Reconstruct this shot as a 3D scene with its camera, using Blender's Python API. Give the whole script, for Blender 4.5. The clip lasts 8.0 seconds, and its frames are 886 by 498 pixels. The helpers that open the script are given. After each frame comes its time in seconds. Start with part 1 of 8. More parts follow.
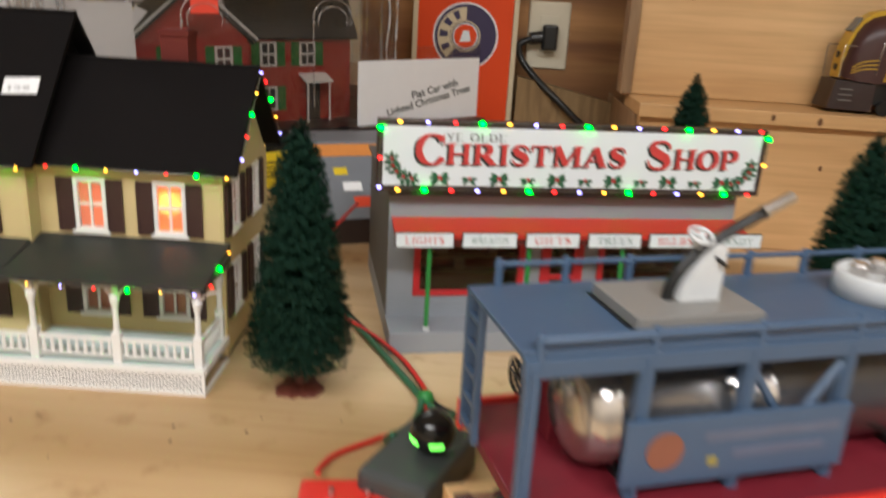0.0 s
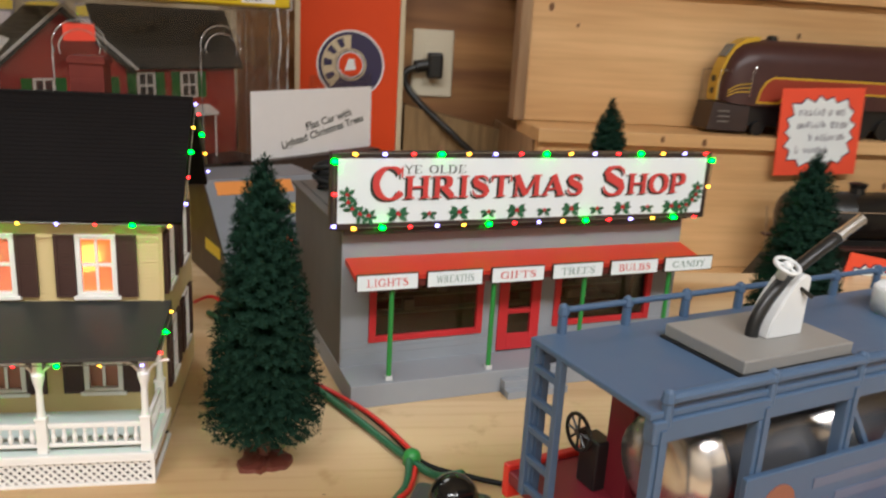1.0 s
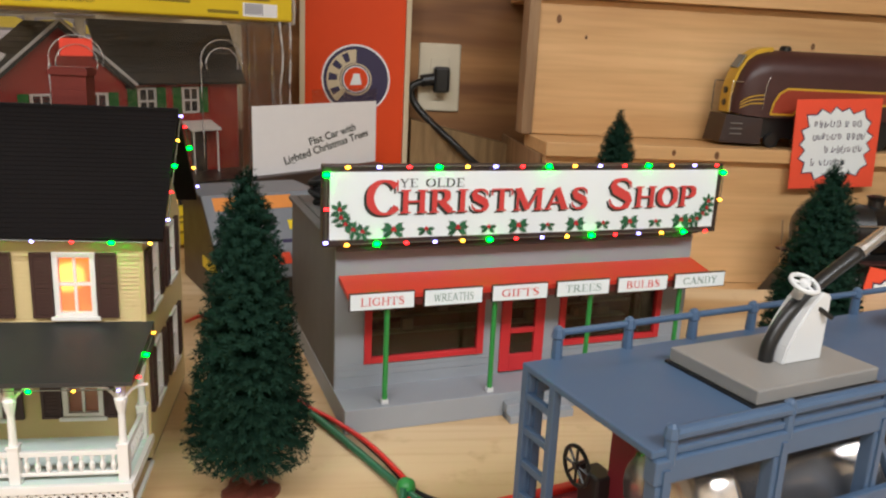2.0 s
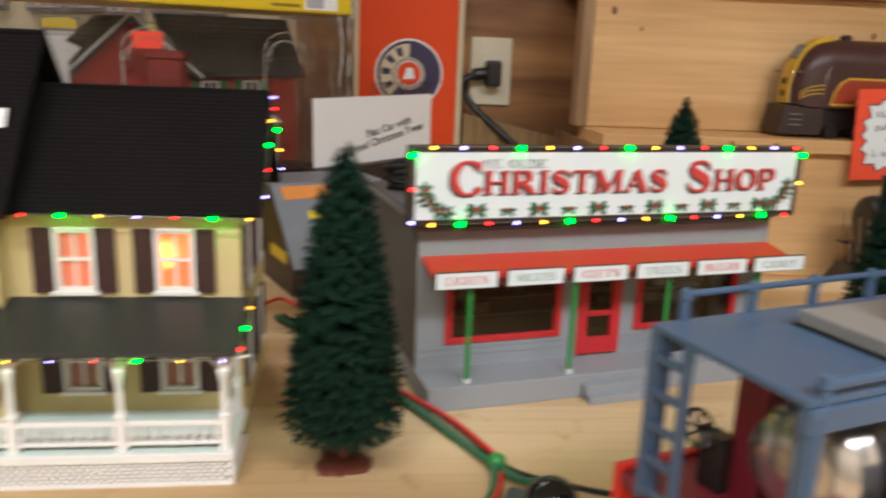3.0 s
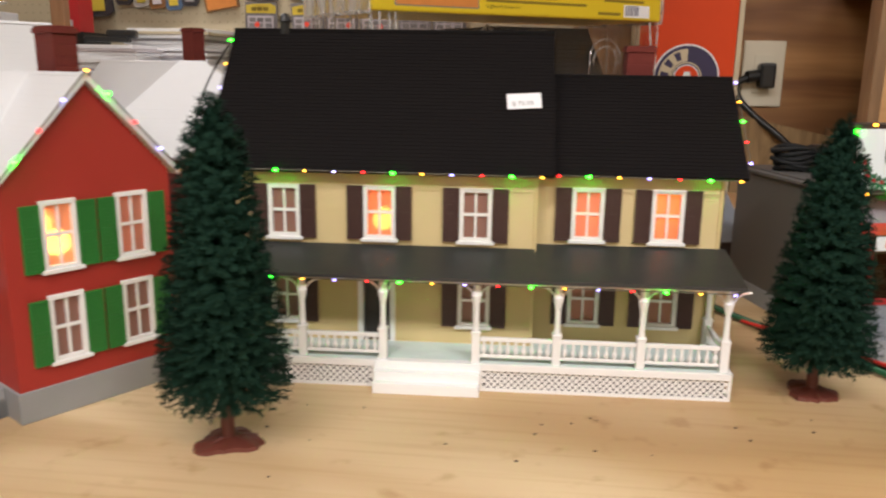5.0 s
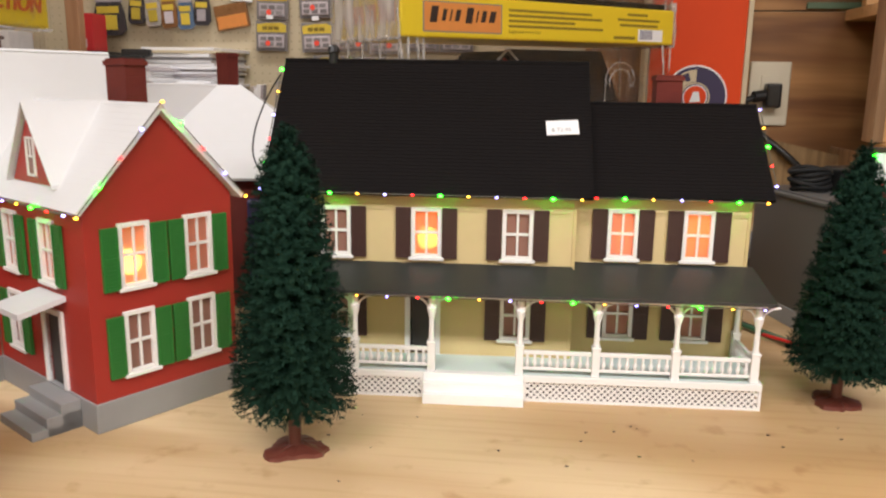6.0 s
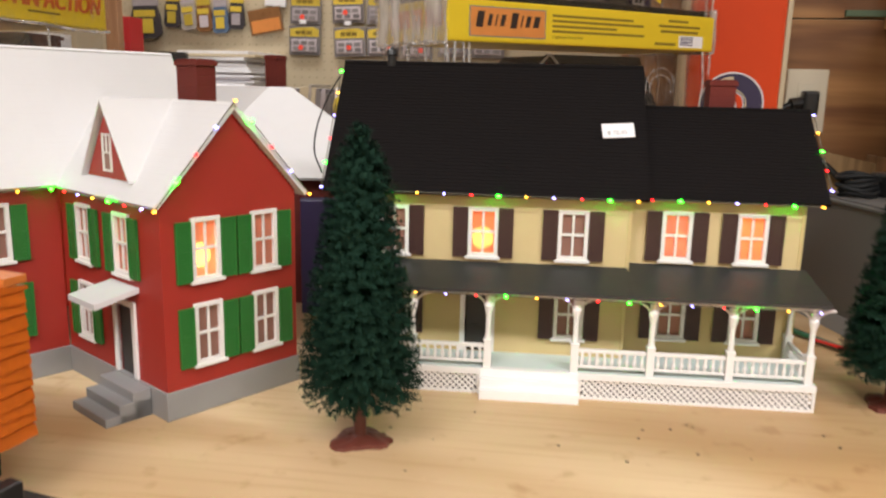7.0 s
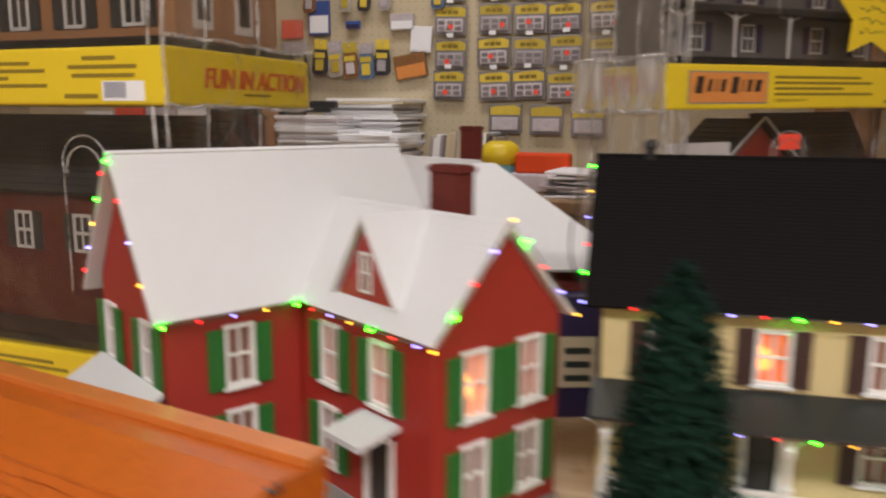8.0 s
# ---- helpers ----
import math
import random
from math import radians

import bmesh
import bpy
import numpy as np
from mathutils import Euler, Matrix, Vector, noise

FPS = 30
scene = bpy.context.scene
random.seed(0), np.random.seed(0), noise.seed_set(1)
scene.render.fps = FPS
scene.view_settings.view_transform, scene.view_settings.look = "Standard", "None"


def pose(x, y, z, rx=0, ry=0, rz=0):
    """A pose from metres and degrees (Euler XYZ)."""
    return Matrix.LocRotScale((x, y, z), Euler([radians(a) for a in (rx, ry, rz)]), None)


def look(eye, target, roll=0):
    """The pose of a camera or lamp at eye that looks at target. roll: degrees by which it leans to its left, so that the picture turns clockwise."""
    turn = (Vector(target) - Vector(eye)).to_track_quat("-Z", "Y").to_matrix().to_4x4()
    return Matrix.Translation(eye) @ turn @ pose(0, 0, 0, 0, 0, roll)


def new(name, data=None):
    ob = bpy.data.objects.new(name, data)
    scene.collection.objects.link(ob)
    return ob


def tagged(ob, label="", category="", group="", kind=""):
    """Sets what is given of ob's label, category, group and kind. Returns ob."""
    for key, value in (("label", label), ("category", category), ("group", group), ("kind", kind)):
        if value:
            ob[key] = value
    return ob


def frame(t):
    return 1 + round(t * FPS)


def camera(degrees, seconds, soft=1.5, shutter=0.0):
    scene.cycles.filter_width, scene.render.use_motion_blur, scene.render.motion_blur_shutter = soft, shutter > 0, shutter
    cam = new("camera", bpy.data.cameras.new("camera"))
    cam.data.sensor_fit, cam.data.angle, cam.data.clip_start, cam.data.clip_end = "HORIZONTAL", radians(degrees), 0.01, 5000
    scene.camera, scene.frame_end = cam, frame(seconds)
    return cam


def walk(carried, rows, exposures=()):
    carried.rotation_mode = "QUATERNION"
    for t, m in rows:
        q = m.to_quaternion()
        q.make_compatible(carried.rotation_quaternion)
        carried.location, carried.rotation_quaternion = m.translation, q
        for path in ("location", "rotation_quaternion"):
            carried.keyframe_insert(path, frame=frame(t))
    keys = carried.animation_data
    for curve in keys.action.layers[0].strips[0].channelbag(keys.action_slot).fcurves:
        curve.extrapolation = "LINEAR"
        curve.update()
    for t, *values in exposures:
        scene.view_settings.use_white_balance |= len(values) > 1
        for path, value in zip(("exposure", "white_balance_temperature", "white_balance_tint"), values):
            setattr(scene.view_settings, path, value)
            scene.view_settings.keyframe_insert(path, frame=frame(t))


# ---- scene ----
cam = camera(59.5, 8.0, 2.2, 0.6)
PATH = [
    (0, (0.015, 0.011, 0.273), (-0.08, 1.912, -0.341), 3.4),
    (0.2, (0.0063, 0.0402, 0.2787), (-0.1018, 1.9502, -0.3044), 1.84),
    (0.5, (-0.006, 0.066, 0.276), (0.007, 1.988, -0.278), 2.0),
    (0.8, (-0.0448, 0.0724, 0.2653), (0.1576, 1.9833, -0.2893), 3.30),
    (1, (-0.068, 0.058, 0.263), (0.219, 1.967, -0.259), 3.3),
    (1.2, (-0.0776, 0.0513, 0.2627), (0.2497, 1.962, -0.2292), 2.89),
    (2.3, (-0.048, 0.087, 0.254), (0.179, 2.015, -0.226), 2.7),
    (2.5, (-0.055, 0.087, 0.251), (0.167, 2.016, -0.225), 2.6),
    (2.8, (-0.066, 0.0849, 0.2451), (0.1419, 2.0148, -0.237), 2.14),
    (3, (-0.089, 0.076, 0.243), (0.081, 2.009, -0.24), 2.3),
    (3.2, (-0.1218, 0.0666, 0.2401), (-0.0362, 2.0009, -0.261), 2.38),
    (3.5, (-0.166, 0.056, 0.229), (-0.196, 1.987, -0.29), 1.9),
    (3.7, (-0.1951, 0.0489, 0.2234), (-0.2865, 1.9772, -0.2995), 1.69),
    (4, (-0.226, 0.033, 0.218), (-0.392, 1.959, -0.296), 0.9),
    (4.2, (-0.2449, 0.0192, 0.2207), (-0.4334, 1.9451, -0.2847), 0.98),
    (4.5, (-0.27, -0.006, 0.221), (-0.493, 1.922, -0.261), 0.7),
    (4.8, (-0.2931, -0.0251, 0.2196), (-0.5187, 1.9079, -0.2417), 0.60),
    (5, (-0.308, -0.032, 0.22), (-0.531, 1.903, -0.233), 0.8),
    (5.2, (-0.325, -0.041, 0.218), (-0.559, 1.893, -0.236), 0.8),
    (6.3, (-0.348, -0.084, 0.233), (-0.559, 1.864, -0.168), 0.8),
    (6.5, (-0.355, -0.096, 0.231), (-0.575, 1.853, -0.162), 1.0),
    (6.8, (-0.3548, -0.0986, 0.2187), (-0.607, 1.8477, -0.1667), 0.81),
    (7, (-0.368, -0.084, 0.227), (-0.632, 1.857, -0.178), 1.3),
    (7.2, (-0.366, -0.073, 0.243), (-0.722, 1.848, -0.184), 0.2),
    (7.3, (-0.3644, -0.0674, 0.2385), (-0.7926, 1.8449, -0.1615), -0.52),
    (7.5, (-0.375, -0.064, 0.258), (-0.898, 1.829, -0.122), -0.1),
    (7.6, (-0.385, -0.0638, 0.2674), (-0.9296, 1.8269, -0.0911), 0.03),
    (7.7, (-0.406, -0.059, 0.271), (-0.964, 1.831, -0.071), 0.1),
    (7.8, (-0.4239, -0.0501, 0.2723), (-1.0097, 1.8331, -0.0601), 0.10),
    (8, (-0.495, -0.03, 0.278), (-1.034, 1.865, -0.065), 0.4),
]
walk(cam, [(t, look(eye, target, roll)) for t, eye, target, roll in PATH], [(0, -0.45, 6420, 7), (0.5, -0.41, 6420, 7), (1, -0.35, 6420, 7), (2.5, -0.29, 6420, 7), (2.9, -0.29, 6420, 7), (3.2, -0.40, 6410, 6), (3.5, -0.30, 6400, 4), (3.7, -0.22, 6440, 9), (4.2, -0.20, 6600, 11), (4.5, -0.25, 6600, 11), (4.8, -0.48, 6600, 11), (5, -0.36, 6600, 11), (6.5, -0.22, 6600, 11), (7.0, -0.21, 6600, 11), (7.5, -0.13, 6610, 12), (7.8, -0.27, 6600, 11), (8, -0.60, 6620, 13)])

# ---- room and light ----
world = bpy.data.worlds.new("room_world")
scene.world = world
world.use_nodes = True
world.node_tree.nodes["Background"].inputs[0].default_value = (1.0, 0.95, 0.88, 1)
world.node_tree.nodes["Background"].inputs[1].default_value = 0.02


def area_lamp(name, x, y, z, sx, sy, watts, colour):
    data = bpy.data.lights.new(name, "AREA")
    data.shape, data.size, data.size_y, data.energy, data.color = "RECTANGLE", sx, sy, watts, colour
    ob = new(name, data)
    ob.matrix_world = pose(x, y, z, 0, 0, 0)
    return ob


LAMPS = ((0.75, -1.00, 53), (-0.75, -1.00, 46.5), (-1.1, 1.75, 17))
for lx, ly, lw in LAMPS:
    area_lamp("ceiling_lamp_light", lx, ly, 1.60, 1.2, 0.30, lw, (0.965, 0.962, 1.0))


# ---- materials ----
def mat(name, base=(0.8, 0.8, 0.8), rough=0.5, metal=0.0, spread=0.12, scale=60.0, bump=0.0, bump_scale=300.0, spec=0.5, coat=0.0, island=False, objvar=0.0, vary=0.35):
    m = bpy.data.materials.new(name)
    m.use_nodes = True
    nt = m.node_tree
    b = nt.nodes["Principled BSDF"]
    b.inputs["Roughness"].default_value = rough
    b.inputs["Metallic"].default_value = metal
    b.inputs["Specular IOR Level"].default_value = spec
    b.inputs["Coat Weight"].default_value = coat
    geo = nt.nodes.new("ShaderNodeTexCoord")
    n1 = nt.nodes.new("ShaderNodeTexNoise")
    n1.inputs["Scale"].default_value = scale
    n1.inputs["Detail"].default_value = 4
    nt.links.new(geo.outputs["Object"], n1.inputs["Vector"])
    mix = nt.nodes.new("ShaderNodeMix")
    mix.data_type = "RGBA"
    mix.inputs[6].default_value = (*[max(0.0, c * (1 - spread)) for c in base], 1)
    mix.inputs[7].default_value = (*[min(1.0, c * (1 + spread)) for c in base], 1)
    nt.links.new(n1.outputs["Fac"], mix.inputs[0])
    out = mix.outputs[2]
    if island or objvar:
        src = nt.nodes.new("ShaderNodeNewGeometry" if island else "ShaderNodeObjectInfo")
        hsv = nt.nodes.new("ShaderNodeHueSaturation")
        mr = nt.nodes.new("ShaderNodeMapRange")
        amount = objvar or vary
        mr.inputs[3].default_value, mr.inputs[4].default_value = 1 - amount, 1 + amount
        nt.links.new(src.outputs["Random Per Island" if island else "Random"], mr.inputs[0])
        nt.links.new(mr.outputs[0], hsv.inputs["Value"])
        nt.links.new(out, hsv.inputs["Color"])
        out = hsv.outputs["Color"]
    nt.links.new(out, b.inputs["Base Color"])
    rr = nt.nodes.new("ShaderNodeMapRange")
    rr.inputs[3].default_value, rr.inputs[4].default_value = max(0.03, rough - 0.08), min(1, rough + 0.08)
    nt.links.new(n1.outputs["Fac"], rr.inputs[0])
    nt.links.new(rr.outputs[0], b.inputs["Roughness"])
    if bump:
        n2 = nt.nodes.new("ShaderNodeTexNoise")
        n2.inputs["Scale"].default_value = bump_scale
        n2.inputs["Detail"].default_value = 5
        nt.links.new(geo.outputs["Object"], n2.inputs["Vector"])
        bp = nt.nodes.new("ShaderNodeBump")
        bp.inputs["Strength"].default_value = bump
        bp.inputs["Distance"].default_value = 0.001
        nt.links.new(n2.outputs["Fac"], bp.inputs["Height"])
        nt.links.new(bp.outputs[0], b.inputs["Normal"])
    return m


def wood(name, light, dark, along=(1, 0, 0), ring=14.0, rough=0.55, stain=0.35, contrast=1.0):
    """Softwood: long soft grain bands, fine fibre and broad stains."""
    m = bpy.data.materials.new(name)
    m.use_nodes = True
    nt = m.node_tree
    b = nt.nodes["Principled BSDF"]
    tc = nt.nodes.new("ShaderNodeTexCoord")
    mp = nt.nodes.new("ShaderNodeMapping")
    mp.inputs["Scale"].default_value = [0.12 if a else 1.0 for a in along]
    nt.links.new(tc.outputs["Object"], mp.inputs["Vector"])
    n = nt.nodes.new("ShaderNodeTexNoise")
    n.inputs["Scale"].default_value, n.inputs["Detail"].default_value, n.inputs["Distortion"].default_value = ring, 3, 0.6
    nt.links.new(mp.outputs[0], n.inputs["Vector"])
    f = nt.nodes.new("ShaderNodeTexNoise")
    f.inputs["Scale"].default_value, f.inputs["Detail"].default_value = ring * 14, 6
    mp2 = nt.nodes.new("ShaderNodeMapping")
    mp2.inputs["Scale"].default_value = [0.05 if a else 1.0 for a in along]
    nt.links.new(tc.outputs["Object"], mp2.inputs["Vector"])
    nt.links.new(mp2.outputs[0], f.inputs["Vector"])
    s = nt.nodes.new("ShaderNodeTexNoise")
    s.inputs["Scale"].default_value, s.inputs["Detail"].default_value = 2.6, 2
    nt.links.new(tc.outputs["Object"], s.inputs["Vector"])
    ramp = nt.nodes.new("ShaderNodeValToRGB")
    ramp.color_ramp.elements[0].position, ramp.color_ramp.elements[1].position = 0.5 - 0.13 / contrast, 0.5 + 0.16 / contrast
    ramp.color_ramp.elements[0].color = (*dark, 1)
    ramp.color_ramp.elements[1].color = (*light, 1)
    nt.links.new(n.outputs["Fac"], ramp.inputs[0])
    mix = nt.nodes.new("ShaderNodeMix")
    mix.data_type, mix.blend_type = "RGBA", "MULTIPLY"
    mix.inputs[0].default_value = 0.5
    r2 = nt.nodes.new("ShaderNodeValToRGB")
    r2.color_ramp.elements[0].position, r2.color_ramp.elements[1].position = 0.25, 0.6
    r2.color_ramp.elements[0].color, r2.color_ramp.elements[1].color = (0.72, 0.66, 0.58, 1), (1, 1, 1, 1)
    nt.links.new(f.outputs["Fac"], r2.inputs[0])
    nt.links.new(ramp.outputs[0], mix.inputs[6])
    nt.links.new(r2.outputs[0], mix.inputs[7])
    mix2 = nt.nodes.new("ShaderNodeMix")
    mix2.data_type, mix2.blend_type = "RGBA", "MULTIPLY"
    mix2.inputs[0].default_value = stain
    r3 = nt.nodes.new("ShaderNodeValToRGB")
    r3.color_ramp.elements[0].position, r3.color_ramp.elements[1].position = 0.35, 0.6
    r3.color_ramp.elements[0].color, r3.color_ramp.elements[1].color = (0.62, 0.50, 0.36, 1), (1, 1, 1, 1)
    nt.links.new(s.outputs["Fac"], r3.inputs[0])
    nt.links.new(mix.outputs[2], mix2.inputs[6])
    nt.links.new(r3.outputs[0], mix2.inputs[7])
    nt.links.new(mix2.outputs[2], b.inputs["Base Color"])
    b.inputs["Roughness"].default_value = rough
    bp = nt.nodes.new("ShaderNodeBump")
    bp.inputs["Strength"].default_value, bp.inputs["Distance"].default_value = 0.25, 0.001
    nt.links.new(f.outputs["Fac"], bp.inputs["Height"])
    nt.links.new(bp.outputs[0], b.inputs["Normal"])
    return m


def glow(name, colour, strength):
    m = bpy.data.materials.new(name)
    m.use_nodes = True
    b = m.node_tree.nodes["Principled BSDF"]
    b.inputs["Base Color"].default_value = (*colour, 1)
    b.inputs["Emission Color"].default_value = (*colour, 1)
    b.inputs["Emission Strength"].default_value = strength
    return m


def film(name, colour, pass_through, straight=0.35):
    """Translucent plastic that lets the light of a bulb behind it through, most of it straight on."""
    m = bpy.data.materials.new(name)
    m.use_nodes = True
    nt = m.node_tree
    b = nt.nodes["Principled BSDF"]
    b.inputs["Base Color"].default_value = (*colour, 1)
    b.inputs["Roughness"].default_value = 0.35
    tr = nt.nodes.new("ShaderNodeBsdfTranslucent")
    tr.inputs["Color"].default_value = (*colour, 1)
    rf = nt.nodes.new("ShaderNodeBsdfRefraction")
    rf.inputs["Color"].default_value = (*colour, 1)
    rf.inputs["Roughness"].default_value, rf.inputs["IOR"].default_value = 0.42, 1.16
    both = nt.nodes.new("ShaderNodeMixShader")
    both.inputs[0].default_value = straight
    nt.links.new(tr.outputs[0], both.inputs[1])
    nt.links.new(rf.outputs[0], both.inputs[2])
    mx = nt.nodes.new("ShaderNodeMixShader")
    mx.inputs[0].default_value = pass_through
    nt.links.new(b.outputs[0], mx.inputs[1])
    nt.links.new(both.outputs[0], mx.inputs[2])
    nt.links.new(mx.outputs[0], nt.nodes["Material Output"].inputs[0])
    return m


def clear(name, tint=(1, 1, 1), rough=0.08, gloss=0.12, wrinkle=0.25, wscale=18.0, upright=1.0, haze_glint=0.0):
    """Thin clear plastic: mostly see-through, with uneven gloss; white streaks paint in milkiness and lamp highlights.
    """
    m = bpy.data.materials.new(name)
    m.use_nodes = True
    nt = m.node_tree
    nt.nodes.remove(nt.nodes["Principled BSDF"])
    tr = nt.nodes.new("ShaderNodeBsdfTransparent")
    tr.inputs[0].default_value = (*tint, 1)
    gl = nt.nodes.new("ShaderNodeBsdfGlossy")
    gl.inputs["Roughness"].default_value = rough
    tc = nt.nodes.new("ShaderNodeTexCoord")
    n = nt.nodes.new("ShaderNodeTexNoise")
    n.inputs["Scale"].default_value, n.inputs["Detail"].default_value = wscale, 3
    mp = nt.nodes.new("ShaderNodeMapping")
    mp.inputs["Scale"].default_value = (1, 1, upright)
    nt.links.new(tc.outputs["Object"], mp.inputs["Vector"])
    nt.links.new(mp.outputs[0], n.inputs["Vector"])
    bp = nt.nodes.new("ShaderNodeBump")
    bp.inputs["Strength"].default_value, bp.inputs["Distance"].default_value = wrinkle, 0.02
    nt.links.new(n.outputs["Fac"], bp.inputs["Height"])
    nt.links.new(bp.outputs[0], gl.inputs["Normal"])
    lw_ = nt.nodes.new("ShaderNodeLayerWeight")
    nt.links.new(bp.outputs[0], lw_.inputs["Normal"])
    pw = nt.nodes.new("ShaderNodeMath")
    pw.operation = "POWER"
    pw.inputs[1].default_value = 4.0
    nt.links.new(lw_.outputs["Facing"], pw.inputs[0])
    ad = nt.nodes.new("ShaderNodeMath")
    ad.operation = "MULTIPLY_ADD"
    ad.inputs[1].default_value = 0.5
    ad.inputs[2].default_value = gloss
    nt.links.new(pw.outputs[0], ad.inputs[0])
    mx = nt.nodes.new("ShaderNodeMixShader")
    nt.links.new(ad.outputs[0], mx.inputs[0])
    nt.links.new(tr.outputs[0], mx.inputs[1])
    nt.links.new(gl.outputs[0], mx.inputs[2])
    # white diffuse streaks: milky plastic, plus painted highlights of the ceiling lamps
    df = nt.nodes.new("ShaderNodeBsdfDiffuse")
    df.inputs[0].default_value = (0.85, 0.83, 0.80, 1)
    hz = nt.nodes.new("ShaderNodeMixShader")
    glint_streak = nt.nodes.new("ShaderNodeMapRange")
    glint_streak.inputs[1].default_value, glint_streak.inputs[2].default_value = 0.38, 0.72
    glint_streak.inputs[3].default_value, glint_streak.inputs[4].default_value = haze_glint * 0.25, haze_glint * 2.2
    nt.links.new(n.outputs["Fac"], glint_streak.inputs[0])
    nt.links.new(glint_streak.outputs[0], hz.inputs[0])
    nt.links.new(mx.outputs[0], hz.inputs[1])
    nt.links.new(df.outputs[0], hz.inputs[2])
    nt.links.new(hz.outputs[0], nt.nodes["Material Output"].inputs[0])
    return m


def plywood_top(name, light, dark):
    """Rotary-cut veneer: broad bands that wander and close into long loops, faint fibre, a few stains."""
    m = bpy.data.materials.new(name)
    m.use_nodes = True
    nt = m.node_tree
    b = nt.nodes["Principled BSDF"]
    tc = nt.nodes.new("ShaderNodeTexCoord")

    def noise(stretch, scale, detail, distortion=0.0):
        mp = nt.nodes.new("ShaderNodeMapping")
        mp.inputs["Scale"].default_value = stretch
        mp.inputs["Rotation"].default_value = (0, 0, math.radians(-4))
        nt.links.new(tc.outputs["Object"], mp.inputs["Vector"])
        n = nt.nodes.new("ShaderNodeTexNoise")
        n.inputs["Scale"].default_value, n.inputs["Detail"].default_value, n.inputs["Distortion"].default_value = scale, detail, distortion
        nt.links.new(mp.outputs[0], n.inputs["Vector"])
        return n.outputs["Fac"]

    def maths(op, a, k):
        q = nt.nodes.new("ShaderNodeMath")
        q.operation = op
        nt.links.new(a, q.inputs[0])
        q.inputs[1].default_value = k
        return q.outputs[0]

    def blend(base, top, fac, kind="MIX"):
        q = nt.nodes.new("ShaderNodeMix")
        q.data_type, q.blend_type = "RGBA", kind
        for sock, v in ((q.inputs[6], base), (q.inputs[7], top), (q.inputs[0], fac)):
            if isinstance(v, bpy.types.NodeSocket):
                nt.links.new(v, sock)
            else:
                sock.default_value = v if isinstance(v, float) else (*v, 1)
        return q.outputs[2]

    def span(a, lo, hi, out0=0.0, out1=1.0):
        q = nt.nodes.new("ShaderNodeMapRange")
        q.interpolation_type = "SMOOTHSTEP"
        for k, v in ((1, lo), (2, hi), (3, out0), (4, out1)):
            q.inputs[k].default_value = v
        nt.links.new(a, q.inputs[0])
        return q.outputs[0]

    field = noise((0.20, 1.0, 1.0), 4.2, 1.5, 0.5)
    rings = maths("SINE", maths("MULTIPLY", field, 40.0), 0.0)
    colour = blend(light, dark, span(rings, 0.1, 1.0, 0.0, 0.52))
    patches = noise((0.40, 1.0, 1.0), 3.2, 2.0, 0.8)
    colour = blend(colour, (0.74, 0.61, 0.46), span(patches, 0.46, 0.58, 0.0, 0.90), "MULTIPLY")
    fibre = noise((0.05, 1.0, 1.0), 150.0, 5.0)
    colour = blend(colour, (0.91, 0.87, 0.82), span(fibre, 0.45, 0.75), "MULTIPLY")
    grime = noise((1.0, 1.0, 1.0), 38.0, 6.0)
    colour = blend(colour, (0.80, 0.74, 0.66), span(grime, 0.58, 0.74), "MULTIPLY")
    nt.links.new(colour, b.inputs["Base Color"])
    nt.links.new(span(field, 0.3, 0.7, 0.42, 0.58), b.inputs["Roughness"])
    bp = nt.nodes.new("ShaderNodeBump")
    bp.inputs["Strength"].default_value, bp.inputs["Distance"].default_value = 0.2, 0.001
    nt.links.new(fibre, bp.inputs["Height"])
    nt.links.new(bp.outputs[0], b.inputs["Normal"])
    return m


M_TABLE = plywood_top("table_plywood", (0.70, 0.520, 0.310), (0.49, 0.312, 0.152))
M_PINE = wood("pine_board", (0.80, 0.525, 0.26), (0.64, 0.385, 0.17), (1, 0, 0), 8.0, 0.5, 0.32, 1.2)
M_PLY = wood("wall_plywood", (0.47, 0.245, 0.088), (0.21, 0.088, 0.027), (1, 0, 0), 9.0, 0.55, 0.3, 1.8)
M_STUD = wood("stud_wood", (0.42, 0.27, 0.145), (0.25, 0.15, 0.075), (0, 0, 1), 30.0, 0.6, 0.3)
M_WHITE = mat("white_plastic", (0.86, 0.855, 0.835), 0.38, spread=0.04)
M_TRIM = mat("white_trim", (0.82, 0.80, 0.77), 0.4, spread=0.03)
M_PORCH = mat("porch_floor_paint", (0.66, 0.76, 0.72), 0.45, spread=0.03)
M_YELLOW = mat("yellow_siding", (0.60, 0.468, 0.225), 0.5, spread=0.05)
M_BLACK = mat("black_roof_plastic", (0.0065, 0.0052, 0.0052), 0.75, spread=0.3, bump=0.25, bump_scale=500, spec=0.12)
M_DARKROOF = mat("porch_roof_plastic", (0.032, 0.032, 0.031), 0.5, spread=0.1)
M_SHUT = mat("brown_shutter", (0.052, 0.022, 0.018), 0.5, spread=0.1)
M_GREEN = mat("green_shutter", (0.022, 0.16, 0.028), 0.45, spread=0.08)
M_RED = mat("red_siding", (0.36, 0.028, 0.018), 0.5, spread=0.06)
M_STONE = mat("grey_foundation", (0.27, 0.27, 0.265), 0.6, spread=0.08, bump=0.1)
M_SNOW = mat("white_roof_plastic", (0.66, 0.66, 0.66), 0.5, spread=0.03, bump=0.1)
M_BRICK = mat("dull_red_chimney", (0.13, 0.026, 0.020), 0.7, spread=0.18, bump=0.3, spec=0.15)
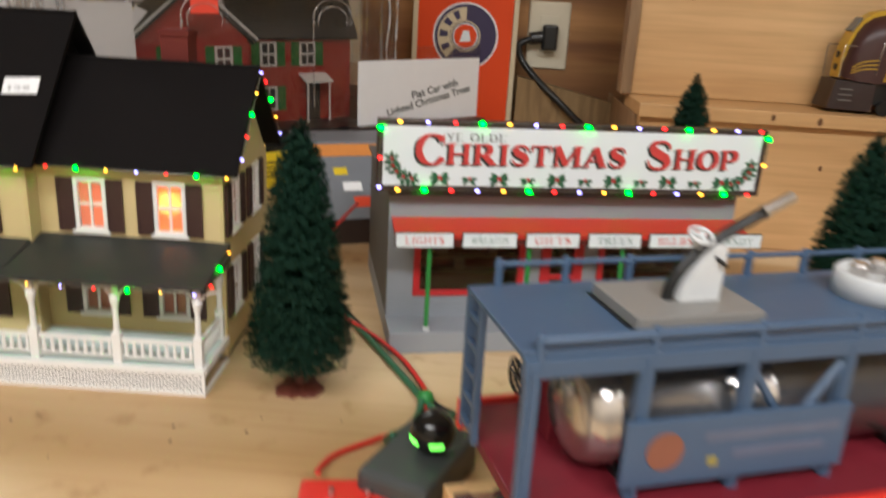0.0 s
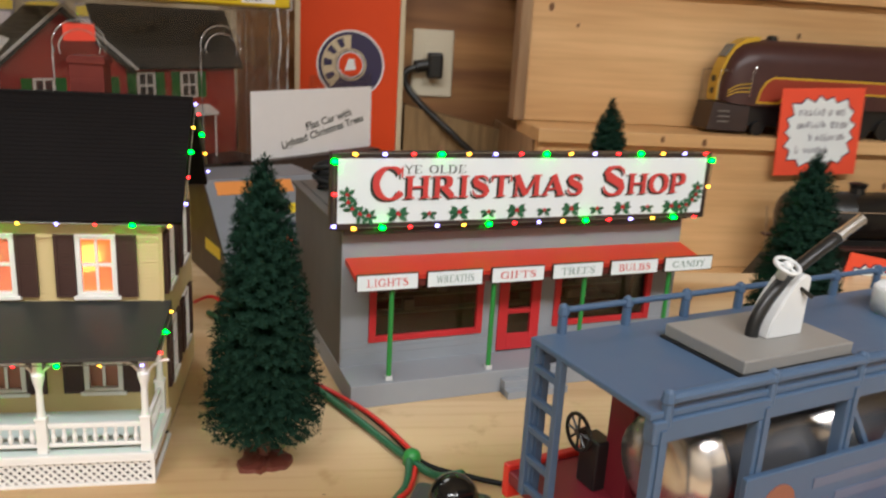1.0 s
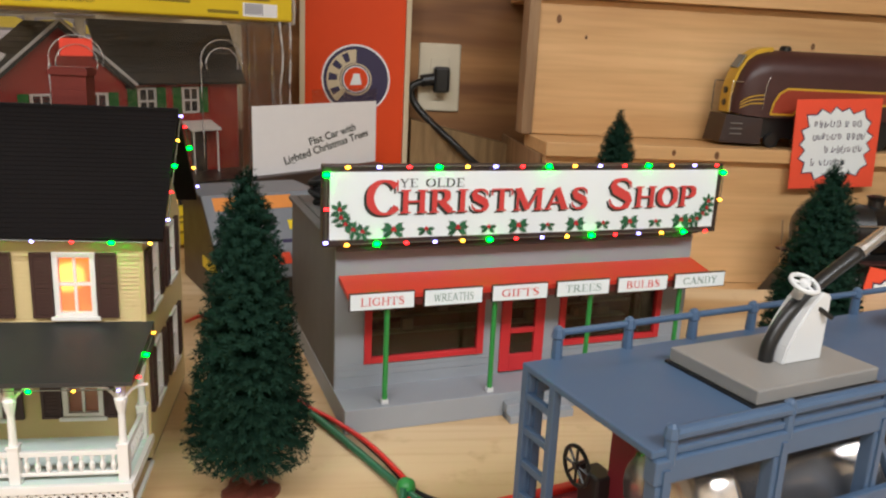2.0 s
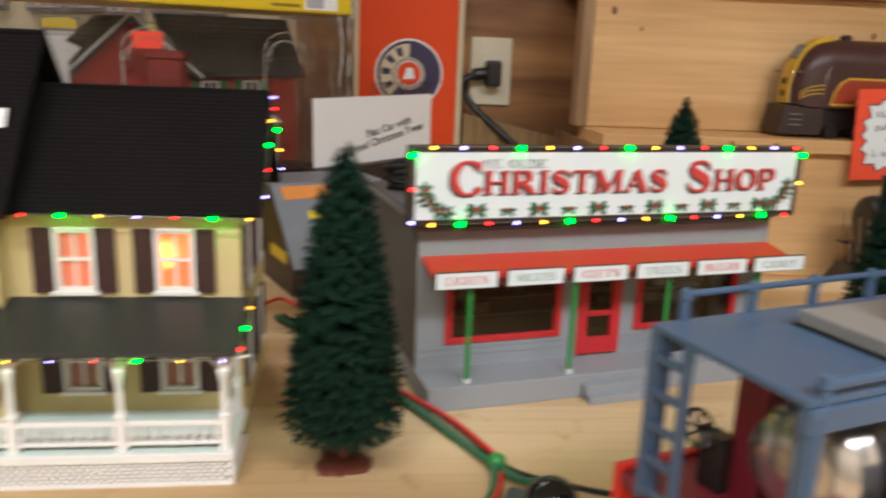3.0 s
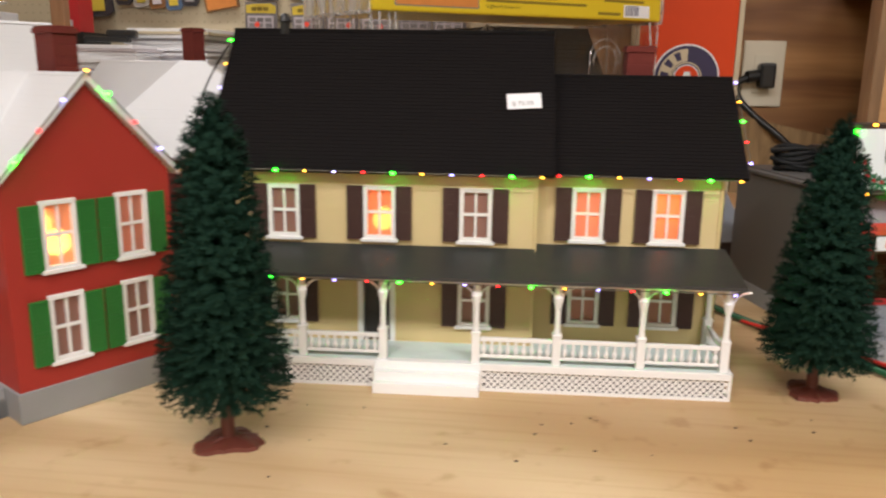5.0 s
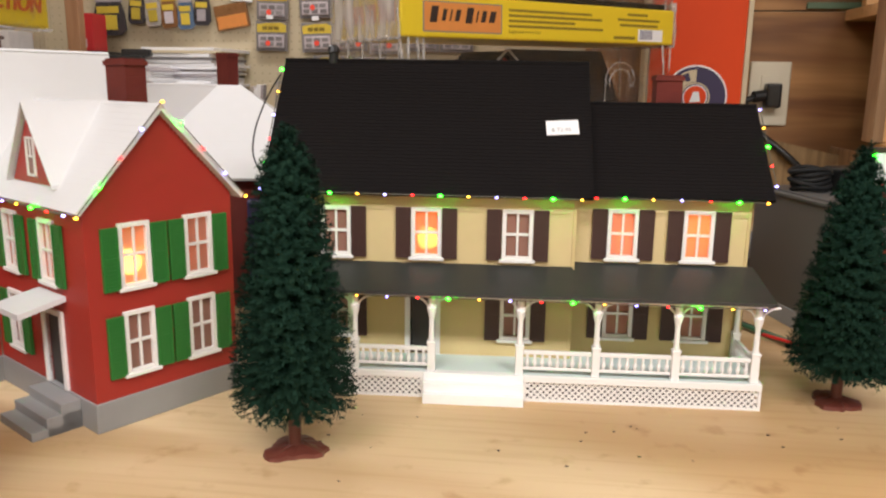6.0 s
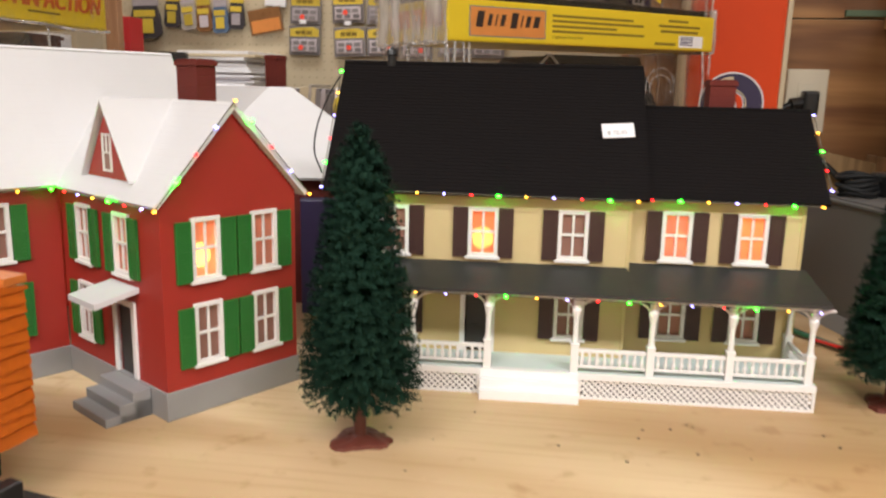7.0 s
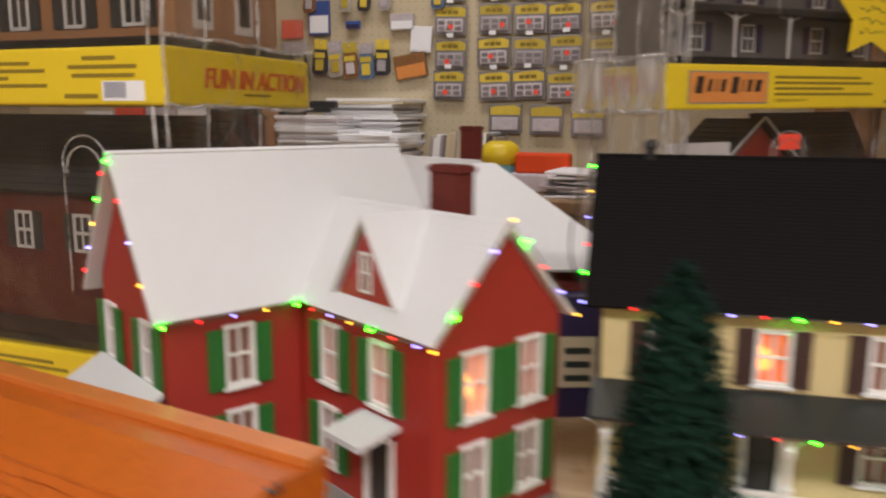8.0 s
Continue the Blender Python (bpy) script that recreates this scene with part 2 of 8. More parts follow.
M_DOOR = mat("dark_door", (0.03, 0.026, 0.024), 0.45, spread=0.1)
M_PANE = film("pink_window_film", (0.60, 0.29, 0.20), 0.42)
M_PANE_DULL = film("dull_window_film", (0.33, 0.17, 0.13), 0.25)
M_WARM = film("bright_window_film", (0.95, 0.60, 0.38), 0.65, 0.90)
M_HOT = film("clear_orange_window_film", (0.93, 0.44, 0.25), 0.6, 0.92)
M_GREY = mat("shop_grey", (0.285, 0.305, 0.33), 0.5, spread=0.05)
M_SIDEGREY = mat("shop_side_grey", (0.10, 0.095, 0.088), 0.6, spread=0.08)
M_AWN = mat("red_awning", (0.62, 0.045, 0.025), 0.45, spread=0.05)
M_REDTRIM = mat("red_trim", (0.55, 0.025, 0.03), 0.4, spread=0.06)
M_POST = mat("green_post", (0.03, 0.25, 0.05), 0.4, spread=0.08)
M_FRAME = mat("dark_sign_frame", (0.035, 0.022, 0.018), 0.45, spread=0.2)
M_SIGN = mat("white_sign_face", (0.79, 0.85, 0.87), 0.35, spread=0.02)
M_INK_RED = mat("red_ink", (0.60, 0.055, 0.05), 0.5, spread=0.05)
M_INK_DARK = mat("dark_ink", (0.03, 0.04, 0.035), 0.5, spread=0.1)
M_INK_GREEN = mat("grey_green_ink", (0.22, 0.33, 0.30), 0.5, spread=0.1)
M_LEAF = mat("holly_leaf_ink", (0.02, 0.11, 0.05), 0.5, spread=0.3, island=True)
M_BERRY = mat("berry_ink", (0.5, 0.02, 0.03), 0.4, spread=0.1)
M_NEEDLE = mat("tree_needles", (0.012, 0.034, 0.022), 0.85, spread=0.25, island=True, spec=0.05, vary=0.16)
M_GAPSHADE = mat("tree_gap_shade", (0.003, 0.012, 0.006), 0.9, spread=0.3, spec=0.02)
M_BROWN = mat("red_brown_plastic", (0.13, 0.032, 0.02), 0.45, spread=0.25, scale=90, bump=0.3)
M_BLUE = mat("blue_grey_plastic", (0.060, 0.104, 0.178), 0.42, spread=0.05)
M_CARRED = mat("dark_red_car_floor", (0.17, 0.012, 0.022), 0.5, spread=0.12)
M_SILL = mat("red_car_sill", (0.65, 0.03, 0.02), 0.35, spread=0.05)
M_SILVER = mat("silver_tank", (0.58, 0.55, 0.53), 0.22, 0.92, spread=0.10)
M_CRANE = mat("grey_plastic", (0.235, 0.225, 0.21), 0.45, spread=0.05)
M_CHROME = mat("bright_metal", (0.72, 0.71, 0.70), 0.20, 0.95, spread=0.05)
M_LIGHTGREY = mat("light_grey_plastic", (0.62, 0.63, 0.63), 0.35, spread=0.04)
M_RUBBER = mat("black_plastic", (0.012, 0.012, 0.012), 0.35, spread=0.2)
M_ORANGECAR = mat("orange_car_body", (0.50, 0.108, 0.008), 0.38, spread=0.22, scale=130, bump=0.35, bump_scale=220)
M_ORANGEGLINT = mat("orange_edge_highlight", (0.56, 0.17, 0.035), 0.38, spread=0.2, scale=90, bump=0.3)
M_PURPLE = mat("purple_emblem", (0.05, 0.03, 0.09), 0.5, spread=0.1)
M_PAPER = mat("white_paper", (0.86, 0.86, 0.87), 0.7, spread=0.03)
M_BOXORANGE = mat("orange_card_box", (0.72, 0.070, 0.012), 0.6, spread=0.06, scale=8, spec=0.25)
M_CREAM = mat("cream_card", (0.62, 0.53, 0.36), 0.6, spread=0.06)
M_NAVY = mat("navy_print", (0.03, 0.022, 0.075), 0.45, spread=0.1)
M_BOXYELLOW = mat("yellow_card_box", (0.78, 0.57, 0.025), 0.4, spread=0.06, scale=10)
M_LABELORANGE = mat("orange_label", (0.70, 0.26, 0.06), 0.5, spread=0.12)
M_TEXTBAR = mat("dark_yellow_print", (0.26, 0.18, 0.02), 0.5, spread=0.1)
M_FLUO = mat("fluorescent_sticker", (0.98, 0.09, 0.05), 0.6, spread=0.03)
M_OUTLET = mat("ivory_plate", (0.66, 0.60, 0.46), 0.4, spread=0.03)
M_MAROON = mat("maroon_loco", (0.06, 0.022, 0.02), 0.38, spread=0.15)
M_LOCOYEL = mat("loco_yellow", (0.62, 0.38, 0.03), 0.38, spread=0.06)
M_LOCORED = mat("loco_red", (0.33, 0.05, 0.025), 0.38, spread=0.06)
M_TAGRED = mat("tag_red_card", (0.85, 0.085, 0.035), 0.55, spread=0.04)
M_CLEAR = clear("clear_blister", (0.90, 0.89, 0.88), 0.06, 0.045, 0.9, 13.0, haze_glint=0.003)
M_CLEARSIDE = clear("creased_clear_side", (0.97, 0.96, 0.95), 0.12, 0.09, 0.8, 30.0, 0.12, 0.025)
M_ENDCLEAR = clear("clear_end_wrap", (0.99, 0.99, 0.98), 0.06, 0.03, 0.9, 26.0)
M_WRAPEND = clear("milky_wrap_end", (0.98, 0.97, 0.96), 0.15, 0.10, 0.6, 30.0, 0.3, 0.30)
M_CLEARRIB = clear("clear_blister_rib", (0.97, 0.97, 0.97), 0.10, 0.25, 0.2, 40.0, 1.0, 0.22)
M_GLASS = clear("thin_window_glass", (0.88, 0.86, 0.84), 0.03, 0.05, 0.0)
M_GREYBOX = mat("grey_printed_box", (0.19, 0.205, 0.23), 0.45, spread=0.08)
M_WIREG = mat("green_wire", (0.02, 0.12, 0.055), 0.4, spread=0.15)
M_WIRER = mat("red_wire", (0.6, 0.02, 0.015), 0.35, spread=0.1)
M_WIREK = mat("black_wire", (0.010, 0.010, 0.010), 0.6, spread=0.1, spec=0.25)
M_WIREC = mat("clear_wire", (0.13, 0.12, 0.09), 0.25, spread=0.1)
M_GREYHOUSE = mat("grey_siding", (0.17, 0.16, 0.155), 0.5, spread=0.08)
M_WALLPAINT = mat("room_wall_paint", (0.55, 0.47, 0.36), 0.7, spread=0.04, scale=3)
M_CEIL = mat("ceiling_paint", (0.75, 0.70, 0.62), 0.8, spread=0.03, scale=4)
M_FLOOR = mat("room_floor_tile", (0.22, 0.18, 0.14), 0.5, spread=0.15, scale=5)
M_DIFFUSER = glow("lamp_diffuser", (1.0, 0.88, 0.72), 2.0)
BULB = {
    "green": glow("green_bulb", (0.0001, 1.0, 0.006), 105.0),
    "red": glow("red_bulb", (1.0, 0.012, 0.014), 10.0),
    "yellow": glow("yellow_bulb", (1.0, 0.42, 0.03), 11.0),
    "blue": glow("blue_white_bulb", (0.30, 0.27, 1.0), 11.0),
}


# ---- builders ----
def box(bm, x0, x1, y0, y1, z0, z1, bevel=0.0):
    r = bmesh.ops.create_cube(bm, size=1, matrix=Matrix.Translation(((x0 + x1) / 2, (y0 + y1) / 2, (z0 + z1) / 2)) @ Matrix.Diagonal((abs(x1 - x0), abs(y1 - y0), abs(z1 - z0), 1)))
    if bevel:
        es = list({e for v in r["verts"] for e in v.link_edges})
        bmesh.ops.bevel(bm, geom=es, offset=bevel, segments=2, affect="EDGES", profile=0.5)
    return r["verts"]


def rod(bm, a, b, r, seg=8, r2=None):
    a, b = Vector(a), Vector(b)
    d = b - a
    m = Matrix.Translation((a + b) / 2) @ d.to_track_quat("Z", "Y").to_matrix().to_4x4()
    return bmesh.ops.create_cone(bm, cap_ends=True, segments=seg, radius1=r, radius2=r if r2 is None else r2, depth=d.length, matrix=m)["verts"]


def extrude_poly(bm, pts, vec):
    """A solid from a planar outline pushed along vec."""
    vec = Vector(vec)
    a = [bm.verts.new(p) for p in pts]
    b = [bm.verts.new(Vector(p) + vec) for p in pts]
    n = len(pts)
    bm.faces.new(a)
    bm.faces.new(list(reversed(b)))
    for i in range(n):
        bm.faces.new([a[i], a[(i + 1) % n], b[(i + 1) % n], b[i]])
    bmesh.ops.recalc_face_normals(bm, faces=bm.faces)


def lathe(bm, prof, seg=12, m=Matrix()):
    """A turned solid from (radius, height) pairs."""
    rings = []
    for r, z in prof:
        rings.append([bm.verts.new(m @ Vector((r * math.cos(2 * math.pi * i / seg), r * math.sin(2 * math.pi * i / seg), z))) for i in range(seg)])
    for p, q in zip(rings, rings[1:]):
        for i in range(seg):
            bm.faces.new([p[i], p[(i + 1) % seg], q[(i + 1) % seg], q[i]])
    bm.faces.new(list(reversed(rings[0])))
    bm.faces.new(rings[-1])


def tube(bm, pts, r, seg=6):
    """A bent round wire through points."""
    pts = [Vector(p) for p in pts]
    rings = []
    for i, p in enumerate(pts):
        d = (pts[min(i + 1, len(pts) - 1)] - pts[max(i - 1, 0)]).normalized()
        q = d.to_track_quat("Z", "Y")
        rings.append([bm.verts.new(p + q @ Vector((r * math.cos(2 * math.pi * k / seg), r * math.sin(2 * math.pi * k / seg), 0))) for k in range(seg)])
    for a, b in zip(rings, rings[1:]):
        for k in range(seg):
            bm.faces.new([a[k], a[(k + 1) % seg], b[(k + 1) % seg], b[k]])
    bm.faces.new(list(reversed(rings[0])))
    bm.faces.new(rings[-1])


def smooth_path(pts, steps=8):
    """Catmull-Rom through points."""
    p = [Vector(q) for q in pts]
    p = [2 * p[0] - p[1]] + p + [2 * p[-1] - p[-2]]
    out = []
    for i in range(1, len(p) - 2):
        for s in range(steps):
            t = s / steps
            a, b, c, d = p[i - 1:i + 3]
            out.append(0.5 * (2 * b + (c - a) * t + (2 * a - 5 * b + 4 * c - d) * t * t + (3 * b - a - 3 * c + d) * t ** 3))
    out.append(p[-2])
    return out


def to_mesh(name, bm, material, smooth=False):
    me = bpy.data.meshes.new(name)
    if smooth:
        for f in bm.faces:
            f.smooth = True
    bm.to_mesh(me)
    bm.free()
    for m in material if isinstance(material, (list, tuple)) else [material]:
        me.materials.append(m)
    return me


def part(name, bm, material, parent, label="", smooth=False):
    ob = new(name, bm if isinstance(bm, bpy.types.Mesh) else to_mesh(name, bm, material, smooth))
    ob.parent = parent
    if label:
        ob["label"] = label
    return ob


def put(name, mesh, parent, m, label=""):
    """One more part on a shared mesh."""
    ob = part(name, mesh, None, parent, label)
    ob.matrix_local = m
    return ob


def thing(name, label, category, m=Matrix(), group="", kind=""):
    ob = new(name)
    ob.empty_display_size = 0.02
    ob.matrix_world = m
    return tagged(ob, label, category, group, kind)


def structure(name, bm, material, label, category):
    ob = new(name, to_mesh(name, bm, material))
    return tagged(ob, label, category, kind="structure")


def letters(text, size, depth=0.0003, space=1.0, shear=0.0, bold=0.0):
    """A mesh of written words, upright in x and z, facing -y, its middle at the origin."""
    cu = bpy.data.curves.new("letters", "FONT")
    cu.body, cu.size, cu.extrude, cu.space_character, cu.shear = text, size, depth, space, shear
    cu.align_x, cu.align_y = "CENTER", "CENTER"
    cu.resolution_u = 3
    cu.offset = bold
    ob = bpy.data.objects.new("letters", cu)
    me = bpy.data.meshes.new_from_object(ob)
    bpy.data.objects.remove(ob)
    bpy.data.curves.remove(cu)
    me.transform(pose(0, 0, 0, 90, 0, 0))
    me.materials.clear()
    return me


def write(name, text, size, material, parent, m, label="", depth=0.0003, space=1.0, width=None, shear=0.0):
    me = letters(text, size, depth, space, shear)
    if width:
        xs = [v.co.x for v in me.vertices]
        me.transform(Matrix.Diagonal((width / (max(xs) - min(xs)), 1, 1, 1)))
    me.materials.append(material)
    return put(name, me, parent, m, label)


F0, F90, FL, FB = 0, 90, -90, 180


def side(x, y, turn):
    """The pose of a wall: u to the right along it seen from outside, +y into the house."""
    return pose(x, y, 0, 0, 0, turn)


def lapped_wall(bm, u0, u1, z0, z1, holes, m, row=0.0025, thick=0.0022, top=None, lap=0.0007):
    """Clapboards with real laps, left out where the holes (u0, u1, z0, z1) are; top(u) -> highest z for gables."""
    n = max(1, round((z1 - z0) / row))
    row = (z1 - z0) / n
    for i in range(n):
        a, b = z0 + i * row, z0 + (i + 1) * row
        zm = (a + b) / 2
        lo, hi = u0, u1
        if top:
            us = [u0 + (u1 - u0) * k / 400 for k in range(401)]
            ok = [u for u in us if top(u) >= zm]
            if not ok:
                continue
            lo, hi = ok[0], ok[-1]
        cuts = [(lo, hi)]
        for h0, h1, ha, hb in holes:
            if ha < zm < hb:
                nxt = []
                for c0, c1 in cuts:
                    if h1 <= c0 or h0 >= c1:
                        nxt.append((c0, c1))
                    else:
                        if h0 > c0:
                            nxt.append((c0, h0))
                        if h1 < c1:
                            nxt.append((h1, c1))
                cuts = nxt
        marks = sorted({h[k] for h in holes for k in (0, 1)} | {(u0 + u1) / 2})
        bits = []
        for c0, c1 in cuts:
            ends = [c0] + [q for q in marks if c0 + 1e-6 < q < c1 - 1e-6] + [c1]
            bits += list(zip(ends, ends[1:]))
        for c0, c1 in bits:
            v = [bm.verts.new(m @ Vector(p)) for p in ((c0, -lap, a), (c1, -lap, a), (c1, 0.0, b), (c0, 0.0, b), (c0, thick, a), (c1, thick, a), (c1, thick, b), (c0, thick, b))]
            for f in ((0, 1, 2, 3), (5, 4, 7, 6), (0, 4, 5, 1), (3, 2, 6, 7), (0, 3, 7, 4), (1, 5, 6, 2)):
                bm.faces.new([v[k] for k in f])
    bmesh.ops.remove_doubles(bm, verts=bm.verts, dist=0.00001)


def shingle_roof(bm, eave_a, eave_b, ridge_a, ridge_b, rows=20, thick=0.003, lift=0.0006):
    """A roof slope from its eave line to its ridge line, one sheet stepped in lapped courses."""
    ea, eb, ra, rb = (Vector(p) for p in (eave_a, eave_b, ridge_a, ridge_b))
    n = (eb - ea).cross(ra - ea).normalized()
    if n.z < 0:
        n = -n
    line = []
    for i in range(rows):
        for s, up in ((i / rows, lift), ((i + 1) / rows, -lift * 0.2)):
            line.append((bm.verts.new(ea.lerp(ra, s) + n * up), bm.verts.new(eb.lerp(rb, s) + n * up)))
    low = [(bm.verts.new(a - n * thick), bm.verts.new(b - n * thick)) for a, b in ((ea, eb), (ra, rb))]
    for (a, b), (c, d) in zip(line, line[1:]):
        bm.faces.new([a, b, d, c])
    (p, q), (r, t) = low
    bm.faces.new([p, r, t, q])
    bm.faces.new([line[0][0], p, q, line[0][1]])
    bm.faces.new([line[-1][1], t, r, line[-1][0]])
    bm.faces.new([p] + [v[0] for v in line] + [r])
    bm.faces.new([t] + [v[1] for v in reversed(line)] + [q])
    bmesh.ops.recalc_face_normals(bm, faces=bm.faces)


def roof_slope(name, parent, material, label, *args):
    bm = bmesh.new()
    shingle_roof(bm, *args)
    return part(name, bm, material, parent, label)


# ---- the room ----
bm = bmesh.new()
box(bm, -1.7, 1.9, -0.35, 0.93, -0.03, 0.0)
structure("table_top", bm, M_TABLE, "unpainted plywood display table top with grain and dark specks", "table")
bm = bmesh.new()
box(bm, -1.7, 0.220, 0.9302, 1.520, -0.03, 0.0)
structure("table_back", bm, M_TABLE, "unpainted plywood table top reaching to the wall", "table")
bm = bmesh.new()
box(bm, -3.2, 3.0, -1.8, 3.0, -0.84, -0.80)
structure("floor", bm, M_FLOOR, "dull brown shop floor", "floor")
bm = bmesh.new()
box(bm, -3.2, 3.0, -1.8, 3.0, 1.70, 1.74)
structure("ceiling", bm, M_CEIL, "plain off-white shop ceiling", "ceiling")
for nm, d in (("wall_west", (-3.24, -3.2, -1.8, 3.0)), ("wall_east", (3.0, 3.04, -1.8, 3.0)), ("wall_south", (-3.2, 3.0, -1.84, -1.8)), ("wall_north", (-3.2, 3.0, 2.47, 2.51))):
    bm = bmesh.new()
    box(bm, *d, -0.8, 1.7)
    structure(nm, bm, M_WALLPAINT, "plain beige shop wall", "wall")
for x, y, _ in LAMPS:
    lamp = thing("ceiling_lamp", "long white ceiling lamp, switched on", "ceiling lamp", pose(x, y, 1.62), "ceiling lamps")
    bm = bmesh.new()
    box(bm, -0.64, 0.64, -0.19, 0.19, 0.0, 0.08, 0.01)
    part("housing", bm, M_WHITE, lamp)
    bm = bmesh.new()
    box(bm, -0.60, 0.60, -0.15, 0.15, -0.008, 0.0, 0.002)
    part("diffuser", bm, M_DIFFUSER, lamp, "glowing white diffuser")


# ---- parts shared by the model houses ----
def window_mesh(w, h):
    """Casing with sashes and cross bars; u across, outside at -y, foot at z = 0."""
    bm = bmesh.new()
    t = 0.0031
    for x0, x1, z0, z1 in ((-w / 2, -w / 2 + t, 0, h), (w / 2 - t, w / 2, 0, h), (-w / 2 + t, w / 2 - t, h - t, h), (-w / 2 + t, w / 2 - t, 0, t * 0.7)):
        box(bm, x0, x1, -0.0016, 0.002, z0, z1, 0.0003)
    s = 0.0011
    box(bm, -w / 2 + t, w / 2 - t, -0.0006, 0.0012, h / 2 - s * 0.9, h / 2 + s * 0.9)
    for z0, z1 in ((t * 0.7, h / 2 - s * 0.9), (h / 2 + s * 0.9, h - t)):
        box(bm, -s * 0.75, s * 0.75, -0.0004, 0.001, z0, z1)
    return to_mesh("window", bm, M_TRIM)


def sill_mesh(w):
    bm = bmesh.new()
    box(bm, -w / 2 - 0.002, w / 2 + 0.002, -0.0032, 0.0005, -0.0026, 0.0, 0.0004)
    return to_mesh("sill", bm, M_TRIM)


def pane_mesh(w, h, material):
    bm = bmesh.new()
    box(bm, -w / 2 + 0.002, w / 2 - 0.002, 0.0014, 0.0019, 0.001, h - 0.002)
    return to_mesh("pane", bm, material)


def shutter_mesh(w, h, material):
    bm = bmesh.new()
    t = w * 0.16
    box(bm, -w / 2, w / 2, 0.0, 0.0016, 0, h)
    for x0, x1, z0, z1 in ((-w / 2, -w / 2 + t, 0, h), (w / 2 - t, w / 2, 0, h), (-w / 2 + t, w / 2 - t, h - t, h), (-w / 2 + t, w / 2 - t, 0, t), (-w / 2 + t, w / 2 - t, h / 2 - t * 0.6, h / 2 + t * 0.6)):
        box(bm, x0, x1, -0.0007, 0.0, z0, z1)
    k = 7
    for i in range(k):
        for a, b in ((t, h / 2 - t * 0.6), (h / 2 + t * 0.6, h - t)):
            z = a + (b - a) * (i + 0.5) / k
            box(bm, -w / 2 + t, w / 2 - t, -0.0003, 0.0, z - (b - a) / k * 0.28, z + (b - a) / k * 0.28)
    return to_mesh("shutter", bm, material)


def hang_window(house, m, u, z, kit, pane="pane", shutters=(1, 1)):
    """One window with its sill, pane and shutters on the wall m."""
    w = kit["w"]
    win = put("window", kit["window"], house, m @ pose(u, -0.0006, z))
    put("sill", kit["sill"], win, pose(0, 0, 0))
    put("pane", kit[pane], win, pose(0, 0, 0))
    for s, on in zip((-1, 1), shutters):
        if on:
            put("shutter", kit["shutter"], house, m @ pose(u + s * (w / 2 + kit["sw"] / 2 + 0.0004), -0.0024, z - 0.001))
    return win


def bulb_row(owner, pts, colours, r=0.0014):
    """Small lamps with their wire along points, as parts of one string."""
    bm = bmesh.new()
    tube(bm, pts, 0.0004, 5)
    part("wire", bm, M_WIREC, owner)
    for i, p in enumerate(pts):
        key_ = colours[i % len(colours)]
        q = r * (1.0 if key_ == "green" else 0.76)
        put("bulb", BULB_MESH[key_], owner, Matrix.Translation(Vector(p) + Vector((0, 0, -0.0004))) @ Matrix.Diagonal((q * 1.2, q, q * 0.78, 1)))


BULB_MESH = {}
for key, m_ in BULB.items():
    bm = bmesh.new()
    bmesh.ops.create_uvsphere(bm, u_segments=8, v_segments=6, radius=1.0)
    BULB_MESH[key] = to_mesh("bulb", bm, m_, True)


def along(a, b, n):
    a, b = Vector(a), Vector(b)
    return [a.lerp(b, i / (n - 1)) for i in range(n)]


def chimney(house, x, y, z0, z1, sx, sy):
    bm = bmesh.new()
    q = 0.5 ** 0.5
    prof = []
    rows = 6
    for i in range(rows):
        a, b = z0 + (z1 - 0.005 - z0) * i / rows, z0 + (z1 - 0.005 - z0) * (i + 1) / rows
        prof += [(q * 0.985, a), (q, a + 0.0004), (q, b - 0.0004), (q * 0.985, b)]
    prof += [(q * 1.12, z1 - 0.0048), (q * 1.12, z1 - 0.0015), (q, z1 - 0.0014), (q, z1)]
    lathe(bm, prof, 4, Matrix.Translation((x, y, 0)) @ Matrix.Diagonal((sx, sy, 1, 1)) @ Matrix.Rotation(math.radians(45), 4, "Z"))
    return part("chimney", bm, M_BRICK, house, "dull red brick-moulded chimney")


# ---- the yellow farmhouse ----
KIT_Y = {"w": 0.0235, "sw": 0.0115, "window": window_mesh(0.0235, 0.0385), "sill": sill_mesh(0.0235), "pane": pane_mesh(0.0235, 0.0385, M_PANE), "dull": pane_mesh(0.0235, 0.0385, M_PANE_DULL), "warm": pane_mesh(0.0235, 0.0385, M_WARM), "hot": pane_mesh(0.0235, 0.0385, M_HOT), "shutter": shutter_mesh(0.0115, 0.0395, M_SHUT)}


